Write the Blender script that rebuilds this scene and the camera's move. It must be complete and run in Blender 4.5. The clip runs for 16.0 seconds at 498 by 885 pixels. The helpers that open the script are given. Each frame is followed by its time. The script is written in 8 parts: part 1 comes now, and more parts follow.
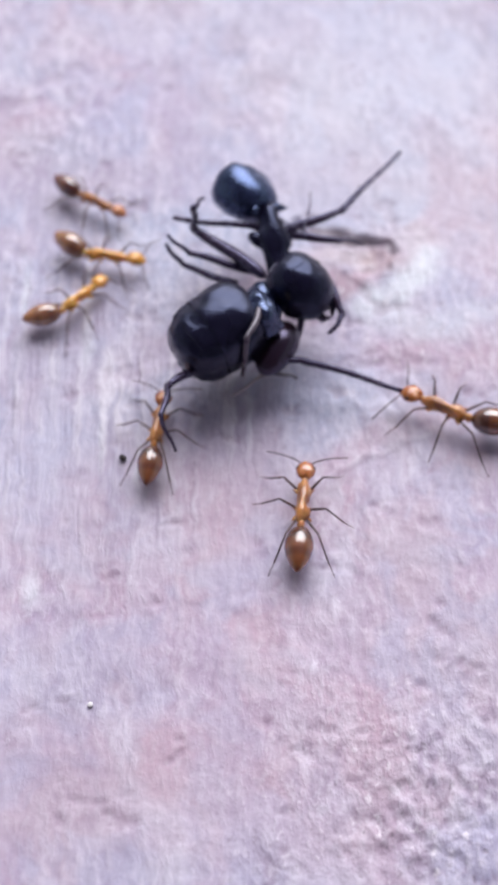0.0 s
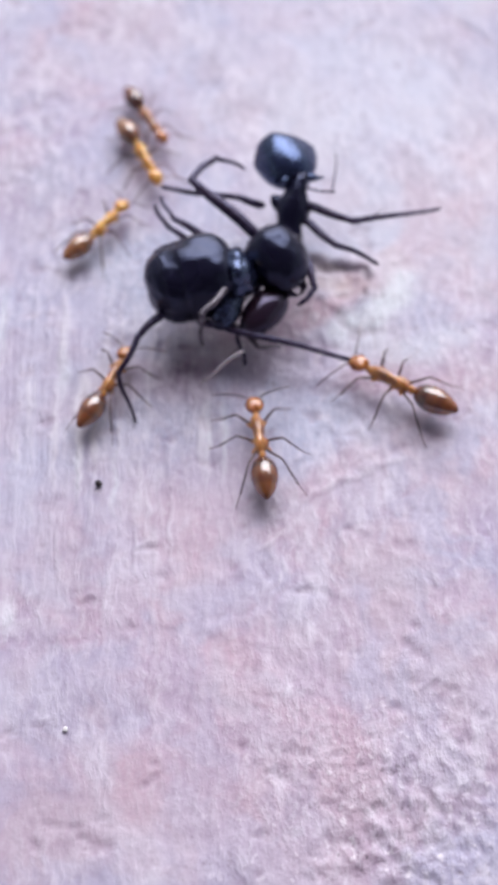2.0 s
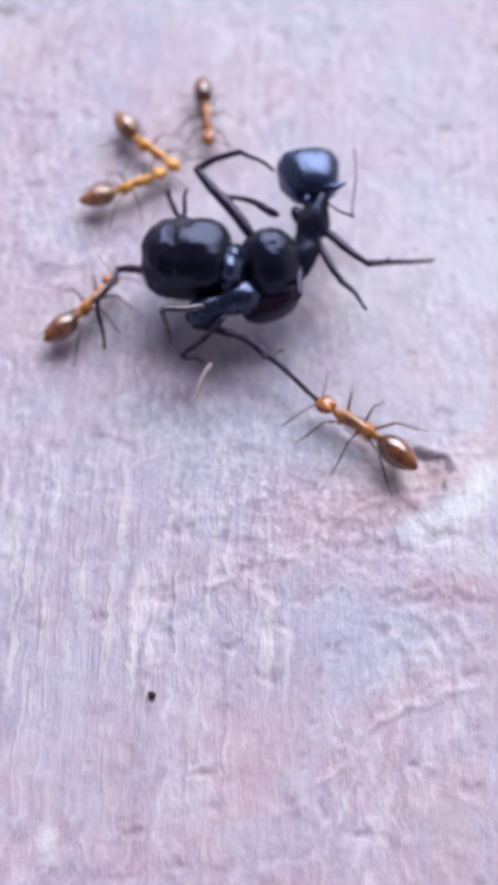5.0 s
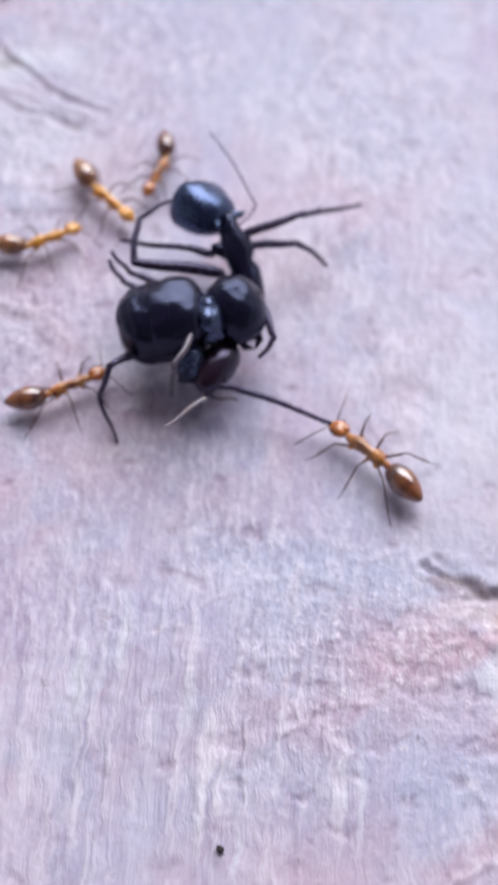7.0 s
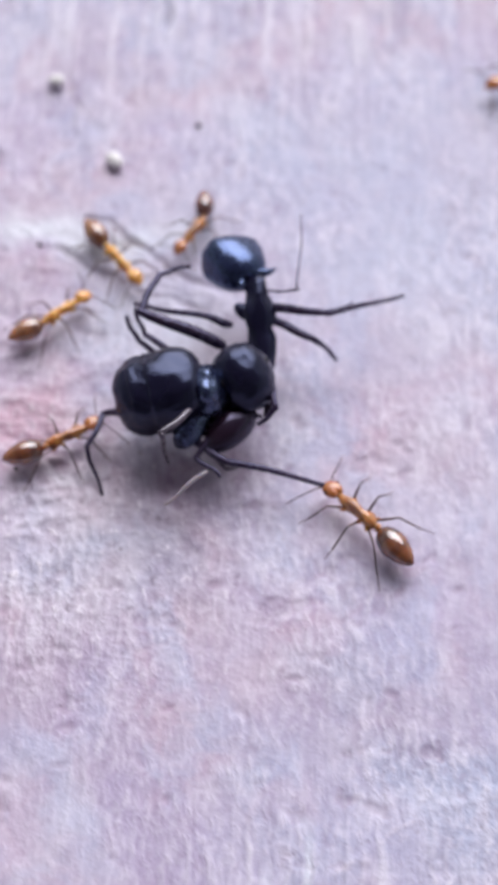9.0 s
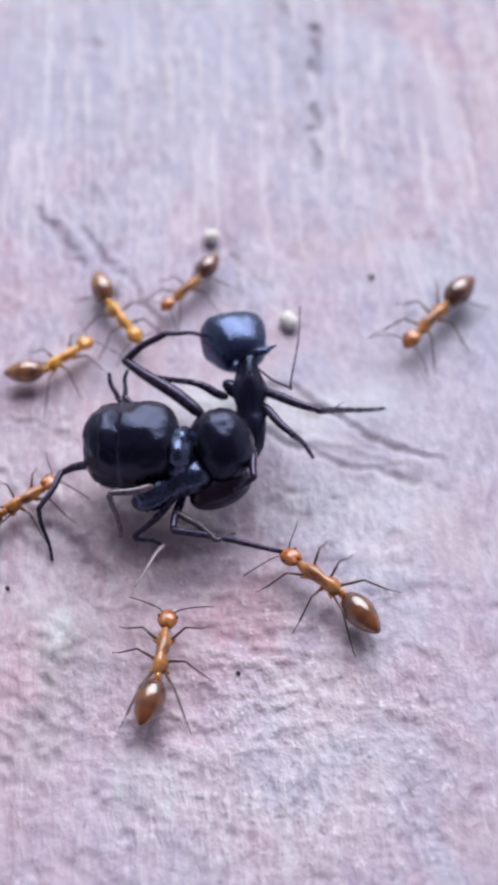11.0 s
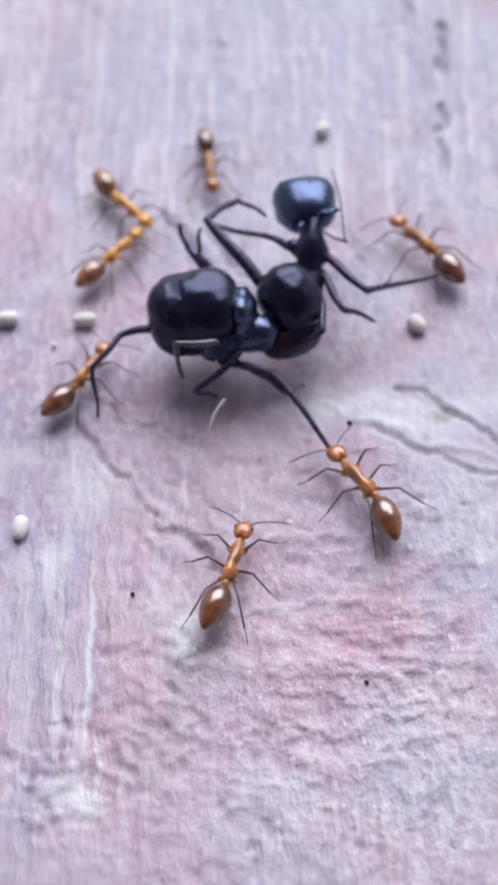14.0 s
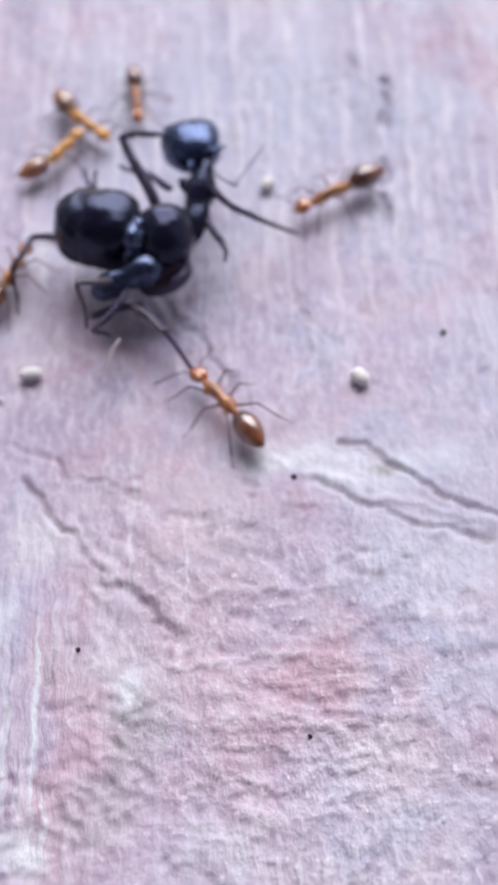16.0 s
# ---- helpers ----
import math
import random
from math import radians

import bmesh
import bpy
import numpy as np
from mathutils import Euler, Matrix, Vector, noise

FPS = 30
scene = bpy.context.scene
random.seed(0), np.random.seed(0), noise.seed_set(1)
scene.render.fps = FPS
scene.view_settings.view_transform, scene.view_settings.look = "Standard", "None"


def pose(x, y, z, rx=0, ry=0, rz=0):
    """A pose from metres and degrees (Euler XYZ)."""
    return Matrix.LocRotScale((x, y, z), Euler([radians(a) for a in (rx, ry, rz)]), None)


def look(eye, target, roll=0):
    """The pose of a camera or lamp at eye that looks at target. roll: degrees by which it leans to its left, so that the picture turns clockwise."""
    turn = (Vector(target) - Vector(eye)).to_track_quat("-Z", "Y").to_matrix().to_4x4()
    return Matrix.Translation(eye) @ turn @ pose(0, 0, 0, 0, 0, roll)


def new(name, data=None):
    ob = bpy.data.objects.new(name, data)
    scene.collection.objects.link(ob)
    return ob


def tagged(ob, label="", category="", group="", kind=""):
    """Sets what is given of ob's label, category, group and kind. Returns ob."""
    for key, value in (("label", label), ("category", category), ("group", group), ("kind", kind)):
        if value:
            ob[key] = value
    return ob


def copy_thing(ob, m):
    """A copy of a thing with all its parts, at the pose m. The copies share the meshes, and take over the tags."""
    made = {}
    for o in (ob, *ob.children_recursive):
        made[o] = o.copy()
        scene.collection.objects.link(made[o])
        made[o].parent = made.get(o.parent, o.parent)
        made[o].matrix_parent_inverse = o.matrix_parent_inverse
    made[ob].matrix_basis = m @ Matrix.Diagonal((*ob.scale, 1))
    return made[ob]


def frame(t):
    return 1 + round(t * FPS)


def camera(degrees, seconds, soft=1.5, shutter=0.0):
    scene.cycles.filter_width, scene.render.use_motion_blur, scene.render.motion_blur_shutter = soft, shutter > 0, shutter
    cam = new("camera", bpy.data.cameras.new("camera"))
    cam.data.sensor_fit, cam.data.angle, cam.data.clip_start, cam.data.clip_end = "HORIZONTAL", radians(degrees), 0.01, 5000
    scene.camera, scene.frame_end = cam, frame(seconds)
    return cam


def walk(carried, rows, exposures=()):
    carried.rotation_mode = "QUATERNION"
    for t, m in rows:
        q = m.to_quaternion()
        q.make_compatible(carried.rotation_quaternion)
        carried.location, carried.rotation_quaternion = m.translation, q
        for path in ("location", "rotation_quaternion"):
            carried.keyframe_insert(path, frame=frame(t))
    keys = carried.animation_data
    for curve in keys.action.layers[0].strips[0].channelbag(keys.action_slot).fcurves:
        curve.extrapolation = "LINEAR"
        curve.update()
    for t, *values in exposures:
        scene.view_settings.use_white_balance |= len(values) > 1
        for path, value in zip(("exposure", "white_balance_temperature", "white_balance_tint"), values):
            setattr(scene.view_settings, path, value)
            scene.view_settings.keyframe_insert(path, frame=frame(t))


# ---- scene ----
cam = camera(16, 16.0, soft=3.6, shutter=0.5)
PATH = [
    (0, look((0.01409, -0.04029, 0.05614), (0.01436, -0.00566, 0.00000), 0.36)),
    (0.5, look((0.01468, -0.04083, 0.05588), (0.01440, -0.00588, 0.00000), -0.55)),
    (1, look((0.01499, -0.04109, 0.05587), (0.01507, -0.00536, 0.00000), -0.24)),
    (1.5, look((0.01502, -0.04084, 0.05603), (0.01506, -0.00481, 0.00000), -0.39)),
    (2, look((0.01506, -0.04072, 0.05619), (0.01529, -0.00457, 0.00000), -0.15)),
    (2.5, look((0.01544, -0.04027, 0.05635), (0.01585, -0.00401, 0.00000), -0.07)),
    (3, look((0.01558, -0.03986, 0.05638), (0.01578, -0.00329, 0.00000), -0.35)),
    (3.2, look((0.01517, -0.03957, 0.05657), (0.01572, -0.00223, 0.00000), 0.23)),
    (5.3, look((0.01217, -0.02719, 0.05876), (0.01285, 0.00472, 0.00000), 4.83)),
    (5.5, look((0.01257, -0.02688, 0.05874), (0.01355, 0.00530, 0.00000), 5.16)),
    (6, look((0.01235, -0.02591, 0.05875), (0.01255, 0.00627, 0.00000), 4.00)),
    (6.5, look((0.01170, -0.02479, 0.05851), (0.01016, 0.00770, 0.00000), 1.57)),
    (7, look((0.01145, -0.02424, 0.05857), (0.00949, 0.00951, 0.00000), 1.05)),
    (7.5, look((0.00993, -0.02251, 0.05926), (0.00776, 0.01276, 0.00000), 1.11)),
    (8, look((0.00978, -0.02209, 0.05876), (0.00599, 0.01308, 0.00000), -1.57)),
    (8.2, look((0.00970, -0.02130, 0.05895), (0.00590, 0.01414, 0.00000), -1.60)),
    (10.3, look((-0.00585, -0.01318, 0.05591), (-0.00169, 0.02432, 0.00000), 2.58)),
    (10.5, look((-0.00584, -0.01271, 0.05552), (-0.00208, 0.02527, 0.00000), 1.75)),
    (11, look((-0.00741, -0.01145, 0.05493), (-0.00498, 0.02634, 0.00000), 1.07)),
    (11.5, look((-0.00777, -0.01093, 0.05410), (-0.00696, 0.02596, 0.00000), -0.89)),
    (12, look((-0.00873, -0.01096, 0.05384), (-0.00929, 0.02643, 0.00000), -2.14)),
    (12.5, look((-0.00800, -0.01091, 0.05435), (-0.00800, 0.02671, 0.00000), -1.81)),
    (13, look((-0.00784, -0.01048, 0.05436), (-0.00705, 0.02706, 0.00000), -0.92)),
    (13.5, look((-0.00777, -0.01116, 0.05434), (-0.00913, 0.02680, -0.00000), -3.63)),
    (14, look((-0.00788, -0.01087, 0.05406), (-0.00969, 0.02675, 0.00000), -4.17)),
    (14.5, look((-0.00781, -0.01102, 0.05436), (-0.00963, 0.02723, 0.00000), -4.11)),
    (15, look((-0.00770, -0.01098, 0.05434), (-0.00853, 0.02747, 0.00000), -2.94)),
    (15.5, look((-0.00744, -0.01084, 0.05483), (-0.00833, 0.02845, 0.00000), -3.12)),
    (16, look((-0.00712, -0.01053, 0.05504), (-0.00756, 0.02915, 0.00000), -2.76)),
]
# the clip's camera lets in a little less light in its last third
walk(cam, PATH, [(0, 0.45), (8, 0.46), (10.5, 0.37), (12.5, 0.32), (16, 0.38)])
cam.data.dof.use_dof = True
cam.data.dof.focus_distance = 0.0610
cam.data.dof.aperture_fstop = 85

# ---- light: bright overcast daylight from behind the far side ----
SUN_EL, SUN_AZ = radians(51), radians(13)
world = bpy.data.worlds.new("overcast_sky")
scene.world = world
world.use_nodes = True
wn = world.node_tree.nodes
sky = wn.new("ShaderNodeTexSky")
sky.sky_type, sky.sun_disc = "NISHITA", False
sky.sun_elevation, sky.sun_rotation = SUN_EL, SUN_AZ
sky.dust_density, sky.ozone_density = 3.0, 1.5
haze = wn.new("ShaderNodeHueSaturation")
haze.inputs["Saturation"].default_value = 0.12
world.node_tree.links.new(sky.outputs[0], haze.inputs["Color"])
world.node_tree.links.new(haze.outputs[0], wn["Background"].inputs[0])
wn["Background"].inputs[1].default_value = 0.075
sun = new("sun", bpy.data.lights.new("sun", "SUN"))
sun.data.energy, sun.data.angle, sun.data.color = 2.85, radians(60), (0.965, 0.925, 1.0)
sun_way = Vector((math.sin(SUN_AZ) * math.cos(SUN_EL), math.cos(SUN_AZ) * math.cos(SUN_EL), math.sin(SUN_EL)))
sun.matrix_world = look(sun_way, (0, 0, 0))

MM = 0.001


# ---- materials ----
def material(name):
    m = bpy.data.materials.new(name)
    m.use_nodes = True
    return m, m.node_tree.nodes, m.node_tree.links, m.node_tree.nodes["Principled BSDF"]


def math_node(nodes, links, op, a, b=None, c=None, clamp=False):
    n = nodes.new("ShaderNodeMath")
    n.operation, n.use_clamp = op, clamp
    for i, v in enumerate((a, b, c)):
        if v is None:
            continue
        if isinstance(v, (int, float)):
            n.inputs[i].default_value = v
        else:
            links.new(v, n.inputs[i])
    return n.outputs[0]


def noise_node(nodes, links, vec, scale, detail=4.0, rough=0.55, dist=0.0):
    n = nodes.new("ShaderNodeTexNoise")
    n.inputs["Scale"].default_value, n.inputs["Detail"].default_value = scale, detail
    n.inputs["Roughness"].default_value, n.inputs["Distortion"].default_value = rough, dist
    links.new(vec, n.inputs["Vector"])
    return n.outputs["Fac"]


def ramp(nodes, links, fac, lo, hi):
    n = nodes.new("ShaderNodeMapRange")
    n.inputs[1].default_value, n.inputs[2].default_value = lo, hi
    links.new(fac, n.inputs[0])
    return n.outputs[0]


def mix(nodes, links, fac, a, b, kind="MIX"):
    n = nodes.new("ShaderNodeMix")
    n.data_type, n.blend_type = "RGBA", kind
    for key, v in ((0, fac), (6, a), (7, b)):
        if isinstance(v, tuple):
            n.inputs[key].default_value = (*v, 1)
        elif isinstance(v, (int, float)):
            n.inputs[key].default_value = v
        else:
            links.new(v, n.inputs[key])
    return n.outputs[2]


def scaled(nodes, links, vec, sx, sy, sz=1.0):
    n = nodes.new("ShaderNodeMapping")
    n.inputs["Scale"].default_value = (sx, sy, sz)
    links.new(vec, n.inputs["Vector"])
    return n.outputs[0]


def bump(nodes, links, height, strength, dist, normal=None):
    n = nodes.new("ShaderNodeBump")
    n.inputs["Strength"].default_value, n.inputs["Distance"].default_value = strength, dist
    links.new(height, n.inputs["Height"])
    if normal is not None:
        links.new(normal, n.inputs["Normal"])
    return n.outputs[0]


# stains on the ground: x, y, half width, half length in mm, colour, strength
CREAM, OCHRE, PINK, ROSE, PALE, SLATE, GREY, UMBER, BLUISH, VIOLET, WASH = (0.57, 0.48, 0.53), (0.50, 0.37, 0.34), (0.48, 0.33, 0.41), (0.40, 0.215, 0.29), (0.66, 0.71, 0.76), (0.30, 0.33, 0.48), (0.29, 0.28, 0.30), (0.13, 0.09, 0.09), (0.355, 0.39, 0.54), (0.29, 0.23, 0.36), (0.465, 0.475, 0.60)
NEAR_STAINS = [
    (14.8, -13.9, 10.2, 8.6, PINK, 0.22),
    (11.6, -4.1, 7.4, 3.1, BLUISH, 0.35),
    (8.0, -2.3, 1.5, 0.7, PINK, 0.5),
    (10.4, -1.1, 1.5, 0.7, PINK, 0.6),
    (12.8, 0.1, 1.5, 0.8, PINK, 0.7),
    (18.3, -2.7, 1.3, 1.1, BLUISH, 0.5),
    (21.5, -0.9, 2.4, 1.1, PINK, 0.4),
    (16.7, -4.1, 2.3, 1.2, BLUISH, 0.5),
    (17.1, -5.9, 2.3, 0.8, PINK, 0.4),
    (20.9, -1.7, 2.0, 1.3, ROSE, 0.4),
    (15.4, -18.2, 6.6, 2.9, PINK, 0.3),
    (13.0, -7.0, 4.0, 2.6, PINK, 0.2),
]
HOLLOW_STAINS = [
    (20.5, 2.3, 0.9, 1.5, PALE, 0.7),
    (15.4, 0.6, 1.3, 0.8, ROSE, 0.35),
    (10.9, 1.1, 8.5, 7.2, BLUISH, 0.25),
    (12.4, 3.4, 8.6, 5.6, BLUISH, 0.4),
    (15.2, 1.4, 1.6, 0.8, ROSE, 0.4),
    (17.6, 2.7, 1.7, 0.7, PINK, 0.7),
    (20.4, 4.2, 1.7, 0.8, PINK, 0.6),
    (22.7, 5.5, 1.5, 0.8, ROSE, 0.35),
    (12.9, 3.6, 3.1, 1.7, BLUISH, 0.7),
    (12.6, 3.7, 3.2, 1.3, BLUISH, 0.6),
    (21.5, 9.0, 4.7, 6.0, PALE, 0.3),
    (22.0, 0.4, 1.3, 1.1, PALE, 0.4),
    (20.5, 2.8, 1.3, 1.7, PALE, 0.85),
    (18.0, 2.7, 1.6, 1.0, PINK, 0.6),
    (15.3, 0.8, 2.7, 1.6, PINK, 0.25),
    (23.5, 7.4, 2.1, 1.5, PINK, 0.45),
    (10.6, 4.6, 2.6, 1.3, BLUISH, 0.75),
    (8.5, 7.0, 5.0, 2.2, VIOLET, 0.3),
]
ROSE_STAINS = [
    (-3.1, 17.6, 2.5, 1.4, ROSE, 0.25),
    (-13.0, 18.7, 0.8, 2.4, PINK, 0.4),
    (-8.2, 16.3, 8.6, 6.9, PINK, 0.42),
    (-5.6, 18.6, 1.9, 0.7, ROSE, 0.75),
    (19.0, 15.8, 6.0, 7.0, BLUISH, 0.35),
    (-16.9, 13.8, 1.1, 3.2, VIOLET, 0.4),
    (-4.9, 18.7, 2.4, 1.1, ROSE, 0.5),
    (-5.8, 18.8, 2.1, 1.0, ROSE, 0.5),
    (-14.2, 16.2, 1.3, 4.1, PINK, 0.55),
    (-15.0, 17.4, 1.0, 4.2, PINK, 0.5),
    (0.2, 18.9, 1.4, 2.0, BLUISH, 0.5),
    (-3.0, 14.4, 1.1, 1.2, BLUISH, 0.5),
    (-11.1, 17.4, 1.6, 1.7, GREY, 0.45),
    (-13.0, 16.6, 1.0, 1.3, GREY, 0.35),
    (19.0, 11.9, 4.8, 2.9, PALE, 0.25),
    (19.5, 17.8, 2.6, 1.1, PINK, 0.4),
    (-3.0, 17.3, 2.3, 1.6, PINK, 0.55),
    (2.3, 17.2, 1.8, 1.1, PINK, 0.4),
    (-6.4, 18.8, 4.0, 0.9, PINK, 0.4),
    (-2.6, 14.5, 3.0, 4.0, PALE, 0.3),
]
CRACKED_STAINS = [
    (-0.9, 20.2, 1.2, 1.4, BLUISH, 0.5),
    (-1.3, 26.5, 3.3, 4.4, BLUISH, 0.35),
    (-7.0, 21.4, 6.0, 3.6, PINK, 0.2),
    (-3.7, 27.7, 4.2, 1.5, PALE, 0.45),
    (-3.0, 20.5, 1.4, 2.0, SLATE, 0.4),
    (-2.4, 22.6, 1.8, 1.2, SLATE, 0.3),
    (-16.8, 22.2, 0.5, 1.4, PALE, 0.5),
    (19.0, 20.4, 2.4, 1.8, SLATE, 0.2),
    (-14.4, 19.3, 1.2, 3.9, PINK, 0.5),
    (-4.5, 27.8, 2.7, 0.9, PALE, 0.4),
    (-12.0, 19.7, 1.2, 1.3, PALE, 0.3),
    (-9.3, 23.9, 3.3, 1.4, GREY, 0.2),
    (-10.6, 25.0, 2.5, 1.9, PINK, 0.25),
    (-17.0, 28.5, 3.2, 3.6, VIOLET, 0.45),
    (-0.6, 22.6, 2.6, 2.4, PALE, 0.3),
]
FAR_STAINS = [
    (19.7, 21.0, 5.5, 6.5, WASH, 0.5),
    (12.5, 26.0, 6.0, 4.0, WASH, 0.4),
    (21.0, 13.0, 4.5, 4.0, WASH, 0.35),
    (8.5, 15.0, 6.0, 2.5, WASH, 0.4),
    (7.9, 29.6, 10.4, 8.0, BLUISH, 0.25),
    (-3.6, 46.4, 7.4, 5.4, BLUISH, 0.3),
    (3.0, 50.6, 1.3, 1.3, ROSE, 0.6),
    (4.1, 49.0, 1.1, 1.2, ROSE, 0.6),
    (5.2, 47.4, 0.9, 1.0, ROSE, 0.55),
    (6.3, 45.8, 0.7, 0.9, ROSE, 0.45),
    (8.9, 31.7, 7.9, 6.9, BLUISH, 0.45),
    (-6.8, 45.4, 8.9, 6.6, BLUISH, 0.45),
    (-12.2, 48.7, 8.3, 4.9, BLUISH, 0.35),
    (-2.9, 49.8, 6.3, 5.7, BLUISH, 0.3),
    (-17.5, 49.3, 2.8, 2.2, PINK, 0.3),
    (-13.5, 30.5, 3.4, 2.6, VIOLET, 0.25),
]
# narrow scrapes and flakes, in the same units
SWEPT_STAINS = [
    (-2.26, 19.9, 1.7, 1.4, SLATE, 0.5),
    (-4.66, 13.2, 1.2, 1.3, SLATE, 0.5),
    (-15.6, 25.2, 0.9, 1.3, PALE, 0.55),
    (-11.8, 19.0, 0.6, 0.9, PALE, 0.55),
    (-12.9, 16.8, 1.2, 0.8, GREY, 0.6),
    (-12.6, 14.8, 0.9, 1.2, GREY, 0.4),
    (-9.2, 25.6, 1.6, 1.9, CREAM, 0.5),
    (-1.5, 15.0, 1.8, 1.2, SLATE, 0.35),
    (-7.6, 12.4, 2.6, 1.2, PALE, 0.3),
    (0.6, 12.6, 1.6, 2.0, SLATE, 0.4),
    (-3.6, 17.3, 1.2, 0.5, PALE, 0.35),
    (-13.4, 29.2, 1.6, 0.8, ROSE, 0.25),
]
# a worn pink stripe that runs aslant across the slab
STRIPE = [(10.2 + 1.35 * i, -2.6 + 0.86 * i, 1.3, 0.62, ROSE if i % 3 == 2 else PINK, 0.36) for i in range(10)]
NEAR_SCRATCHES = [
    (8.08, -1.31, 0.20, 1.25, PALE, 0.5),
    (4.20, -0.54, 0.24, 1.49, PALE, 0.6),
    (5.63, 1.09, 0.16, 1.31, PALE, 0.6),
    (13.76, -3.77, 0.10, 1.20, PALE, 0.6),
    (14.37, -4.32, 0.10, 1.38, PALE, 0.5),
    (8.84, -5.35, 0.10, 1.37, PALE, 0.5),
    (10.25, -6.22, 0.10, 1.15, PALE, 0.5),
    (13.54, -3.54, 0.06, 0.77, PALE, 0.6),
    (6.58, -11.78, 0.28, 0.67, PALE, 0.6),
    (17.35, 4.22, 0.95, 0.27, UMBER, 0.85),
    (18.45, 3.85, 0.85, 0.22, UMBER, 0.75),
    (19.55, 3.62, 0.45, 0.14, UMBER, 0.5),
    (19.10, 3.00, 0.85, 0.50, OCHRE, 0.6),
    (17.80, 3.15, 1.10, 0.50, CREAM, 0.8),
]
ROSE_SCRATCHES = [
    (-15.30, 17.17, 0.06, 3.73, PALE, 0.7),
    (-16.35, 16.94, 0.10, 2.53, PALE, 0.8),
    (-15.31, 17.56, 0.10, 3.18, PALE, 0.85),
    (-14.86, 13.56, 0.09, 1.20, PALE, 0.7),
    (-15.68, 12.99, 0.75, 0.69, PALE, 0.7),
    (-15.19, 12.48, 0.47, 0.49, PALE, 0.7),
    (-8.34, 12.18, 0.15, 0.97, PALE, 0.5),
    (-10.00, 12.03, 0.11, 1.16, PALE, 0.4),
    (-12.10, 18.55, 0.49, 0.99, PALE, 0.5),
    (-15.00, 19.57, 0.08, 0.56, GREY, 0.8),
    (-11.71, 18.21, 0.24, 0.55, GREY, 0.6),
    (-10.83, 17.09, 0.19, 0.43, GREY, 0.6),
    (-12.47, 16.60, 0.39, 0.26, GREY, 0.5),
    (-14.70, 19.60, 0.07, 0.62, UMBER, 0.7),
]
FAR_SCRATCHES = [
    (-12.85, 47.62, 0.08, 5.18, PALE, 0.6),
    (-12.76, 47.93, 0.07, 3.83, PALE, 0.55),
    (-8.96, 48.84, 0.08, 4.22, PALE, 0.35),
    (-12.06, 24.39, 0.06, 1.70, PALE, 0.5),
    (-11.93, 27.48, 0.06, 1.54, PALE, 0.4),
    (-10.00, 23.77, 0.06, 1.44, PALE, 0.5),
    (-16.99, 21.45, 0.08, 1.39, PALE, 0.5),
    (-16.78, 21.33, 0.28, 0.93, PALE, 0.55),
    (-7.77, 45.82, 0.25, 0.70, GREY, 0.5),
    (-6.22, 28.24, 1.49, 0.32, PALE, 0.4),
    (-2.33, 27.64, 0.53, 0.21, GREY, 0.9),
]


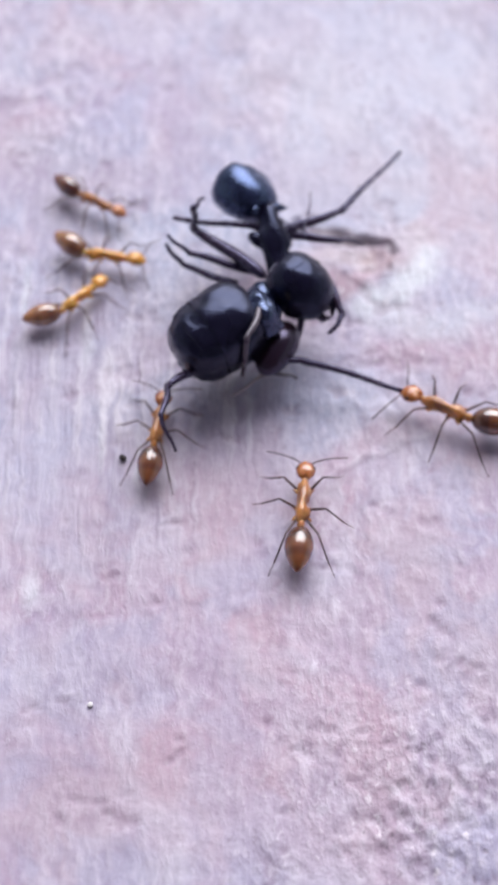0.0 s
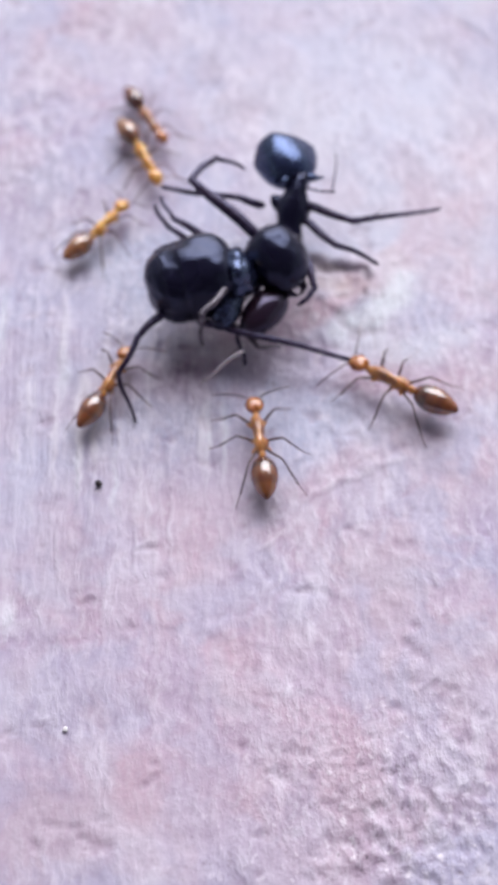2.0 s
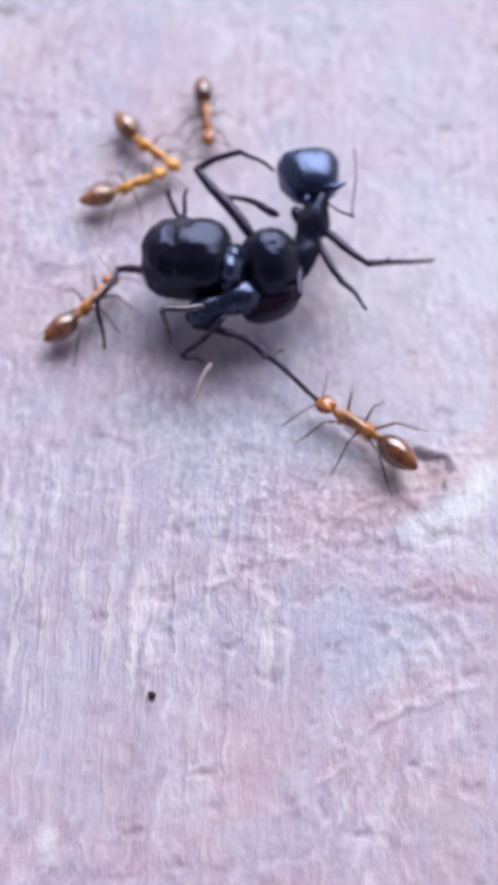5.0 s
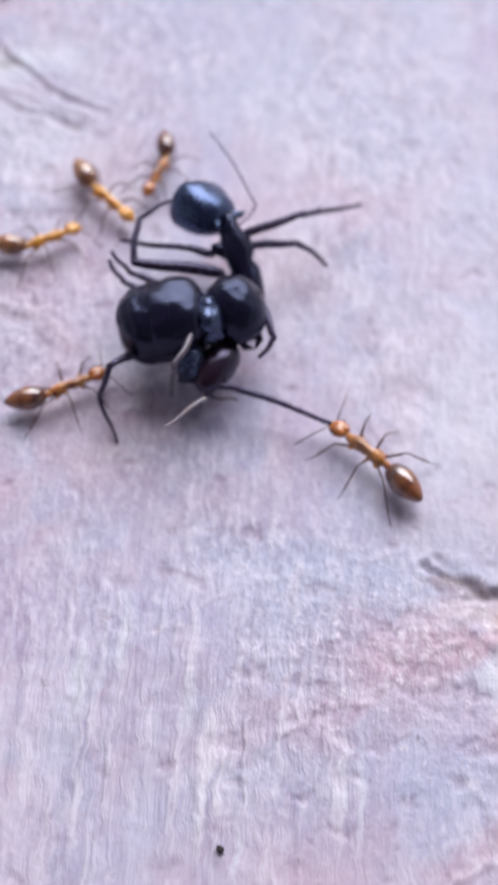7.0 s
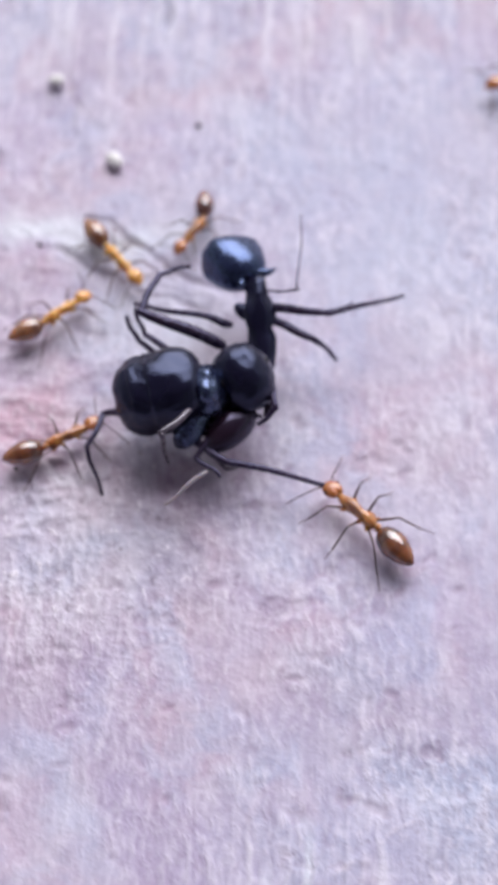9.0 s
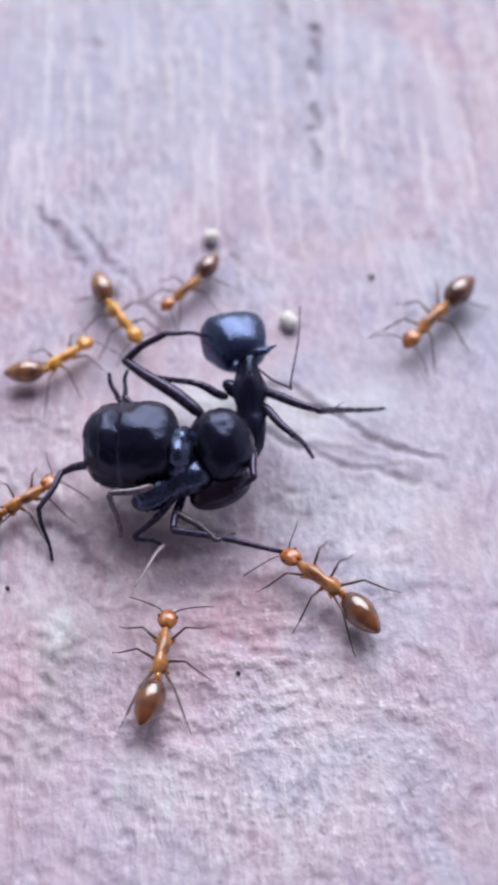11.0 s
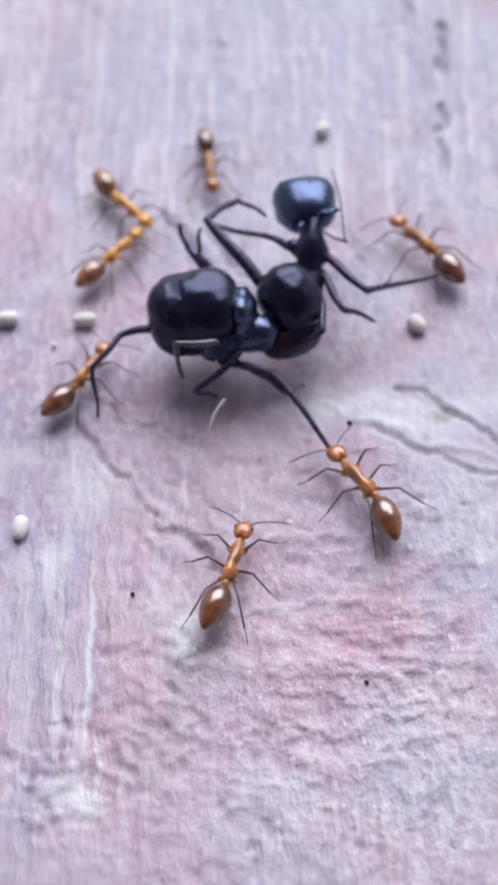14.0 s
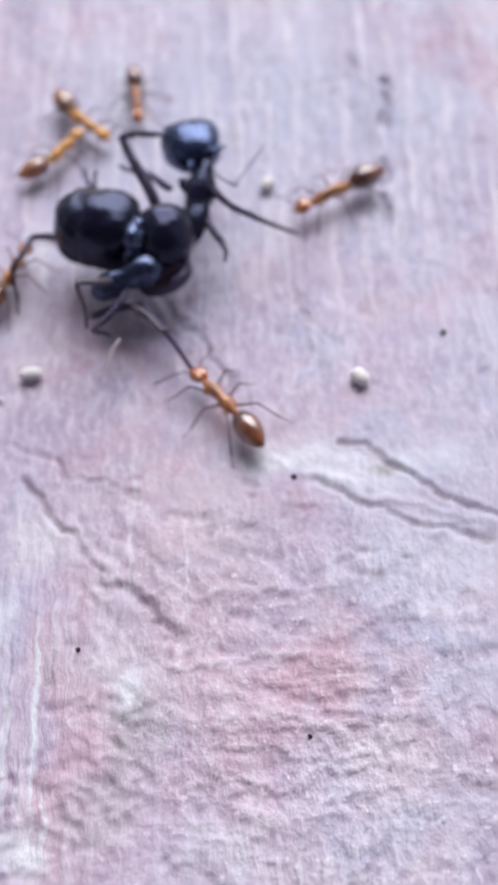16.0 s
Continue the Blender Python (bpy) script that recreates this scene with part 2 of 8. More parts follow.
def ground_material():
    m, n, l, p = material("weathered_ground")
    tc = n.new("ShaderNodeTexCoord").outputs["Object"]

    def shifted(scale, reach):
        w = n.new("ShaderNodeTexNoise")
        w.inputs["Scale"].default_value, w.inputs["Detail"].default_value = scale, 4
        l.new(tc, w.inputs["Vector"])
        off = n.new("ShaderNodeVectorMath")
        off.operation = "MULTIPLY_ADD"
        l.new(w.outputs["Color"], off.inputs[0])
        off.inputs[1].default_value, off.inputs[2].default_value = (reach, reach, 0), (-reach / 2, -reach / 2, 0)
        add = n.new("ShaderNodeVectorMath")
        l.new(tc, add.inputs[0])
        l.new(off.outputs[0], add.inputs[1])
        return add.outputs[0]

    def spot(at, x, y, w, h, soft):
        sub = n.new("ShaderNodeVectorMath")
        sub.operation = "SUBTRACT"
        l.new(at, sub.inputs[0])
        sub.inputs[1].default_value = (x * MM, y * MM, 0)
        dist = n.new("ShaderNodeVectorMath")
        dist.operation = "LENGTH"
        l.new(scaled(n, l, sub.outputs[0], 1 / (w * MM), 1 / (h * MM), 0), dist.inputs[0])
        return ramp(n, l, dist.outputs["Value"], 1 + soft, 1 - soft)

    warped, jittered = shifted(260, 0.004), shifted(900, 0.0006)
    # worn paint: mauve, blue-lavender, pink and pale coats showing through one another
    base = mix(n, l, ramp(n, l, noise_node(n, l, tc, 130, 3), 0.40, 0.60), (0.375, 0.315, 0.46), (0.43, 0.345, 0.435))
    blue = ramp(n, l, noise_node(n, l, scaled(n, l, warped, 1.2, 0.8), 210, 5), 0.48, 0.58)
    base = mix(n, l, math_node(n, l, "MULTIPLY", blue, 0.6), base, (0.355, 0.385, 0.55))
    rosy = ramp(n, l, noise_node(n, l, scaled(n, l, warped, 0.9, 0.9), 240, 5), 0.52, 0.61)
    base = mix(n, l, math_node(n, l, "MULTIPLY", rosy, 0.42), base, (0.48, 0.295, 0.37))
    pale = ramp(n, l, noise_node(n, l, scaled(n, l, warped, 1.0, 0.5), 330, 5), 0.51, 0.68)
    base = mix(n, l, math_node(n, l, "MULTIPLY", pale, 0.55), base, (0.54, 0.545, 0.64))
    brush = n.new("ShaderNodeAttribute")
    brush.attribute_name = "brush"
    combed = math_node(n, l, "MULTIPLY", brush.outputs["Fac"], 0.8)
    band = noise_node(n, l, scaled(n, l, jittered, 1.0, 0.06), 520, 3, 0.6)
    base = mix(n, l, math_node(n, l, "MULTIPLY", ramp(n, l, band, 0.48, 0.62), combed), base, (0.54, 0.51, 0.62))
    base = mix(n, l, math_node(n, l, "MULTIPLY", ramp(n, l, band, 0.45, 0.34), combed), base, (0.28, 0.24, 0.36))
    stain = n.new("ShaderNodeAttribute")
    stain.attribute_name = "stain"
    base = mix(n, l, stain.outputs["Alpha"], base, stain.outputs["Color"])
    for x, y, w, h, colour, force in NEAR_SCRATCHES + ROSE_SCRATCHES + FAR_SCRATCHES:
        base = mix(n, l, math_node(n, l, "MULTIPLY", spot(jittered, x, y, w, h, 0.6), force), base, colour)
    hair = noise_node(n, l, scaled(n, l, jittered, 1.0, 0.07), 2300, 3, 0.6)
    base = mix(n, l, math_node(n, l, "MULTIPLY", ramp(n, l, hair, 0.53, 0.66), combed), base, (0.66, 0.64, 0.71))
    lost = n.new("ShaderNodeAttribute")
    lost.attribute_name = "worn"
    base = mix(n, l, math_node(n, l, "MULTIPLY", lost.outputs["Fac"], 0.3), base, (0.29, 0.20, 0.29))
    # dark brown along the cracks, uneven in strength
    dirt = n.new("ShaderNodeAttribute")
    dirt.attribute_name = "dirt"
    base = mix(n, l, math_node(n, l, "MULTIPLY", dirt.outputs["Fac"], 0.55), base, (0.15, 0.11, 0.12))
    rim = n.new("ShaderNodeAttribute")
    rim.attribute_name = "rim"
    base = mix(n, l, math_node(n, l, "MULTIPLY", rim.outputs["Fac"], 0.55), base, (0.68, 0.64, 0.70))
    # streaks along the length, then mottling and grain, faint where a wash of paint lies smooth
    keen = math_node(n, l, "MULTIPLY_ADD", ramp(n, l, noise_node(n, l, scaled(n, l, warped, 1.0, 0.7), 190, 3), 0.60, 0.42), 0.75, 0.32)
    streak = noise_node(n, l, scaled(n, l, jittered, 1.0, 0.40), 1100, 4, 0.6)
    base = mix(n, l, math_node(n, l, "MULTIPLY", ramp(n, l, streak, 0.50, 0.70), math_node(n, l, "MULTIPLY", keen, 0.40)), base, (0.63, 0.60, 0.69))
    base = mix(n, l, math_node(n, l, "MULTIPLY", ramp(n, l, streak, 0.46, 0.30), math_node(n, l, "MULTIPLY", keen, 0.32)), base, (0.25, 0.21, 0.29))
    mottle = noise_node(n, l, scaled(n, l, jittered, 1.0, 0.75), 1500, 3, 0.6)
    base = mix(n, l, math_node(n, l, "MULTIPLY", ramp(n, l, mottle, 0.52, 0.68), math_node(n, l, "MULTIPLY", keen, 0.26)), base, (0.60, 0.58, 0.66))
    base = mix(n, l, math_node(n, l, "MULTIPLY", ramp(n, l, mottle, 0.46, 0.32), math_node(n, l, "MULTIPLY", keen, 0.24)), base, (0.25, 0.18, 0.27))
    grain = noise_node(n, l, scaled(n, l, tc, 1.0, 0.8), 3600, 3, 0.6)
    scuff = n.new("ShaderNodeAttribute")
    scuff.attribute_name = "scuff"
    more = math_node(n, l, "MULTIPLY_ADD", scuff.outputs["Fac"], 0.32, 0.10)
    base = mix(n, l, math_node(n, l, "MULTIPLY", ramp(n, l, grain, 0.55, 0.70), more), base, (0.70, 0.66, 0.74))
    base = mix(n, l, math_node(n, l, "MULTIPLY", ramp(n, l, grain, 0.42, 0.28), more), base, (0.24, 0.19, 0.26))
    chips = noise_node(n, l, scaled(n, l, tc, 1.0, 0.7), 2300, 2, 0.7)
    flaked = math_node(n, l, "MULTIPLY_ADD", scuff.outputs["Fac"], 0.65, 0.05)
    base = mix(n, l, math_node(n, l, "MULTIPLY", ramp(n, l, chips, 0.63, 0.68), flaked), base, (0.80, 0.76, 0.81))
    base = mix(n, l, math_node(n, l, "MULTIPLY", ramp(n, l, chips, 0.34, 0.29), flaked), base, (0.16, 0.12, 0.16))
    # short slanting flecks in the coat
    slant = n.new("ShaderNodeMapping")
    slant.inputs["Rotation"].default_value, slant.inputs["Scale"].default_value = (0, 0, radians(26)), (1.0, 0.42, 1.0)
    l.new(jittered, slant.inputs["Vector"])
    fleck = noise_node(n, l, slant.outputs[0], 3200, 2, 0.55)
    base = mix(n, l, math_node(n, l, "MULTIPLY", ramp(n, l, fleck, 0.50, 0.70), math_node(n, l, "MULTIPLY", keen, 0.42)), base, (0.66, 0.63, 0.71))
    base = mix(n, l, math_node(n, l, "MULTIPLY", ramp(n, l, fleck, 0.46, 0.28), math_node(n, l, "MULTIPLY", keen, 0.28)), base, (0.25, 0.20, 0.29))
    l.new(base, p.inputs["Base Color"])
    p.inputs["Roughness"].default_value = 0.5
    p.inputs["Specular IOR Level"].default_value = 0.5
    b0 = bump(n, l, math_node(n, l, "MULTIPLY", fleck, keen), 0.5, 0.00012)
    b1 = bump(n, l, mottle, 0.3, 0.00010, b0)
    b2 = bump(n, l, math_node(n, l, "MULTIPLY", grain, math_node(n, l, "MULTIPLY_ADD", scuff.outputs["Fac"], 0.6, 0.25)), 0.5, 0.00012, b1)
    b3 = bump(n, l, math_node(n, l, "MULTIPLY", chips, flaked), 0.6, 0.00022, b2)
    b4 = bump(n, l, math_node(n, l, "MULTIPLY", hair, brush.outputs["Fac"]), 0.9, 0.00022, b3)
    l.new(b4, p.inputs["Normal"])
    return m


def chitin(name, colour, rough, dark=None, sub=0.0, noise_scale=3000, coat=0.0, bump_d=0.00001, sheen=(1, 1, 1), gloss=0.5, ior=1.5):
    m, n, l, p = material(name)
    tc = n.new("ShaderNodeTexCoord").outputs["Object"]
    f = noise_node(n, l, tc, noise_scale, 6, 0.65)
    big = noise_node(n, l, tc, noise_scale / 6, 2)
    c = mix(n, l, ramp(n, l, big, 0.35, 0.65), colour, dark or tuple(v * 0.6 for v in colour))
    l.new(c, p.inputs["Base Color"])
    l.new(math_node(n, l, "MULTIPLY_ADD", f, 0.25, rough - 0.12), p.inputs["Roughness"])
    p.inputs["Subsurface Weight"].default_value = sub
    p.inputs["Subsurface Radius"].default_value = (1.0, 0.4, 0.12)
    p.inputs["Subsurface Scale"].default_value = 0.0004
    p.inputs["Coat Weight"].default_value = coat
    p.inputs["Specular Tint"].default_value = (*sheen, 1)
    p.inputs["Specular IOR Level"].default_value, p.inputs["IOR"].default_value = gloss, ior
    p.inputs["Coat Roughness"].default_value, p.inputs["Coat IOR"].default_value = 0.08, 1.6
    l.new(bump(n, l, f, 0.5, bump_d), p.inputs["Normal"])
    return m


def plain(name, colour, rough):
    m, n, l, p = material(name)
    tc = n.new("ShaderNodeTexCoord").outputs["Object"]
    f = noise_node(n, l, tc, 5000, 4)
    l.new(mix(n, l, f, tuple(v * 0.75 for v in colour), colour), p.inputs["Base Color"])
    p.inputs["Roughness"].default_value = rough
    l.new(bump(n, l, f, 0.4, 0.00003), p.inputs["Normal"])
    return m


def banded_gaster(name, colour, dark):
    """Amber shell, darker over the front plate, with faint rings."""
    m, n, l, p = material(name)
    tc = n.new("ShaderNodeTexCoord").outputs["Object"]
    x = n.new("ShaderNodeSeparateXYZ")
    l.new(tc, x.inputs[0])
    wave = math_node(n, l, "SINE", math_node(n, l, "MULTIPLY", x.outputs[0], 9000.0))
    f = noise_node(n, l, tc, 1500, 3)
    front = ramp(n, l, math_node(n, l, "MULTIPLY_ADD", f, 0.0006, x.outputs[0]), -0.0009, -0.0002)
    fac = math_node(n, l, "ADD", math_node(n, l, "MULTIPLY", ramp(n, l, wave, -0.2, 0.9), 0.5), math_node(n, l, "MULTIPLY", front, 0.8), clamp=True)
    l.new(mix(n, l, fac, colour, dark), p.inputs["Base Color"])
    p.inputs["Roughness"].default_value = 0.25
    p.inputs["Subsurface Weight"].default_value = 0.5
    p.inputs["Subsurface Radius"].default_value = (1.0, 0.45, 0.12)
    p.inputs["Subsurface Scale"].default_value = 0.0008
    p.inputs["Coat Weight"].default_value, p.inputs["Coat Roughness"].default_value, p.inputs["Coat IOR"].default_value = 0.9, 0.04, 1.95
    l.new(bump(n, l, wave, 0.1, 0.00002), p.inputs["Normal"])
    return m


GROUND = ground_material()
BLACK = chitin("black_shell", (0.009, 0.008, 0.021), 0.15, (0.006, 0.005, 0.014), 0, 2600, 0.0, 0.00008, (0.50, 0.60, 1), 0.5, 1.54)
BLACK_MATT = chitin("black_head_shell", (0.008, 0.011, 0.032), 0.25, (0.006, 0.008, 0.022), 0, 3600, 0.0, 0.00003, (0.40, 0.55, 1), 0.5, 2.25)
SATIN = chitin("satin_black_shell", (0.010, 0.013, 0.036), 0.26, (0.006, 0.008, 0.022), 0, 2600, 0.0, 0.00003, (0.48, 0.62, 1), 0.5, 2.2)
BLACK_LIMB = chitin("black_limb", (0.022, 0.016, 0.036), 0.26, (0.040, 0.024, 0.042), 0, 3600, 0.0, 0.00004, (0.60, 0.62, 1), 0.5, 1.65)
# black limb again, its pale highlights put into a lighter base colour
LIT_LIMB = chitin("grey_brown_limb", (0.10, 0.08, 0.10), 0.28, (0.05, 0.04, 0.055), 0, 3600, 0.2, 0.00003, (0.85, 0.88, 1), 0.5, 1.6)
RUST = chitin("rusty_shell", (0.022, 0.008, 0.014), 0.22, (0.006, 0.004, 0.011), 0.0, 1400, 0.0, 0.00001, (0.7, 0.66, 1), 0.5, 1.7)
AMBER = chitin("amber_shell", (0.66, 0.30, 0.075), 0.30, (0.30, 0.105, 0.028), 0.4, 9500, 0.8, 0.00006)
AMBER_HEAD = chitin("amber_head_shell", (0.58, 0.215, 0.055), 0.24, (0.30, 0.085, 0.028), 0.4, 9500, 1.0, 0.00005)
AMBER_GASTER = banded_gaster("amber_gaster", (0.25, 0.085, 0.026), (0.085, 0.026, 0.013))
DARK_GASTER = banded_gaster("brown_gaster", (0.20, 0.060, 0.030), (0.085, 0.024, 0.018))
PALE_LIMB = chitin("pale_foot", (0.50, 0.47, 0.51), 0.35, (0.34, 0.30, 0.34), 0.1, 4000, 0.2)
AMBER_LIMB = chitin("brown_limb", (0.12, 0.075, 0.072), 0.38, (0.065, 0.042, 0.05), 0.1, 4000, 0.2)
EYE = plain("dark_eye", (0.012, 0.010, 0.010), 0.2)
SEED = plain("pale_seed", (0.90, 0.89, 0.88), 0.4)
PLASTER = plain("grey_plaster", (0.30, 0.29, 0.30), 0.8)
SOIL = plain("dark_crumb", (0.035, 0.028, 0.03), 0.8)


# ---- building helpers; lengths in mm ----
def mesh_from(name, verts, faces, mat, smooth=True):
    me = bpy.data.meshes.new(name)
    me.from_pydata([tuple(c * MM for c in v) for v in verts], [], faces)
    me.materials.append(mat)
    if smooth:
        me.polygons.foreach_set("use_smooth", [True] * len(me.polygons))
    me.update()
    return me


def part(name, me, parent, m=None, label=""):
    ob = new(name, me)
    ob.parent = parent
    if m is not None:
        ob.matrix_basis = m
    return tagged(ob, label)


def mm(x, y, z, rx=0, ry=0, rz=0):
    return pose(x * MM, y * MM, z * MM, rx, ry, rz)


def lathe(name, profile, mat, sy=1.0, sz=1.0, segs=28, lift=None, pinch=None, box=1.0):
    """A body along x: profile rows of x, radius. lift: shift in z by x; pinch: hollows the upper rear (a heart-shaped head); box below 1: squarer across."""
    verts, faces = [], []
    for x, r in profile:
        for k in range(segs):
            a = 2 * math.pi * k / segs
            y, z = (r * w * math.copysign(abs(q) ** box, q) for w, q in ((sy, math.cos(a)), (sz, math.sin(a))))
            xx = x
            if pinch:
                xx += pinch * math.exp(-(y / (0.45 * max(r, 0.2))) ** 2) * max(0.0, 1 - abs(x - profile[0][0]) / 0.5)
            verts.append((xx, y, z + (lift(x) if lift else 0)))
    for i in range(len(profile) - 1):
        for k in range(segs):
            a, b = i * segs + k, i * segs + (k + 1) % segs
            faces.append((a, b, b + segs, a + segs))
    faces.append(tuple(range(segs - 1, -1, -1)))
    faces.append(tuple(range((len(profile) - 1) * segs, len(profile) * segs)))
    return mesh_from(name, verts, faces, mat)


def lumpy(me, amp, size, seed=0):
    """Uneven dents on a shell: amp and size in mm."""
    nn = [v.normal.copy() for v in me.vertices]
    for v, k in zip(me.vertices, nn):
        q = v.co / (size * MM) + Vector((seed * 7.3, seed * 3.1, 0))
        v.co += k * (noise.noise(q) + 0.5 * noise.noise(q * 2.1)) * amp * MM
    me.update()
    return me


def egg(a, r, n=18, power=2.0, skew=0.0):
    """Profile of an egg from -a to a; skew > 0 makes the front blunter."""
    out = []
    for i in range(n + 1):
        s = -math.cos(math.pi * i / n)
        out.append((a * s, max(0.004, r * (1 - abs(s) ** power) ** (1 / power) * (1 + skew * s))))
    return out


def tube(name, pts, radii, mat, segs=9):
    """A limb swept along pts (mm) with round ends."""
    pts = [Vector(p) for p in pts]
    verts, faces = [], []
    rings = []
    first, last = (pts[1] - pts[0]).normalized(), (pts[-1] - pts[-2]).normalized()
    rings.append((pts[0] - first * radii[0] * 0.7, radii[0] * 0.35, first))
    for i, p in enumerate(pts):
        d = (pts[min(i + 1, len(pts) - 1)] - pts[max(i - 1, 0)]).normalized()
        rings.append((p, radii[i], d))
    rings.append((pts[-1] + last * radii[-1] * 0.7, radii[-1] * 0.35, last))
    for c, r, d in rings:
        u = d.orthogonal().normalized() if abs(d.z) > 0.98 else Vector((0, 0, 1)).cross(d).normalized()
        v = d.cross(u)
        for k in range(segs):
            a = 2 * math.pi * k / segs
            verts.append(tuple(c + (u * math.cos(a) + v * math.sin(a)) * r))
    for i in range(len(rings) - 1):
        for k in range(segs):
            a, b = i * segs + k, i * segs + (k + 1) % segs
            faces.append((a, b, b + segs, a + segs))
    faces.append(tuple(range(segs - 1, -1, -1)))
    faces.append(tuple(range((len(rings) - 1) * segs, len(rings) * segs)))
    return mesh_from(name, verts, faces, mat)


# ---- ground: one sheet to the horizon, fine where the ants walk ----
def spread(lo, hi, step, reach):
    fine = list(np.arange(lo, hi + step / 2, step))
    out, d, below, above = [], step, [], []
    a, b = lo, hi
    while b < reach:
        d *= 1.35
        a, b = a - d, b + d
        below.append(a)
        above.append(b)
    return np.array(below[::-1] + fine + above)


def lattice(xx, yy, sx, sy, seed):
    """Smooth random relief from -1 to 1 with lumps about sx by sy mm."""
    table = np.random.RandomState(seed).uniform(-1, 1, (256, 256))
    u, v = xx / sx + 300, yy / sy + 300
    i, j = np.floor(u).astype(int), np.floor(v).astype(int)
    fu, fv = u - i, v - j
    fu, fv = fu * fu * fu * (fu * (fu * 6 - 15) + 10), fv * fv * fv * (fv * (fv * 6 - 15) + 10)
    i0, i1, j0, j1 = i % 256, (i + 1) % 256, j % 256, (j + 1) % 256
    top = table[j0, i0] * (1 - fu) + table[j0, i1] * fu
    low = table[j1, i0] * (1 - fu) + table[j1, i1] * fu
    return top * (1 - fv) + low * fv


def bumps(xx, yy, sx, sy, seed):
    """The same in three sizes, turned against one another."""
    a, b = lattice(xx, yy, sx, sy, seed), lattice(0.8 * xx - 0.6 * yy, 0.6 * xx + 0.8 * yy, sx * 0.55, (sx + sy) * 0.28, seed + 50)
    return a + 0.55 * b + 0.3 * lattice(0.6 * xx + 0.8 * yy, -0.8 * xx + 0.6 * yy, sx * 0.3, (sx + sy) * 0.15, seed + 90)


def wave(xx, yy):
    return bumps(xx, yy, 2.6, 2.6, 73)


def step_up(v, lo, hi):
    q = np.clip((v - lo) / (hi - lo), 0, 1)
    return q * q * (3 - 2 * q)


# cracks in the surface: half width, depth, points (mm)
NEAR_CRACKS = [
    (0.12, 0.13, [(17.73, 3.48), (19.11, 3.89), (19.88, 3.45), (19.96, 2.60), (19.27, 2.19)]),
    (0.16, 0.22, [(16.38, 4.59), (17.31, 4.25), (18.25, 3.75), (19.38, 3.50)]),
    (0.14, 0.12, [(16.80, 5.00), (18.04, 4.12), (19.38, 3.68), (20.08, 2.97)]),
    (0.1, 0.1, [(24.72, 17.60), (25.42, 16.90), (26.18, 16.36)]),
    (0.1, 0.1, [(22.47, 24.38), (22.94, 23.17), (23.04, 21.95)]),
    (0.07, 0.08, [(-12.80, 25.17), (-11.96, 24.76), (-10.92, 23.86)]),
    (0.06, 0.1, [(-15.03, 18.98), (-14.51, 20.09)]),
    (0.06, 0.06, [(-4.35, 24.53), (-2.92, 24.35), (-1.93, 23.83)]),
    (0.06, 0.08, [(-5.47, 19.38), (-3.92, 18.98), (-2.40, 18.25)]),
    (0.15, 0.15, [(-16.18, 27.82), (-15.28, 26.75), (-14.17, 24.94), (-12.67, 22.93), (-11.03, 21.91), (-10.03, 20.25)]),
]
FAR_CRACKS = [
    (0.13, 0.15, [(-4.14, 28.83), (-3.28, 28.71), (-2.29, 27.63), (-0.46, 26.57), (1.55, 25.26)]),
    (0.1, 0.12, [(-5.08, 27.30), (-3.04, 25.93), (-1.04, 24.83), (1.45, 24.35)]),
    (0.07, 0.09, [(-5.74, 37.16), (-5.13, 35.33), (-4.28, 34.11)]),
    (0.16, 0.16, [(-13.07, 38.74), (-11.89, 36.53), (-11.19, 35.45)]),
    (0.14, 0.13, [(-11.37, 37.30), (-9.52, 34.59), (-7.98, 31.55)]),
    (0.08, 0.08, [(-5.46, 37.05), (-5.15, 35.83), (-5.25, 32.64)]),
    (0.1, 0.1, [(-2.77, 50.72), (-2.09, 49.56), (-2.03, 48.46)]),
    (0.08, 0.09, [(-4.19, 28.73), (-2.32, 27.69), (0.02, 26.51), (1.86, 25.11)]),
    (0.09, 0.08, [(-17.13, 29.45), (-15.81, 29.12), (-13.82, 27.71), (-11.89, 27.10)]),
    (0.20, 0.26, [(-0.95, 48.9), (-1.05, 47.6), (-1.4, 46.0)]),
    (0.18, 0.24, [(-1.55, 43.9), (-1.5, 42.8), (-1.25, 41.4), (-1.2, 40.0)]),
]
# raised edges where one coat of paint ends over another
RIDGES = [
    (0.10, 0.07, [(-10.9, 19.75), (-8.2, 19.75), (-5.4, 19.75), (-3.2, 19.3)]),
    (0.10, 0.06, [(-9.1, 17.1), (-5.6, 16.95), (-2.5, 16.6)]),
    (0.10, 0.05, [(-10.6, 15.1), (-7.2, 15.15)]),
    (0.12, 0.06, [(-10.95, 23.2), (-9.35, 22.4), (-6.9, 22.3)]),
    (0.14, 0.06, [(-6.7, 28.3), (-3.4, 26.6), (1.5, 24.8)]),
    (0.10, 0.05, [(-13.6, 22.8), (-13.5, 18.0)]),
    (0.12, 0.05, [(15.5, -9.3), (17.0, -7.4), (18.3, -6.2), (21.0, -5.2)]),
    (0.12, 0.05, [(11.1, -2.3), (14.2, -0.4), (17.2, 1.7), (22.5, 5.2)]),
    (0.10, 0.04, [(6.0, 1.0), (11.0, 4.0), (15.5, 5.4)]),
]
WRINKLE = (-6.5, 16.0)
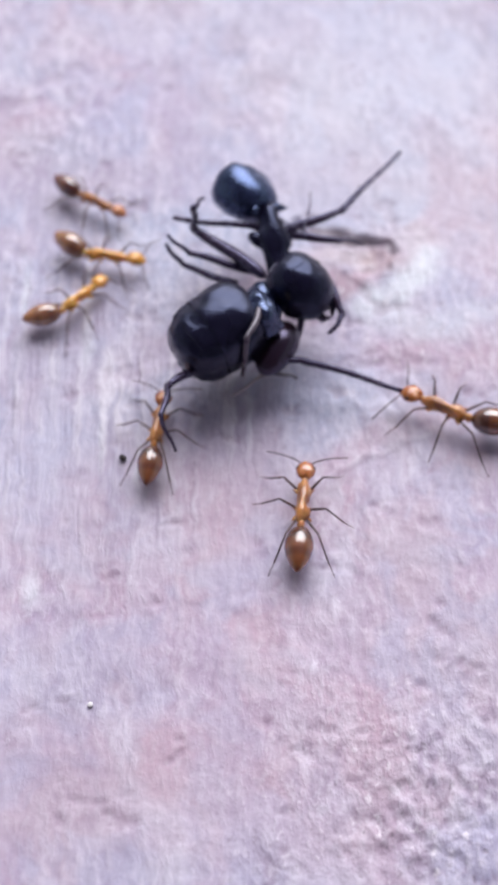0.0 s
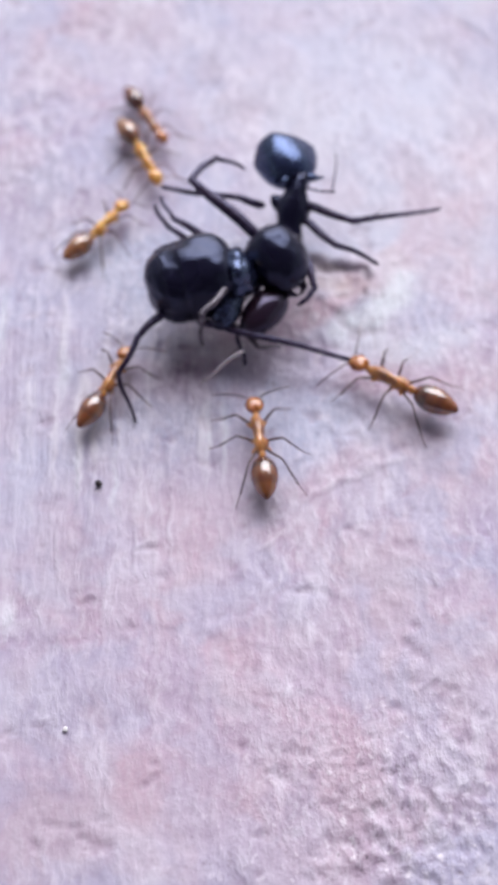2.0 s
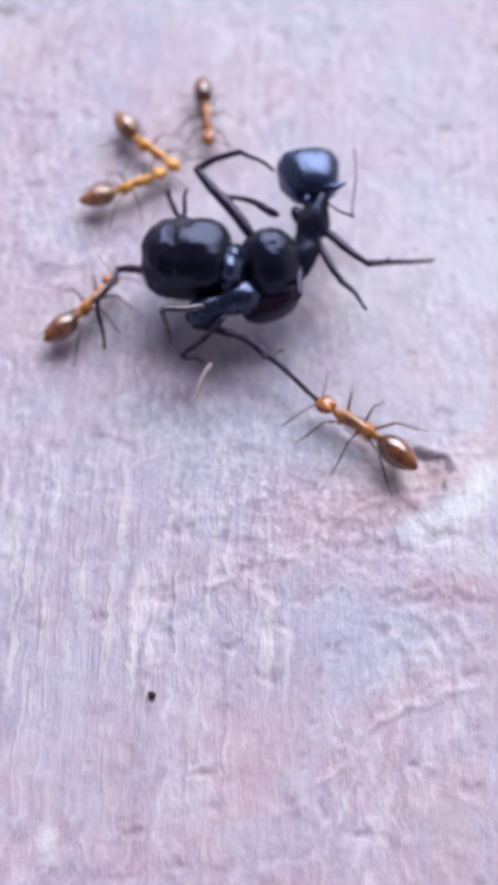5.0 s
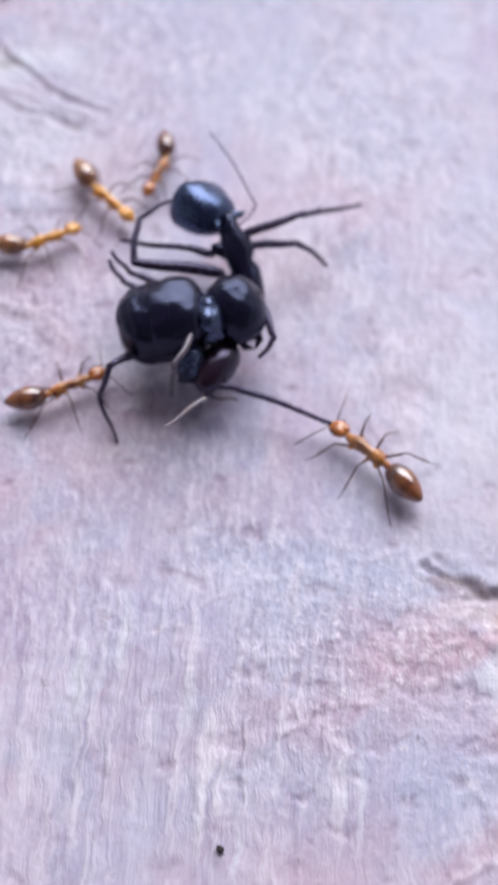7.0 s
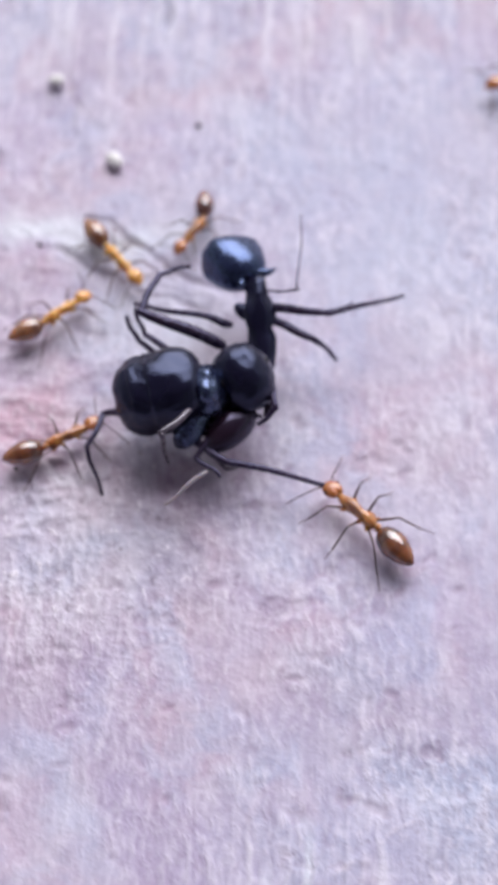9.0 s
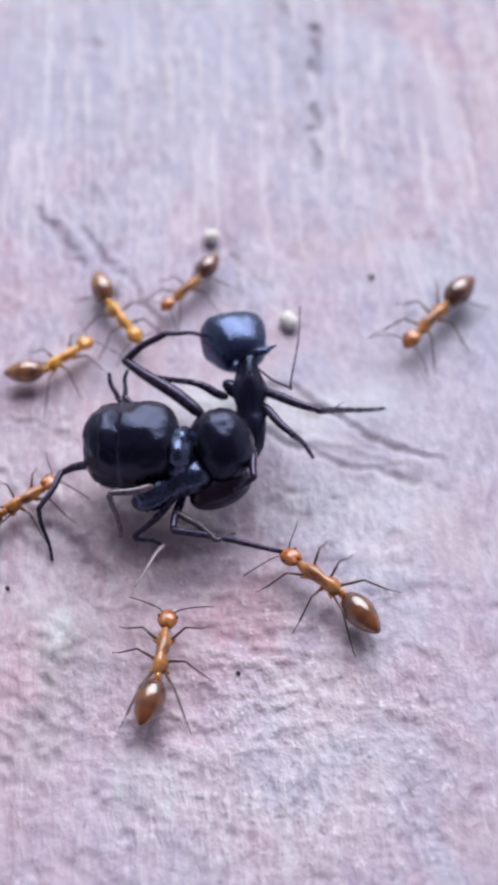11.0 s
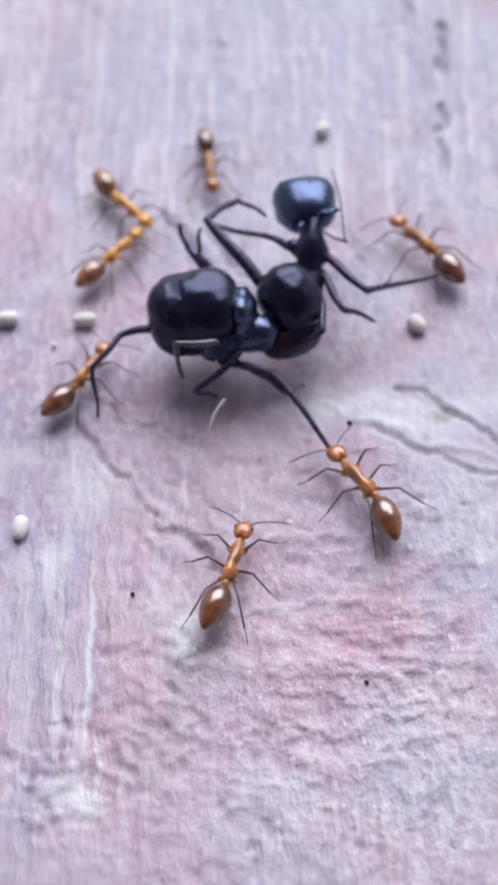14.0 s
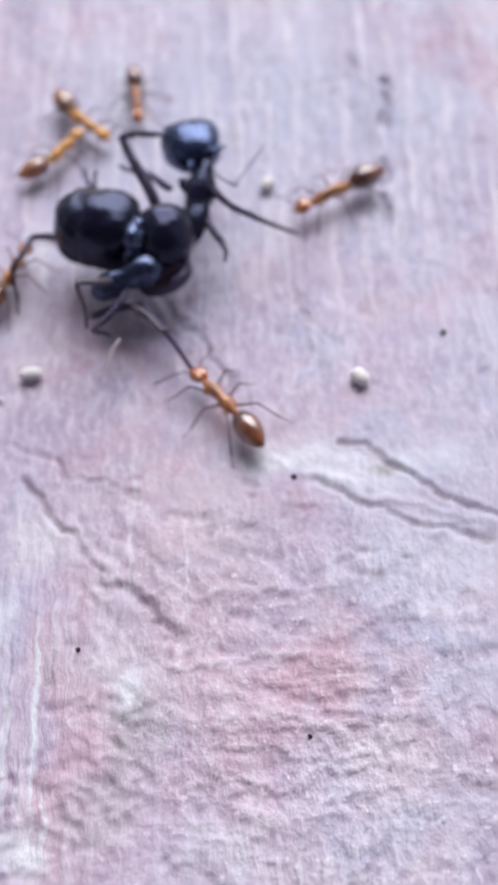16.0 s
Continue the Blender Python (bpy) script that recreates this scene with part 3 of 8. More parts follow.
# rough pits and scabs: x, y, radius, depth
PITS = [
    (19.6, -20.4, 2.4, 0.06),
    (21.3, -19.1, 3, 0.05),
    (-13.2, 14.9, 2.2, 0.08),
    (-16.1, 13.0, 2, 0.1),
    (-6.0, 15.1, 3.5, 0.04),
    (19.6, -3.3, 2, 0.05),
    (-12.1, 17.7, 1.5, 0.08),
]


def ground():
    xs, ys = spread(-22, 40, 0.125, 30000), spread(-32, 56, 0.125, 30000)
    xx, yy = np.meshgrid(xs, ys)
    near = np.clip(1 - np.maximum(np.abs(xx - 8) - 33, np.abs(yy - 12) - 46) / 20, 0, 1)
    # scuffed zones lose flakes of paint; elsewhere the coat is smoother
    zone = np.exp(-(((xx + 4) / 9) ** 2 + ((yy - 14) / 7) ** 2)) + 0.8 * np.exp(-(((xx - 16) / 8) ** 2 + ((yy - 1) / 5) ** 2)) + 0.9 * np.exp(-(((xx - 20) / 6) ** 2 + ((yy + 22) / 7) ** 2)) + 0.45 * np.exp(-(((xx - -7) / 8) ** 2 + ((yy - 24) / 4) ** 2))
    rough = 0.36 + 0.6 * np.clip(zone, 0, 1) + 0.25 * lattice(xx, yy, 6, 6, 11)
    # brushed stretches keep the marks of the brush along y
    brush = np.clip(0.12 + np.exp(-(((xx - 8) / 7) ** 2 + ((yy + 3) / 6) ** 2)) + 0.75 * step_up(yy, 30, 42) + 0.8 * np.exp(-(((xx + 16) / 3) ** 2 + ((yy - 17) / 7) ** 2)) + 0.7 * np.exp(-(((xx + 6) / 5) ** 2 + ((yy - 11) / 2.5) ** 2)), 0, 1)
    zz = 0.05 * bumps(xx, yy, 3.2, 5.5, 1) + 0.012 * bumps(xx, yy, 0.6, 1.2, 2) + brush * 0.014 * bumps(xx, yy, 0.30, 2.4, 9)
    zz += rough * (0.008 * bumps(xx, yy, 0.36, 0.5, 3) + 0.008 * bumps(0.9 * xx + 0.4 * yy, 0.9 * yy - 0.4 * xx, 0.28, 0.45, 8))
    fx, fy = xx + 0.22 * bumps(xx, yy, 0.7, 0.7, 21), yy + 0.22 * bumps(xx, yy, 0.7, 0.7, 22)
    # short beads of thick paint
    beaded = np.exp(-(((xx - 18) / 10) ** 2 + ((yy + 16) / 8) ** 2) ** 2) + 0.8 * np.exp(-(((xx - 12) / 11) ** 2 + ((yy + 1) / 4.5) ** 2) ** 2) + np.exp(-(((xx + 6) / 12) ** 2 + ((yy - 13) / 4.5) ** 2) ** 2)
    beads = bumps(0.85 * fx + 0.5 * fy, 0.85 * fy - 0.5 * fx, 0.30, 0.46, 27)
    zz += 0.024 * beaded * np.clip(0.65 + 0.7 * lattice(xx, yy, 4.0, 4.0, 28), 0.1, 1.3) * beads
    flakes = bumps(fx, fy, 1.0, 0.7, 23) - 0.42 + 0.90 * np.clip(zone, 0, 1.2)
    worn = step_up(flakes, 0.62, 0.74)
    grooves = brush * step_up(bumps(fx, fy, 0.34, 2.6, 24), 0.62, 0.80)
    zz += -0.045 * worn - 0.03 * grooves + 0.02 * np.exp(-(((flakes - 0.60) / 0.05) ** 2))
    # sweeping strokes round one point
    arc, bend = np.hypot(xx + 5.3, yy - 28.3) + 0.5 * wave(xx, yy), np.arctan2(yy - 28.3, xx + 5.3)
    swept = step_up(arc, 3.5, 5.5) * (1 - step_up(arc, 10.5, 13)) * (1 - step_up(yy, 25, 28.5)) * (1 - step_up(xx, -3, 1))
    zz += swept * (0.05 * lattice(arc, bend * 7, 0.42, 3.2, 71) + 0.05 * lattice(arc, bend * 7, 1.1, 5.0, 72))
    # fine wrinkles across the coat in one patch
    patch = np.exp(-(((xx - WRINKLE[0]) / 5.5) ** 2 + ((yy - WRINKLE[1]) / 4.0) ** 2))
    ridge = 1 - np.abs(lattice(fx + 0.5 * fy, fy + 0.5 * lattice(xx, yy, 2.2, 2.2, 32), 3.0, 0.62, 31))
    zz += 0.10 * patch * step_up(ridge, 0.72, 0.97)
    wob_x = 0.3 * bumps(xx, yy, 1.2, 1.2, 5) + 0.09 * bumps(xx, yy, 0.5, 0.5, 15)
    wob_y = 0.3 * bumps(xx, yy, 1.2, 1.2, 6) + 0.09 * bumps(xx, yy, 0.5, 0.5, 16)
    dirt, rim = np.zeros_like(xx), np.zeros_like(xx)
    for width, depth, line in NEAR_CRACKS + FAR_CRACKS + [(w, -h, pts) for w, h, pts in RIDGES]:
        best = np.full_like(xx, 1e9)
        for (ax, ay), (bx, by) in zip(line, line[1:]):
            vx, vy = bx - ax, by - ay
            s = np.clip(((xx + wob_x - ax) * vx + (yy + wob_y - ay) * vy) / (vx * vx + vy * vy), 0, 1)
            best = np.minimum(best, np.hypot(xx + wob_x - ax - s * vx, yy + wob_y - ay - s * vy))
        if depth < 0:
            rim = np.maximum(rim, np.exp(-((best / (0.8 * width)) ** 2)) * np.clip(0.3 + 1.2 * lattice(xx, yy, 0.7, 0.5, 62), 0, 1))
        if depth > 0:
            dirt = np.maximum(dirt, np.exp(-((best / width) ** 2)) * np.clip(0.6 + 0.7 * lattice(xx, yy, 0.8, 0.8, 61), 0, 1))
        zz += -depth * 0.9 * np.exp(-((best / width) ** 2)) + 0.16 * depth * np.exp(-(((best - 2.2 * width) / width) ** 2))
    # a shallow hollow with a sharp far rim
    hx, hy = (xx + wob_x - 19.0) / 1.15, (yy + wob_y - 2.95) / 0.75
    zz -= 0.13 * (1 - step_up(np.hypot(hx, hy), 0.5, 1.05)) - 0.05 * np.exp(-(((np.hypot(hx, hy) - 1.15) / 0.12) ** 2))
    for x, y, r, depth in PITS:
        d = np.hypot(xx + 2 * wob_x - x, yy + 2 * wob_y - y) / r
        zz += depth * np.exp(-d ** 4) * (0.9 * bumps(0.85 * xx + 0.5 * yy, 0.85 * yy - 0.5 * xx, 0.28, 0.42, 7) - 0.3)
    zz *= near
    zz -= 0.03
    nx, ny = len(xs), len(ys)
    verts = np.stack([xx.ravel(), yy.ravel(), zz.ravel()], 1) * MM
    idx = np.arange(nx * ny).reshape(ny, nx)
    quads = np.stack([idx[:-1, :-1], idx[:-1, 1:], idx[1:, 1:], idx[1:, :-1]], -1).reshape(-1, 4)
    me = bpy.data.meshes.new("ground")
    me.from_pydata(verts.tolist(), [], quads.tolist())
    me.polygons.foreach_set("use_smooth", [True] * len(me.polygons))
    me.materials.append(GROUND)
    # stains laid over one another with wavering edges
    sx, sy = xx + 1.1 * bumps(xx, yy, 3.4, 3.4, 41) + 0.3 * bumps(xx, yy, 0.8, 1.6, 43), yy + 1.1 * bumps(xx, yy, 3.4, 3.4, 42) + 0.3 * bumps(xx, yy, 0.8, 1.6, 44)
    tint, cover = np.zeros(xx.shape + (3,)), np.zeros(xx.shape)
    for x, y, w, h, colour, force in NEAR_STAINS + HOLLOW_STAINS + ROSE_STAINS + CRACKED_STAINS + FAR_STAINS + SWEPT_STAINS + STRIPE:
        a = force * (1 - step_up(np.hypot((sx - x) / w, (sy - y) / h), 0.4, 1.6))
        tint = tint * (1 - a)[..., None] + a[..., None] * np.array(colour)
        cover = cover + a * (1 - cover)
    rgba = np.concatenate([tint / np.maximum(cover, 1e-4)[..., None], cover[..., None]], 2)
    me.attributes.new("stain", "FLOAT_COLOR", "POINT").data.foreach_set("color", rgba.ravel().astype(np.float32))
    for name, values in (("worn", np.clip(worn + 0.6 * grooves, 0, 1)), ("scuff", np.clip(zone, 0, 1)), ("brush", brush), ("dirt", dirt), ("rim", np.clip(rim + 0.7 * patch * step_up(ridge, 0.86, 0.99), 0, 1))):
        me.attributes.new(name, "FLOAT", "POINT").data.foreach_set("value", values.ravel().astype(np.float32))
    me.update()
    tagged(new("ground", me), "lavender grey weathered stone slab with pink stains and streaks", "ground", kind="structure")


ground()


def plain_slab(name, x0, x1, y0, y1, z0, z1, label):
    """A plain unseen slab that blocks sky light, in metres, far outside the view."""
    v = [(x, y, z) for x in (x0, x1) for y in (y0, y1) for z in (z0, z1)]
    me = bpy.data.meshes.new(name)
    me.from_pydata(v, [], [(0, 1, 3, 2), (4, 6, 7, 5), (0, 4, 5, 1), (2, 3, 7, 6), (0, 2, 6, 4), (1, 5, 7, 3)])
    me.materials.append(PLASTER)
    tagged(new(name, me), label, name.split("_")[0], kind="structure")


# added blockers overhead and behind, so that sky light comes from the far side
plain_slab("ceiling", -4, 4, -3, 0.9, 2.4, 2.55, "unseen grey slab overhead, added to shut out the sky")
plain_slab("wall_back", -4, 4, -3.15, -3, -0.01, 2.55, "unseen grey slab behind the camera, added to block sky light")

# ---- yellow ants ----
def leg_meshes(reach, fold, side):
    """Femur, tibia and foot in hip space; reach: mm outwards; fold: how far forward (degrees)."""
    c, s = math.cos(radians(fold)), math.sin(radians(fold)) * side
    hip, knee, ankle, toe = [(c * r * reach, s * r * reach, z) for r, z in ((0, 0), (0.42, 0.34), (0.80, -0.42), (1.02, -0.70))]
    mid = tuple((a + b) / 2 for a, b in zip(hip, knee))
    return (tube("femur", [hip, mid, knee], [0.040, 0.052, 0.034], AMBER_LIMB), tube("tibia", [knee, ankle], [0.032, 0.034], AMBER_LIMB, 8),
            tube("tarsus", [ankle, toe], [0.020, 0.012], AMBER_LIMB, 8))


def yellow_ant():
    root = new("yellow_ant")
    z = 0.80
    meso = [(0.0, 0.10), (0.07, 0.19), (0.18, 0.26), (0.34, 0.29), (0.52, 0.285), (0.68, 0.255), (0.82, 0.235), (0.94, 0.235), (1.06, 0.26), (1.2, 0.29), (1.36, 0.295), (1.52, 0.25), (1.66, 0.185), (1.77, 0.14), (1.88, 0.11), (2.0, 0.09)]
    part("mesosoma", lumpy(lathe("mesosoma", meso, AMBER, 0.79, 0.95, lift=lambda x: 0.07 * math.sin(x * 2.2)), 0.10, 0.22, 4), root, mm(0.12, 0, z), "slender orange middle body")
    part("petiole", lathe("petiole", [(-0.2, 0.08), (-0.1, 0.13), (0.0, 0.19), (0.1, 0.14), (0.2, 0.09)], AMBER, 0.8, 1.2, 16), root, mm(0.05, 0, z + 0.03))
    prof = [(0.0, 0.03), (-0.05, 0.20), (-0.18, 0.38), (-0.40, 0.53), (-0.68, 0.605), (-0.97, 0.605), (-1.25, 0.53), (-1.50, 0.42), (-1.70, 0.29), (-1.83, 0.18), (-1.90, 0.10), (-1.93, 0.03)]
    part("gaster", lathe("gaster", prof[::-1], AMBER_GASTER, 0.90, 0.86, 32), root, mm(-0.05, 0, z + 0.02) @ Matrix.Scale(0.95, 4), "glossy brown amber rear body with darker rings")
    skull = [(-0.50, 0.08), (-0.45, 0.18), (-0.34, 0.29), (-0.16, 0.375), (0.04, 0.40), (0.20, 0.36), (0.33, 0.27), (0.43, 0.19), (0.50, 0.08)]
    head = part("head", lathe("head", skull, AMBER_HEAD, 1.05, 0.68, 28, pinch=0.16), root, mm(2.31, 0, z + 0.02, 0, 14) @ Matrix.Scale(0.86, 4), "glossy reddish orange head")
    for side in (1, -1):
        part("eye", lathe("eye", egg(0.08, 0.06, 8), EYE, 1, 1, 12), head, mm(0.04, 0.355 * side, 0.11))
        part("mandible", tube("mandible", [(0.33, 0.13 * side, -0.02), (0.46, 0.14 * side, -0.02), (0.55, 0.03 * side, -0.03)], [0.06, 0.05, 0.02], AMBER_HEAD, 8), head)
        scape = part("antenna", tube("antenna", [(0.22, 0.15 * side, 0.1), (0.36, 0.45 * side, 0.24), (0.46, 0.80 * side, 0.30)], [0.026, 0.03, 0.032], AMBER_LIMB, 8), head)
        part("funiculus", tube("funiculus", [(0.46, 0.80 * side, 0.30), (0.74, 1.30 * side, 0.16), (1.06, 1.72 * side, -0.10)], [0.026, 0.028, 0.024], AMBER_LIMB, 8), scape)
    for kind, hip, reach, fold in (("front_leg", 1.45, 1.75, 48), ("middle_leg", 0.75, 1.75, 97), ("hind_leg", 0.42, 2.25, 142)):
        for side in (1, -1):
            femur, tibia, foot = leg_meshes(reach, fold, side)
            leg = part(kind, femur, root, mm(hip, 0.13 * side, z - 0.1))
            part("tibia", tibia, leg)
            part("tarsus", foot, leg)
            part("coxa", tube("coxa", [(-0.02, -0.10 * side, 0.06), (0.04 * math.cos(radians(fold)), 0.10 * side, 0.0), (0.16 * math.cos(radians(fold)), 0.22 * side, 0.06)], [0.09, 0.10, 0.05], AMBER, 8), leg, None, "pale orange hip")
    return tagged(root, "small yellow orange ant with amber gaster standing on the slab", "ant", "yellow ants round the black ants")


LEN = {"A20": 1.27, "A21": 2.79, "F20": 2.67, "F21": 1.07, "F30": 2.15, "F31": 1.05, "C0": 1.91, "C1": 0.94, "D10": 1.56, "D11": 2.33, "D20": 2.21, "D21": 1.12, "D30": 1.76, "D31": 1.19, "T0": 1.94, "F10": 3.56, "F11": 1.83, "F12": 1.53, "R10": 2.48, "R11": 4.16, "R20": 2.07, "R21": 1.91, "P0": 2.15, "P1": 3.97, "L0": 1.85, "L1": 1.74, "L2": 1.87, "AN0": 1.60, "AN1": 3.71}
SIZE = {"Y1": 0.91, "Y3": 0.85, "Y2": 0.87, "Y4": 0.78, "Y5": 1.03, "Y6": 1.00, "Y7": 0.98}

first = yellow_ant()
yellow = {"Y1": first}
for key in ("Y2", "Y3", "Y4", "Y5", "Y6", "Y7"):
    yellow[key] = copy_thing(first, Matrix.Identity(4))
# two of the ants are paler and more see-through
PALER = {AMBER.name: chitin("pale_amber_shell", (0.80, 0.45, 0.10), 0.34, (0.64, 0.31, 0.05), 0.5, 3500, 0.5), AMBER_HEAD.name: chitin("pale_amber_head", (0.78, 0.41, 0.08), 0.30, (0.60, 0.27, 0.04), 0.45, 3500, 0.6),
         AMBER_GASTER.name: banded_gaster("pale_amber_gaster", (0.36, 0.165, 0.070), (0.18, 0.072, 0.036))}
pale_meshes = {}
for key in ("Y2", "Y3"):
    for c in yellow[key].children_recursive:
        old = c.data.materials[0].name
        if old in PALER:
            if c.data.name not in pale_meshes:
                pale_meshes[c.data.name] = c.data.copy()
                pale_meshes[c.data.name].materials[0] = PALER[old]
            c.data = pale_meshes[c.data.name]
dark_gaster = None
for key in ("Y4", "Y7"):
    for c in yellow[key].children:
        if c.name.startswith("gaster"):
            if dark_gaster is None:
                dark_gaster = c.data.copy()
                dark_gaster.materials[0] = DARK_GASTER
            c.data = dark_gaster
YELLOW_LABELS = {
    "Y1": "small yellow orange ant biting a hanging black leg",
    "Y2": "small pale yellow ant gripping a black foreleg beside another",
    "Y3": "small yellow orange ant with brown gaster pulling a black limb",
    "Y4": "small amber ant with round dark gaster facing the black head",
    "Y5": "yellow orange ant dragging a stretched black leg in its jaws",
    "Y6": "yellow orange ant wandering on the bare slab below the fight",
    "Y7": "reddish orange ant that walks in alone over the slab"}
for key, ob in yellow.items():
    ob.scale = (SIZE[key],) * 3
    tagged(ob, YELLOW_LABELS[key])

# ---- black ants, locked together ----
black = {}


def limb(key, owner, name, r0, r1, mat=BLACK_LIMB, parent=None, bow=0.0, label=""):
    n, k = LEN[key], 14
    r0, r1 = r0 * 1.02, r1 * 1.02
    pts, radii = [], []
    for i in range(k + 1):
        q = i / k
        pts.append((n * q, 0.045 * math.sin(q * 6 + r0 * 40), bow * math.sin(q * math.pi)))
        bead = 1 - 0.25 * max(0.0, 1 - 12 * q) if name == "femur" else 1 + 0.16 * (i % 2)
        radii.append((r0 + (r1 - r0) * q) * bead * (1 + 0.18 * math.sin(q * math.pi) * (name == "femur")))
    black[key] = part(name, tube(name, pts, radii, mat, 10), owner, None, label)
    return black[key]


def spur(owner, key, r):
    n = LEN[key]
    part("spur", tube("spur", [(n * 0.25, 0, r), (n * 0.32, 0.02, r + 0.22)], [0.03, 0.012], BLACK_LIMB, 6), owner)


def black_ants():
    b = tagged(new("black_ant"), "large glossy black ant curled on its side, legs pulled apart", "ant", "black ants locked together")
    a = tagged(new("black_ant"), "large black ant with bulky satin head clinging to another", "ant", "black ants locked together")
    black["rootB"], black["rootA"] = b, a
    # curled ant: gaster with overlapping plates
    def girth(x):
        q = x / 1.80
        return max(0.02, 1.46 * max(0.0, 1 - abs(q) ** 3.4) ** 0.42 * (1 + 0.08 * q))

    core = [(1.80 * (-1 + 2 * i / 60), girth(1.80 * (-1 + 2 * i / 60))) for i in range(61)]
    black["gasterB"] = part("gaster", lumpy(lumpy(lathe("gaster", core, BLACK, 0.96, 1.0, 72, box=0.82), 0.09, 0.9, 1), 0.04, 0.36, 6), b, None, "swollen shiny black rear body in overlapping plates")
    for x0, x1 in ((-0.42, 1.58), (-1.12, -0.30), (-1.66, -1.02)):
        ring = []
        for i in range(13):
            x = x0 + (x1 - x0) * i / 12
            ring.append((x, girth(x) + 0.075 * (1 - i / 12) + 0.012))
        ring = [(x0 + 0.05, girth(x0) - 0.06), (x0 - 0.01, girth(x0) + 0.055)] + ring
        part("tergite", lumpy(lumpy(lathe("tergite", ring, BLACK, 0.96, 1.0, 72, box=0.82), 0.09, 0.9, 1), 0.04, 0.36, 6), black["gasterB"])
    part("petiole", lumpy(lathe("petiole", egg(0.60, 0.95, 18), SATIN, 1.0, 1.0, 32), 0.16, 0.45, 9), black["gasterB"], mm(1.72, -0.45, 0.25), "bluish black waist plate")
    ball = lumpy(lathe("head", egg(1.34, 1.18, 34, 2.2, -0.08), BLACK, 1.0, 0.97, 56), 0.06, 0.9, 2)
    lumpy(ball, 0.03, 0.36, 7)
    black["headB"] = part("head", ball, b, None, "round glossy black head")
    for side in (1, -1):
        part("eye", lathe("eye", egg(0.24, 0.2, 8), EYE, 1, 1, 14), black["headB"], mm(-0.1, 0.86 * side, 0.48))
        part("mandible", tube("mandible", [(1.15, 0.32 * side, -0.1), (1.42, 0.32 * side, -0.15), (1.6, 0.05 * side, -0.2)], [0.2, 0.16, 0.05], RUST, 10), black["headB"])
    meso = [(-1.6, 0.15), (-1.45, 0.5), (-1.0, 0.8), (-0.5, 0.82), (-0.15, 0.72), (0.2, 0.84), (0.65, 1.0), (1.05, 0.9), (1.35, 0.6), (1.55, 0.2)]
    black["mesoB"] = part("mesosoma", lumpy(lathe("mesosoma", meso, SATIN, 0.66, 0.72, 40), 0.12, 0.5, 3), b, None, "arched black middle body")
    part("waist_knot", lathe("waist_knot", [(-0.4, 0.12), (-0.25, 0.32), (0, 0.48), (0.25, 0.32), (0.4, 0.12)], BLACK, 0.9, 1.2, 18), black["mesoB"], mm(-1.25, 0.05, -0.1))
    # clinging ant
    skull = [(-1.12, 0.36), (-1.06, 0.52), (-0.92, 0.70), (-0.6, 0.93), (-0.2, 1.10), (0.2, 1.21), (0.5, 1.24), (0.76, 1.18), (0.94, 1.02), (1.05, 0.76), (1.10, 0.35)]
    black["headA"] = part("head", lumpy(lathe("head", skull, BLACK_MATT, 1.0, 0.84, 64, box=0.78), 0.07, 0.7, 4), a, None, "broad satin black head with bluish sheen")
    for side in (1, -1):
        part("eye", lathe("eye", egg(0.2, 0.17, 8), EYE, 1, 1, 14), black["headA"], mm(0.35, 1.0 * side, 0.36))
    part("mandible", tube("mandible", [(-1.0, -0.35, 0.25), (-1.1, -0.75, 0.35), (-0.95, -1.2, 0.4)], [0.2, 0.15, 0.03], BLACK_MATT, 10), black["headA"])
    part("mandible", tube("mandible", [(-1.05, 0.3, 0.0), (-1.25, 0.5, -0.1), (-1.3, 0.15, -0.25)], [0.17, 0.13, 0.04], BLACK_MATT, 10), black["headA"])
    thorax = [(-3.0, 0.2), (-2.75, 0.42), (-2.2, 0.56), (-1.6, 0.6), (-1.2, 0.55), (-0.9, 0.6), (-0.5, 0.66), (-0.15, 0.58), (0.15, 0.44), (0.5, 0.36), (0.8, 0.3)]
    black["thoraxA"] = part("thorax", lumpy(lathe("thorax", thorax, BLACK, 0.95, 0.9, 36), 0.18, 0.42, 5), a, None, "narrow black thorax")
    part("shoulder", lathe("shoulder", egg(0.55, 0.30, 14), BLACK, 1, 0.9, 18), black["thoraxA"], mm(-0.55, 0.52, 0.05, 0, 0, 50))
    black["gasterA"] = part("gaster", lathe("gaster", egg(1.2, 0.72, 18, 2.1, 0.1), RUST, 1.0, 0.95, 30), a, None, "rusty black rear body tucked below")
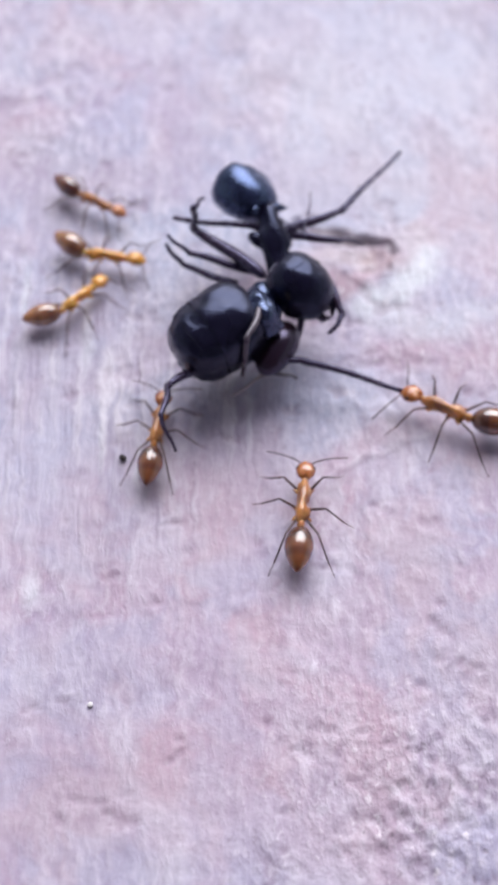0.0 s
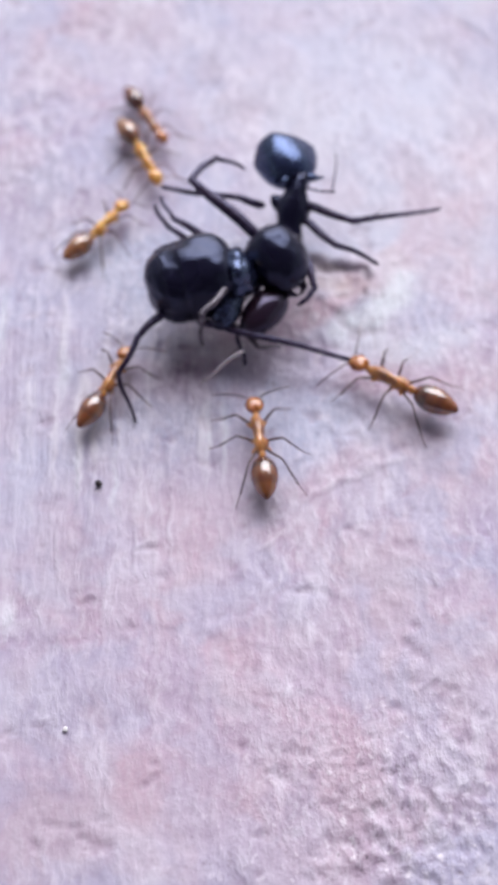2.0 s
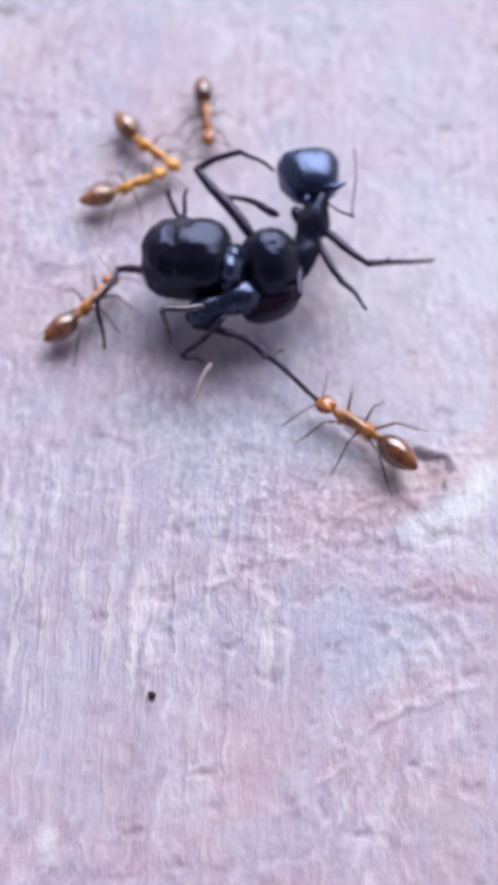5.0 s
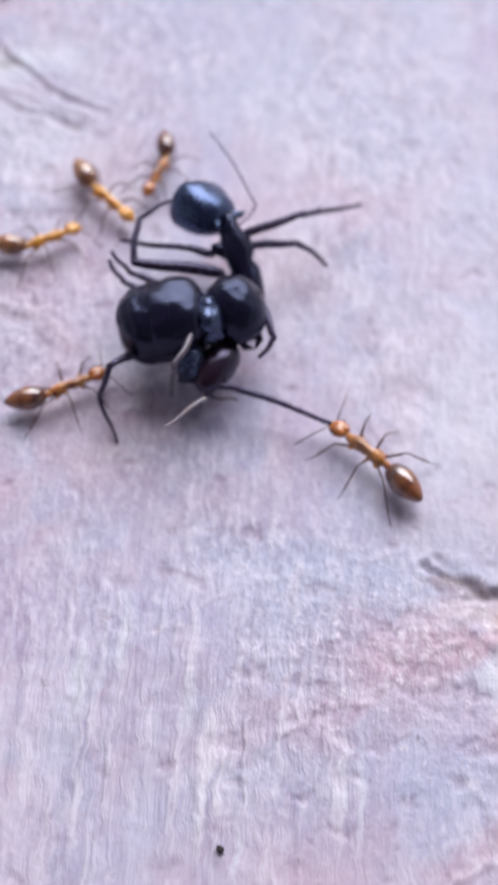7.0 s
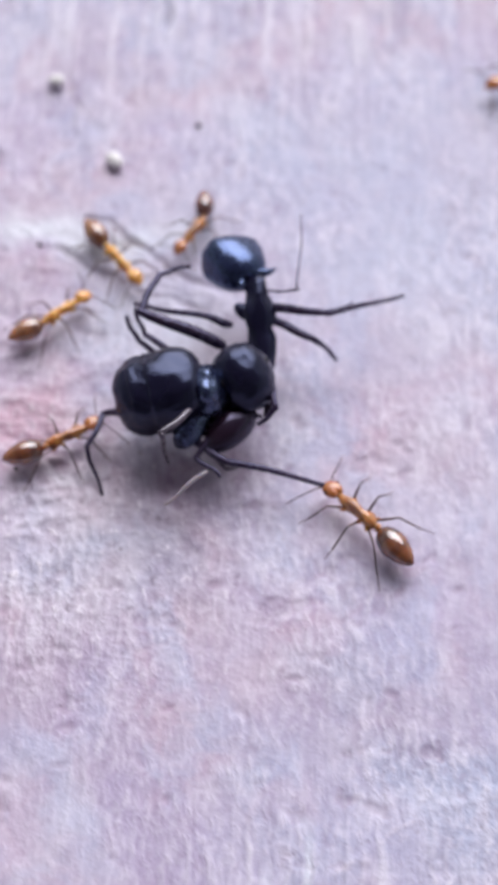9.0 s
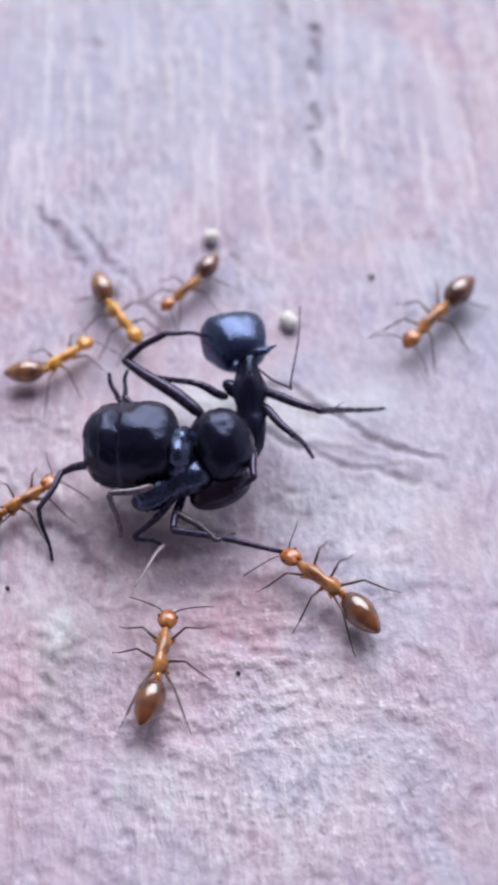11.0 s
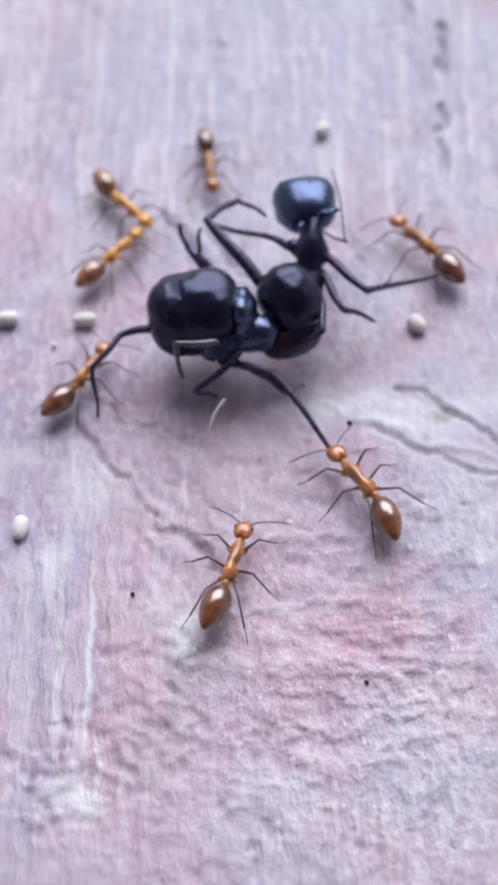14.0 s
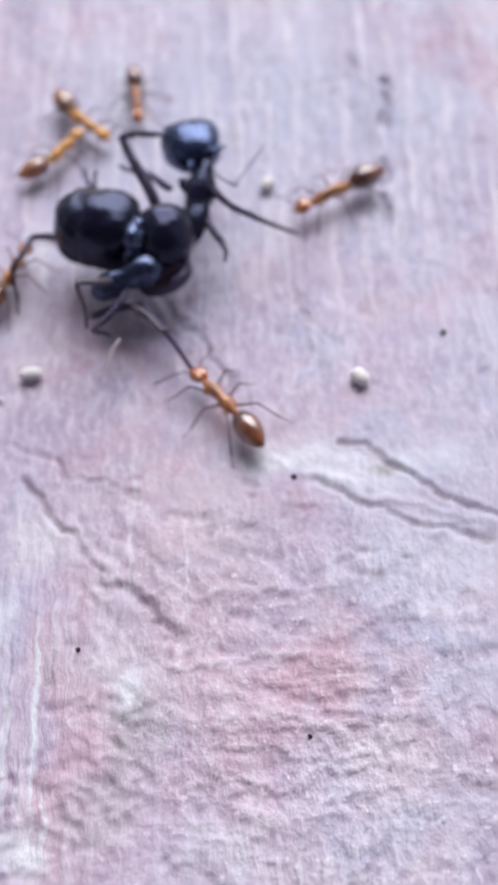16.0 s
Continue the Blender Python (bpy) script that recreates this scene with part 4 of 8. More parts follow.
    for key, owner, name, r0, r1, bow in (
            ("R10", a, "femur", 0.17, 0.12, 0.06), ("R11", a, "tibia", 0.13, 0.06, -0.1), ("R20", a, "femur", 0.16, 0.12, 0.06), ("R21", a, "tibia", 0.12, 0.06, 0.05),
            ("A20", a, "femur", 0.15, 0.11, 0.05), ("A21", a, "tibia", 0.11, 0.08, 0.0),
            ("C0", a, "femur", 0.14, 0.12, 0.1), ("C1", a, "tibia", 0.11, 0.07, 0.05), ("D30", a, "femur", 0.11, 0.09, 0.0), ("D31", a, "tibia", 0.08, 0.05, 0.05),
            ("F10", b, "femur", 0.23, 0.16, 0.06), ("F11", b, "tibia", 0.13, 0.11, 0.05), ("F12", b, "tarsus", 0.09, 0.06, 0.06), ("F20", b, "femur", 0.15, 0.11, 0.04), ("F21", b, "tibia", 0.09, 0.06, 0.0), ("F30", b, "femur", 0.13, 0.10, 0.0), ("F31", b, "tibia", 0.10, 0.07, 0.0),
            ("D10", b, "femur", 0.12, 0.10, 0.04), ("D11", b, "tibia", 0.10, 0.07, 0.0), ("D20", b, "femur", 0.12, 0.10, 0.0), ("D21", b, "tibia", 0.09, 0.06, 0.04),
            ("P0", b, "femur", 0.15, 0.12, 0.05), ("P1", b, "tibia", 0.13, 0.08, 0.0), ("L0", b, "femur", 0.16, 0.12, 0.1), ("L1", b, "tibia", 0.12, 0.09, 0.08), ("L2", b, "tarsus", 0.085, 0.05, -0.12),
            ("AN0", a, "antenna", 0.038, 0.04, 0.0), ("AN1", a, "funiculus", 0.032, 0.026, 0.15)):
        # the D1 and D3 legs take the limb colour with highlights painted in
        limb(key, owner, name, r0, r1, LIT_LIMB if key in ("D10", "D11", "D30", "D31") else BLACK_LIMB, bow=bow)
    limb("T0", b, "tarsus", 0.075, 0.04, PALE_LIMB, bow=0.05, label="thin pale hanging foot")
    spur(black["R11"], "R11", 0.1)


black_ants()


# ---- seeds and crumbs on the slab ----
def seed(name, a, r, mat, m, label, category, group):
    me = lathe(name, egg(a, r, 14, 2.4, 0.12), mat, 1.0, 0.85, 20)
    ob = new(name, me)
    ob.matrix_world = m
    return tagged(ob, label, category, group)


SEED_LABEL = "small pale oval seed lying on the slab"
seed_c = seed("seed", 0.42, 0.33, SEED, mm(-3.13, 31.9, 0.27, 0, 0, 125), SEED_LABEL, "seed", "seeds on the slab")
seed_b = seed("seed", 0.36, 0.30, SEED, mm(-6.41, 42.5, 0.25, 0, 0, 60), SEED_LABEL, "seed", "seeds on the slab")
for sx, sy, turn, sa, sr in ((-16.07, 32.74, 3, 0.47, 0.28), (-17.98, 23.19, 85, 0.48, 0.30), (-19.13, 32.91, 0, 0.48, 0.30)):
    seed("seed", sa, sr, SEED, mm(sx, sy, sr * 0.85 - 0.02, 0, 0, turn), SEED_LABEL, "seed", "seeds on the slab")
for cx, cy, cr, cm in (
    (9.69, -6.36, 0.12, SOIL),
    (0.34, 34.18, 0.1, SOIL),
    (-5.92, 27.44, 0.1, SOIL),
    (-13.86, 20.39, 0.08, SOIL),
    (-17.22, 31.65, 0.1, SEED),
    (8.92, -16.18, 0.09, SEED),
    (-5.82, 16.68, 0.07, SOIL),
):
    seed("crumb", cr * 1.2, cr, cm, mm(cx, cy, cr * 0.7 - 0.02, 0, 0, cx * 70), "pale grain on the slab" if cm is SEED else "tiny dark crumb of soil on the slab", "crumb", "crumbs on the slab")


# ---- what moves ----
def eased(rows):
    """Rows with steps added on the straight way across long pauses between them."""
    out = []
    for a, b in zip(rows, rows[1:]):
        out.append(a)
        if b[0] - a[0] > 2:
            for q in (0.2, 0.4, 0.6, 0.8):
                step = [u + (v - u) * q for u, v in zip(a, b)]
                for i in range(4, len(a)):
                    turn = (b[i] - a[i] + 180) % 360 - 180
                    step[i] = a[i] + turn * q
                out.append(tuple(step))
    return out + [rows[-1]]


def move(ob, rows):
    walk(ob, [(t, mm(*place)) for t, *place in eased(rows)])


def turn_gaster(ant, rows):
    g = [c for c in ant.children if c.name.startswith("gaster")][0]
    walk(g, [(0, mm(-0.03, 0, 0.82, 0, 0, rows[0][1]))] * (rows[0][0] > 0) + [(t, mm(-0.03, 0, 0.82, 0, 0, a)) for t, a in rows])


def tread(ant):
    """Legs step in two sets of three, a little out of time."""
    rng = random.Random(ant.name)
    legs = sorted((c for c in ant.children if "leg" in c.name.split(".")[0]), key=lambda c: (-c.location.x, c.location.y))
    for i, leg in enumerate(legs):
        at, sign = leg.location.copy(), 1 if i % 4 in (0, 3) else -1
        rest = rng.uniform(-14, 14)
        rows = []
        for k in range(33):
            swing = rest + sign * (7 if k % 2 else -7) + rng.uniform(-4, 4)
            rows.append((k * 0.5, pose(at.x, at.y, at.z, 0, 0, swing)))
        walk(leg, rows)


def motions():
    move(yellow["Y1"], [
        (0, 10.853, -6.247, 0, 0, 0, 81.3), (0.5, 10.817, -4.126, 0, 0, 0, 66.3), (1, 10.727, -3.578, 0, 0, 0, 60.9),
        (1.5, 10.73, -3.839, 0, 0, 0, 59.6), (2, 9.784, -2.86, 0, 0, 0, 68), (2.5, 9.228, -0.274, 0, 0, 0, 58.5),
        (3, 8.938, 2.612, 0, 0, 0, 67.1), (3.2, 8.642, 2.923, 0, 0, 0, 72), (5.3, 5.198, 9.398, 0, 0, 0, 55),
        (5.5, 4.762, 9.266, 0, 0, 0, 51.3), (6, 3.488, 9.043, 0, 0, 0, 46.8), (6.5, 3.008, 9.211, 0, 0, 0, 61.8),
        (7, 1.701, 10.576, 0, 0, 0, 31.9), (7.5, 0.478, 11.311, 0, 0, 0, 42.1), (8, 0.448, 13.097, 0, 0, 0, 48.6),
        (8.2, -0.853, 14.042, 0, 0, 0, 36.1), (10.3, -10.872, 22.36, 0, 0, 0, 27.2), (10.5, -11.89, 22.459, 0, 0, 0, 31.6),
        (11, -14.041, 23.101, 0, 0, 0, 36.6), (11.5, -15.076, 25.053, 0, 0, 0, 41.2), (12, -15.663, 25.922, 0, 0, 0, 30),
        (12.5, -16.196, 26.469, 0, 0, 0, 24.5), (13, -17.341, 26.489, 0, 0, 0, 34), (13.5, -17.837, 26.891, 0, 0, 0, 38.2),
        (14, -16.217, 29.005, 0, 0, 0, 60.4), (14.5, -14.979, 29.886, 0, 0, 0, 79.3), (15, -15.568, 31.718, 0, 0, 0, 70.9),
        (15.5, -16.219, 33.729, 0, 0, 0, 76), (16, -17.276, 36.921, 0, 0, 0, 68)])
    turn_gaster(yellow["Y1"], [(0, 1), (0.5, -13), (1, -6), (1.5, -13), (2, -10), (2.5, -6), (3, -5), (3.2, -13), (5.3, -13), (5.5, -20), (6, -13), (6.5, -14), (7, -16), (7.5, 7), (8, -2), (8.2, -20), (10.3, 3), (10.5, -0), (11, -5), (11.5, -13), (12, -10), (12.5, 1), (13, -7), (13.5, -13), (14, -15), (14.5, -10), (15, -4), (15.5, -10), (16, -9)])
    tread(yellow["Y1"])
    move(yellow["Y2"], [
        (0, 7.946, 2.654, 0, 0, 0, -7.9), (0.5, 9.111, 4.842, 0, 0, 0, -13), (1, 9.177, 6.18, 0, 0, 0, -7.5),
        (1.5, 10.074, 8.537, 0, 0, 0, -47.5), (2, 10.726, 9.875, 0, 0, 0, -66), (2.5, 9.669, 9.589, 0, 0, 0, -35.1),
        (3, 9.074, 12.155, 0, 0, 0, -50), (3.2, 9.025, 13.347, 0, 0, 0, -49.9), (5.3, 6.799, 17.985, 0, 0, 0, -33.5),
        (5.5, 6.046, 17.452, 0, 0, 0, -18.9), (6, 5.213, 18.699, 0, 0, 0, -28.8), (6.5, 3.453, 20.015, 0, 0, 0, -46.8),
        (7, 2.225, 20.724, 0, 0, 0, -40.7), (7.5, 1.859, 22.017, 0, 0, 0, -49.1), (8, 0.646, 23.734, 0, 0, 0, -40),
        (8.2, -0.191, 24.127, 0, 0, 0, -44.1), (10.3, -7.786, 31.553, 0, 0, 0, -58.4), (10.5, -8.074, 32.193, 0, 0, 0, -63.5),
        (11, -10.217, 32.803, 0, 0, 0, -58.9), (11.5, -11.97, 34.822, 0, 0, 0, -64.9), (12, -12.615, 34.941, 0, 0, 0, -45.9),
        (12.5, -13.571, 35.56, 0, 0, 0, -38.7), (13, -15.148, 36.549, 0, 0, 0, -51.2), (13.5, -15.489, 37.873, 0, 0, 0, -49.1),
        (14, -15.084, 38.819, 0, 0, 0, -47.7), (14.5, -14.768, 39.474, 0, 0, 0, -35.4), (15, -13.977, 42.208, 0, 0, 0, -54.2),
        (15.5, -14.829, 43.585, 0, 0, 0, -51.8), (16, -14.827, 46.859, 0, 0, 0, -45.6)])
    turn_gaster(yellow["Y2"], [(0, -31), (0.5, -42), (1, -24), (1.5, -7), (2, 7), (2.5, -32), (3, 4), (3.2, -12), (5.3, -22), (5.5, -32), (6, -19), (6.5, -3), (7, -16), (7.5, -4), (8, -10), (8.2, -9), (10.3, -3), (10.5, -6), (11, -14), (11.5, 5), (12, -10), (12.5, -17), (13, -10), (13.5, -13), (14, -14), (14.5, -23), (15, -10), (15.5, -3), (16, -16)])
    tread(yellow["Y2"])
    move(yellow["Y3"], [
        (0, 7.181, -0.111, 0, 0, 0, 45.3), (0.5, 8.915, 1.563, 0, 0, 0, 63.7), (1, 9.69, 3.783, 0, 0, 0, 68.2),
        (1.5, 9.586, 5.255, 0, 0, 0, 40.4), (2, 9.078, 4.893, 0, 0, 0, 55.1), (2.5, 9.242, 5.408, 0, 0, 0, 57),
        (3, 9.088, 7.787, 0, 0, 0, 64.6), (3.2, 8.831, 9.174, 0, 0, 0, 60.1), (5.3, 6.205, 15.499, 0, 0, 0, 29.3),
        (5.5, 5.44, 15.606, 0, 0, 0, 28.6), (6, 4.767, 15.327, 0, 0, 0, 56.2), (6.5, 1.612, 17.381, 0, 0, 0, 41),
        (7, -0.024, 17.491, 0, 0, 0, 31.4), (7.5, -1.182, 17.974, 0, 0, 0, 35.7), (8, -1.235, 19.462, 0, 0, 0, 45.9),
        (8.2, -2.056, 20.037, 0, 0, 0, 45.9), (10.3, -10.434, 27.916, 0, 0, 0, 36.7), (10.5, -10.645, 28.381, 0, 0, 0, 42.6),
        (11, -12.622, 29.539, 0, 0, 0, 39.4), (11.5, -14.185, 31.311, 0, 0, 0, 31.1), (12, -14.138, 32.179, 0, 0, 0, 35.5),
        (12.5, -15.024, 32.482, 0, 0, 0, 35.3), (13, -16.058, 32.061, 0, 0, 0, 51.1), (13.5, -16.587, 33.551, 0, 0, 0, 63.2),
        (14, -15.313, 35.175, 0, 0, 0, 50.3), (14.5, -14.68, 36.484, 0, 0, 0, 53), (15, -15.175, 38.515, 0, 0, 0, 55.3),
        (15.5, -15.49, 40.571, 0, 0, 0, 43.3), (16, -15.664, 43.924, 0, 0, 0, 54.6)])
    turn_gaster(yellow["Y3"], [(0, -31), (0.5, -23), (1, -18), (1.5, -8), (2, -11), (2.5, -19), (3, -16), (3.2, -16), (5.3, -12), (5.5, -23), (6, -28), (6.5, -33), (7, -35), (7.5, -35), (8, -5), (8.2, -15), (10.3, -5), (10.5, -17), (11, -37), (11.5, -48), (12, -43), (12.5, -36), (13, -34), (13.5, -28), (14, -4), (14.5, -13), (15, -15), (15.5, -15), (16, -23)])
    tread(yellow["Y3"])
    move(yellow["Y4"], [
        (0, 7.574, 5.69, 0, 0, 0, -28.2), (0.5, 9.159, 7.974, 0, 0, 0, -31.7), (1, 9.394, 8.997, 0, 0, 0, -41.1),
        (1.5, 9.682, 9.798, 0, 0, 0, -45.4), (2, 10.874, 11.901, 0, 0, 0, -60.6), (2.5, 11.248, 12.382, 0, 0, 0, -54.1),
        (3, 9.854, 14.317, 0, 0, 0, -51.8), (3.2, 12.121, 15.644, 0, 0, 0, -85.1), (5.3, 9.622, 20.137, 0, 0, 0, -81.2),
        (5.5, 9.548, 20.356, 0, 0, 0, -87.7), (6, 8.55, 20.513, 0, 0, 0, -93.8), (6.5, 6.8, 21.757, 0, 0, 0, -98.7),
        (7, 5.099, 22.541, 0, 0, 0, -108.8), (7.5, 4.593, 23.982, 0, 0, 0, -100.4), (8, 4.018, 25.992, 0, 0, 0, -107.5),
        (8.2, 3.796, 26.434, 0, 0, 0, -107.8), (10.3, -3.853, 32.141, 0, 0, 0, -140.4), (10.5, -4.849, 32.945, 0, 0, 0, -130.6),
        (11, -6.601, 33.926, 0, 0, 0, -134.8), (11.5, -8.786, 35.307, 0, 0, 0, -137.2), (12, -9.997, 36.722, 0, 0, 0, -108),
        (12.5, -9.904, 37.298, 0, 0, 0, -102.7), (13, -11.017, 37.893, 0, 0, 0, -97.1), (13.5, -10.381, 38.846, 0, 0, 0, -109.1),
        (14, -11.221, 41.008, 0, 0, 0, -83), (14.5, -11.199, 41.362, 0, 0, 0, -84.1), (15, -11.264, 43.159, 0, 0, 0, -82.7),
        (15.5, -11.64, 44.829, 0, 0, 0, -89.6), (16, -12.042, 48.357, 0, 0, 0, -86.2)])
    turn_gaster(yellow["Y4"], [(0, -14), (0.5, -5), (1, -9), (1.5, 3), (2, -0), (2.5, -5), (3, -1), (3.2, -1), (5.3, 5), (5.5, 12), (6, 16), (6.5, 18), (7, 29), (7.5, 28), (8, 26), (8.2, 32), (10.3, 33), (10.5, 23), (11, 12), (11.5, 13), (12, 25), (12.5, 31), (13, 16), (13.5, 31), (14, 1), (14.5, 13), (15, 19), (15.5, 4), (16, 2)])
    tread(yellow["Y4"])
    move(yellow["Y5"], [
        (0, 22.534, -5.145, 0, 0, 0, 152.3), (0.5, 23.118, -4.297, 0, 0, 0, 144.6), (1, 22.69, -3.698, 0, 0, 0, 144.2),
        (1.5, 22.682, -3.66, 0, 0, 0, 142.8), (2, 21.502, -2.844, 0, 0, 0, 146.7), (2.5, 21.561, -2.252, 0, 0, 0, 140.9),
        (3, 20.825, -0.768, 0, 0, 0, 140.3), (3.2, 20.054, -0.088, 0, 0, 0, 146), (5.3, 16.99, 4.587, 0, 0, 0, 148),
        (5.5, 16.82, 4.61, 0, 0, 0, 144.9), (6, 15.952, 5.359, 0, 0, 0, 142), (6.5, 15.02, 7.668, 0, 0, 0, 142.4),
        (7, 14.749, 8.435, 0, 0, 0, 142), (7.5, 13.525, 9.35, 0, 0, 0, 143.3), (8, 12.999, 10.634, 0, 0, 0, 137.1),
        (8.2, 12.357, 11.667, 0, 0, 0, 137.8), (10.3, 1.002, 17.849, 0, 0, 0, 134.4), (10.5, 0.49, 18.229, 0, 0, 0, 139),
        (11, -2.027, 19.159, 0, 0, 0, 137.4), (11.5, -4.163, 20.004, 0, 0, 0, 132.6), (12, -4.313, 20.22, 0, 0, 0, 127.3),
        (12.5, -4.602, 20.459, 0, 0, 0, 129.7), (13, -5.448, 21.195, 0, 0, 0, 129.7), (13.5, -5.702, 22.91, 0, 0, 0, 135.4),
        (14, -5.133, 23.59, 0, 0, 0, 124.6), (14.5, -4.898, 24.527, 0, 0, 0, 123.2), (15, -5.365, 26.652, 0, 0, 0, 120.4),
        (15.5, -5.775, 27.784, 0, 0, 0, 132.8), (16, -8.02, 29.961, 0, 0, 0, 125.9)])
    turn_gaster(yellow["Y5"], [(0, 20), (0.5, 15), (1, 6), (1.5, 7), (2, 4), (2.5, 13), (3, -2), (3.2, -7), (5.3, -8), (5.5, -4), (6, -2), (6.5, -11), (7, -9), (7.5, -7), (8, -3), (8.2, -4), (10.3, -9), (10.5, -14), (11, -12), (11.5, -11), (12, -11), (12.5, -12), (13, -12), (13.5, -17), (14, -16), (14.5, -18), (15, -8), (15.5, -7), (16, -5)])
    tread(yellow["Y5"])
    move(yellow["Y6"], [
        (0, 16.195, -9.662, 0, 0, 0, 84.5), (0.5, 16.456, -9.32, 0, 0, 0, 81.4), (1, 17.589, -6.067, 0, 0, 0, 88),
        (1.5, 17.428, -6.056, 0, 0, 0, 96.2), (2, 15.775, -5.71, 0, 0, 0, 96.7), (2.5, 15.58, -4.575, 0, 0, 0, 92.6),
        (3, 14.91, -4.211, 0, 0, 0, 99.8), (3.2, 12.963, -5.735, 0, 0, 0, 143), (4.3, -3, 9, 0, 0, 0, 150),
        (5.3, -16, 13, 0, 0, 0, 160), (6.5, -19, 13.5, 0, 0, 0, 120), (7.4, -19, 14, 0, 0, 0, 60),
        (8.2, -18.5, 13.5, 0, 0, 0, 20), (10.3, -10.924, 12.662, 0, 0, 0, 43), (10.5, -10.271, 13.622, 0, 0, 0, 55.4),
        (11, -8.587, 16.181, 0, 0, 0, 80.3), (11.5, -9.293, 16.514, 0, 0, 0, 88), (12, -12.978, 18.456, 0, 0, 0, 97.3),
        (12.5, -12.187, 17.628, 0, 0, 0, 67.2), (13, -10.981, 19.878, 0, 0, 0, 83.3), (13.5, -11.711, 20.641, 0, 0, 0, 97.1),
        (14, -10.558, 20.176, 0, 0, 0, 73.5), (14.5, -10.081, 20.426, 0, 0, 0, 81.3), (15, -11.455, 19.934, 0, 0, 0, 127.4),
        (15.5, -16.332, 21.44, 0, 0, 0, 144.2), (16, -21.656, 24.73, 0, 0, 0, 142.3)])
    turn_gaster(yellow["Y6"], [(0, 0), (0.5, -0), (1, -8), (1.5, -5), (2, -2), (2.5, 4), (3, 6), (3.2, -11), (4.3, 0), (5.3, 0), (6.5, 0), (7.4, 0), (8.2, 0), (10.3, 7), (10.5, -14), (11, -10), (11.5, -0), (12, 2), (12.5, 0), (13, -4), (13.5, -5), (14, -8), (14.5, -13), (15, -3), (15.5, -5), (16, 2)])
    tread(yellow["Y6"])
    move(yellow["Y7"], [
        (0, 27, -15, 0, 0, 0, 100), (0.5, 26.5, -11, 0, 0, 0, 100), (1, 26.4, -11.015, 0, 0, 0, 92.4),
        (1.1, 22.74, -11.101, 0, 0, 0, 101.3), (1.3, 25.182, -10.241, 0, 0, 0, 92.2), (1.5, 24.12, -8.284, 0, 0, 0, 96),
        (1.7, 23.582, -10.832, 0, 0, 0, 93.9), (2, 29, 0, 0, 0, 0, 60), (2.5, 33, 5, 0, 0, 0, 50),
        (3.2, 34, 9, 0, 0, 0, 70), (5.3, 31, 22, 0, 0, 0, 100), (7, 28, 32, 0, 0, 0, 140),
        (8.2, 22, 39, 0, 0, 0, -180), (10.3, 4.429, 34.401, 0, 0, 0, -121.3), (10.5, 4.316, 34.39, 0, 0, 0, -120.7),
        (11, 3.055, 32.06, 0, 0, 0, -132.7), (11.5, 2.054, 31.309, 0, 0, 0, -155), (12, 3.116, 32.281, 0, 0, 0, -161.3),
        (12.5, 3.642, 32.523, 0, 0, 0, -162.6), (13, 0.672, 32.079, 0, 0, 0, -179.9), (13.5, -0.971, 32.845, 0, 0, 0, 158.4),
        (14, -2.175, 34.964, 0, 0, 0, 128.5), (14.5, -1.642, 36.8, 0, 0, 0, 138.7), (15, -2.238, 40.548, 0, 0, 0, 171.6),
        (15.5, -3.244, 41.804, 0, 0, 0, -176.4), (16, -3.005, 41.773, 0, 0, 0, -149.2)])
    turn_gaster(yellow["Y7"], [(0, 0), (0.5, 0), (1, 0), (1.1, 1), (1.3, -3), (1.5, -1), (1.7, -1), (2, 0), (2.5, 0), (3.2, 0), (5.3, 0), (7, 0), (8.2, 0), (10.3, 0), (10.5, -5), (11, 0), (11.5, 26), (12, 6), (12.5, -11), (13, 10), (13.5, -11), (14, -7), (14.5, -10), (15, -13), (15.5, -1), (16, -3)])
    tread(yellow["Y7"])
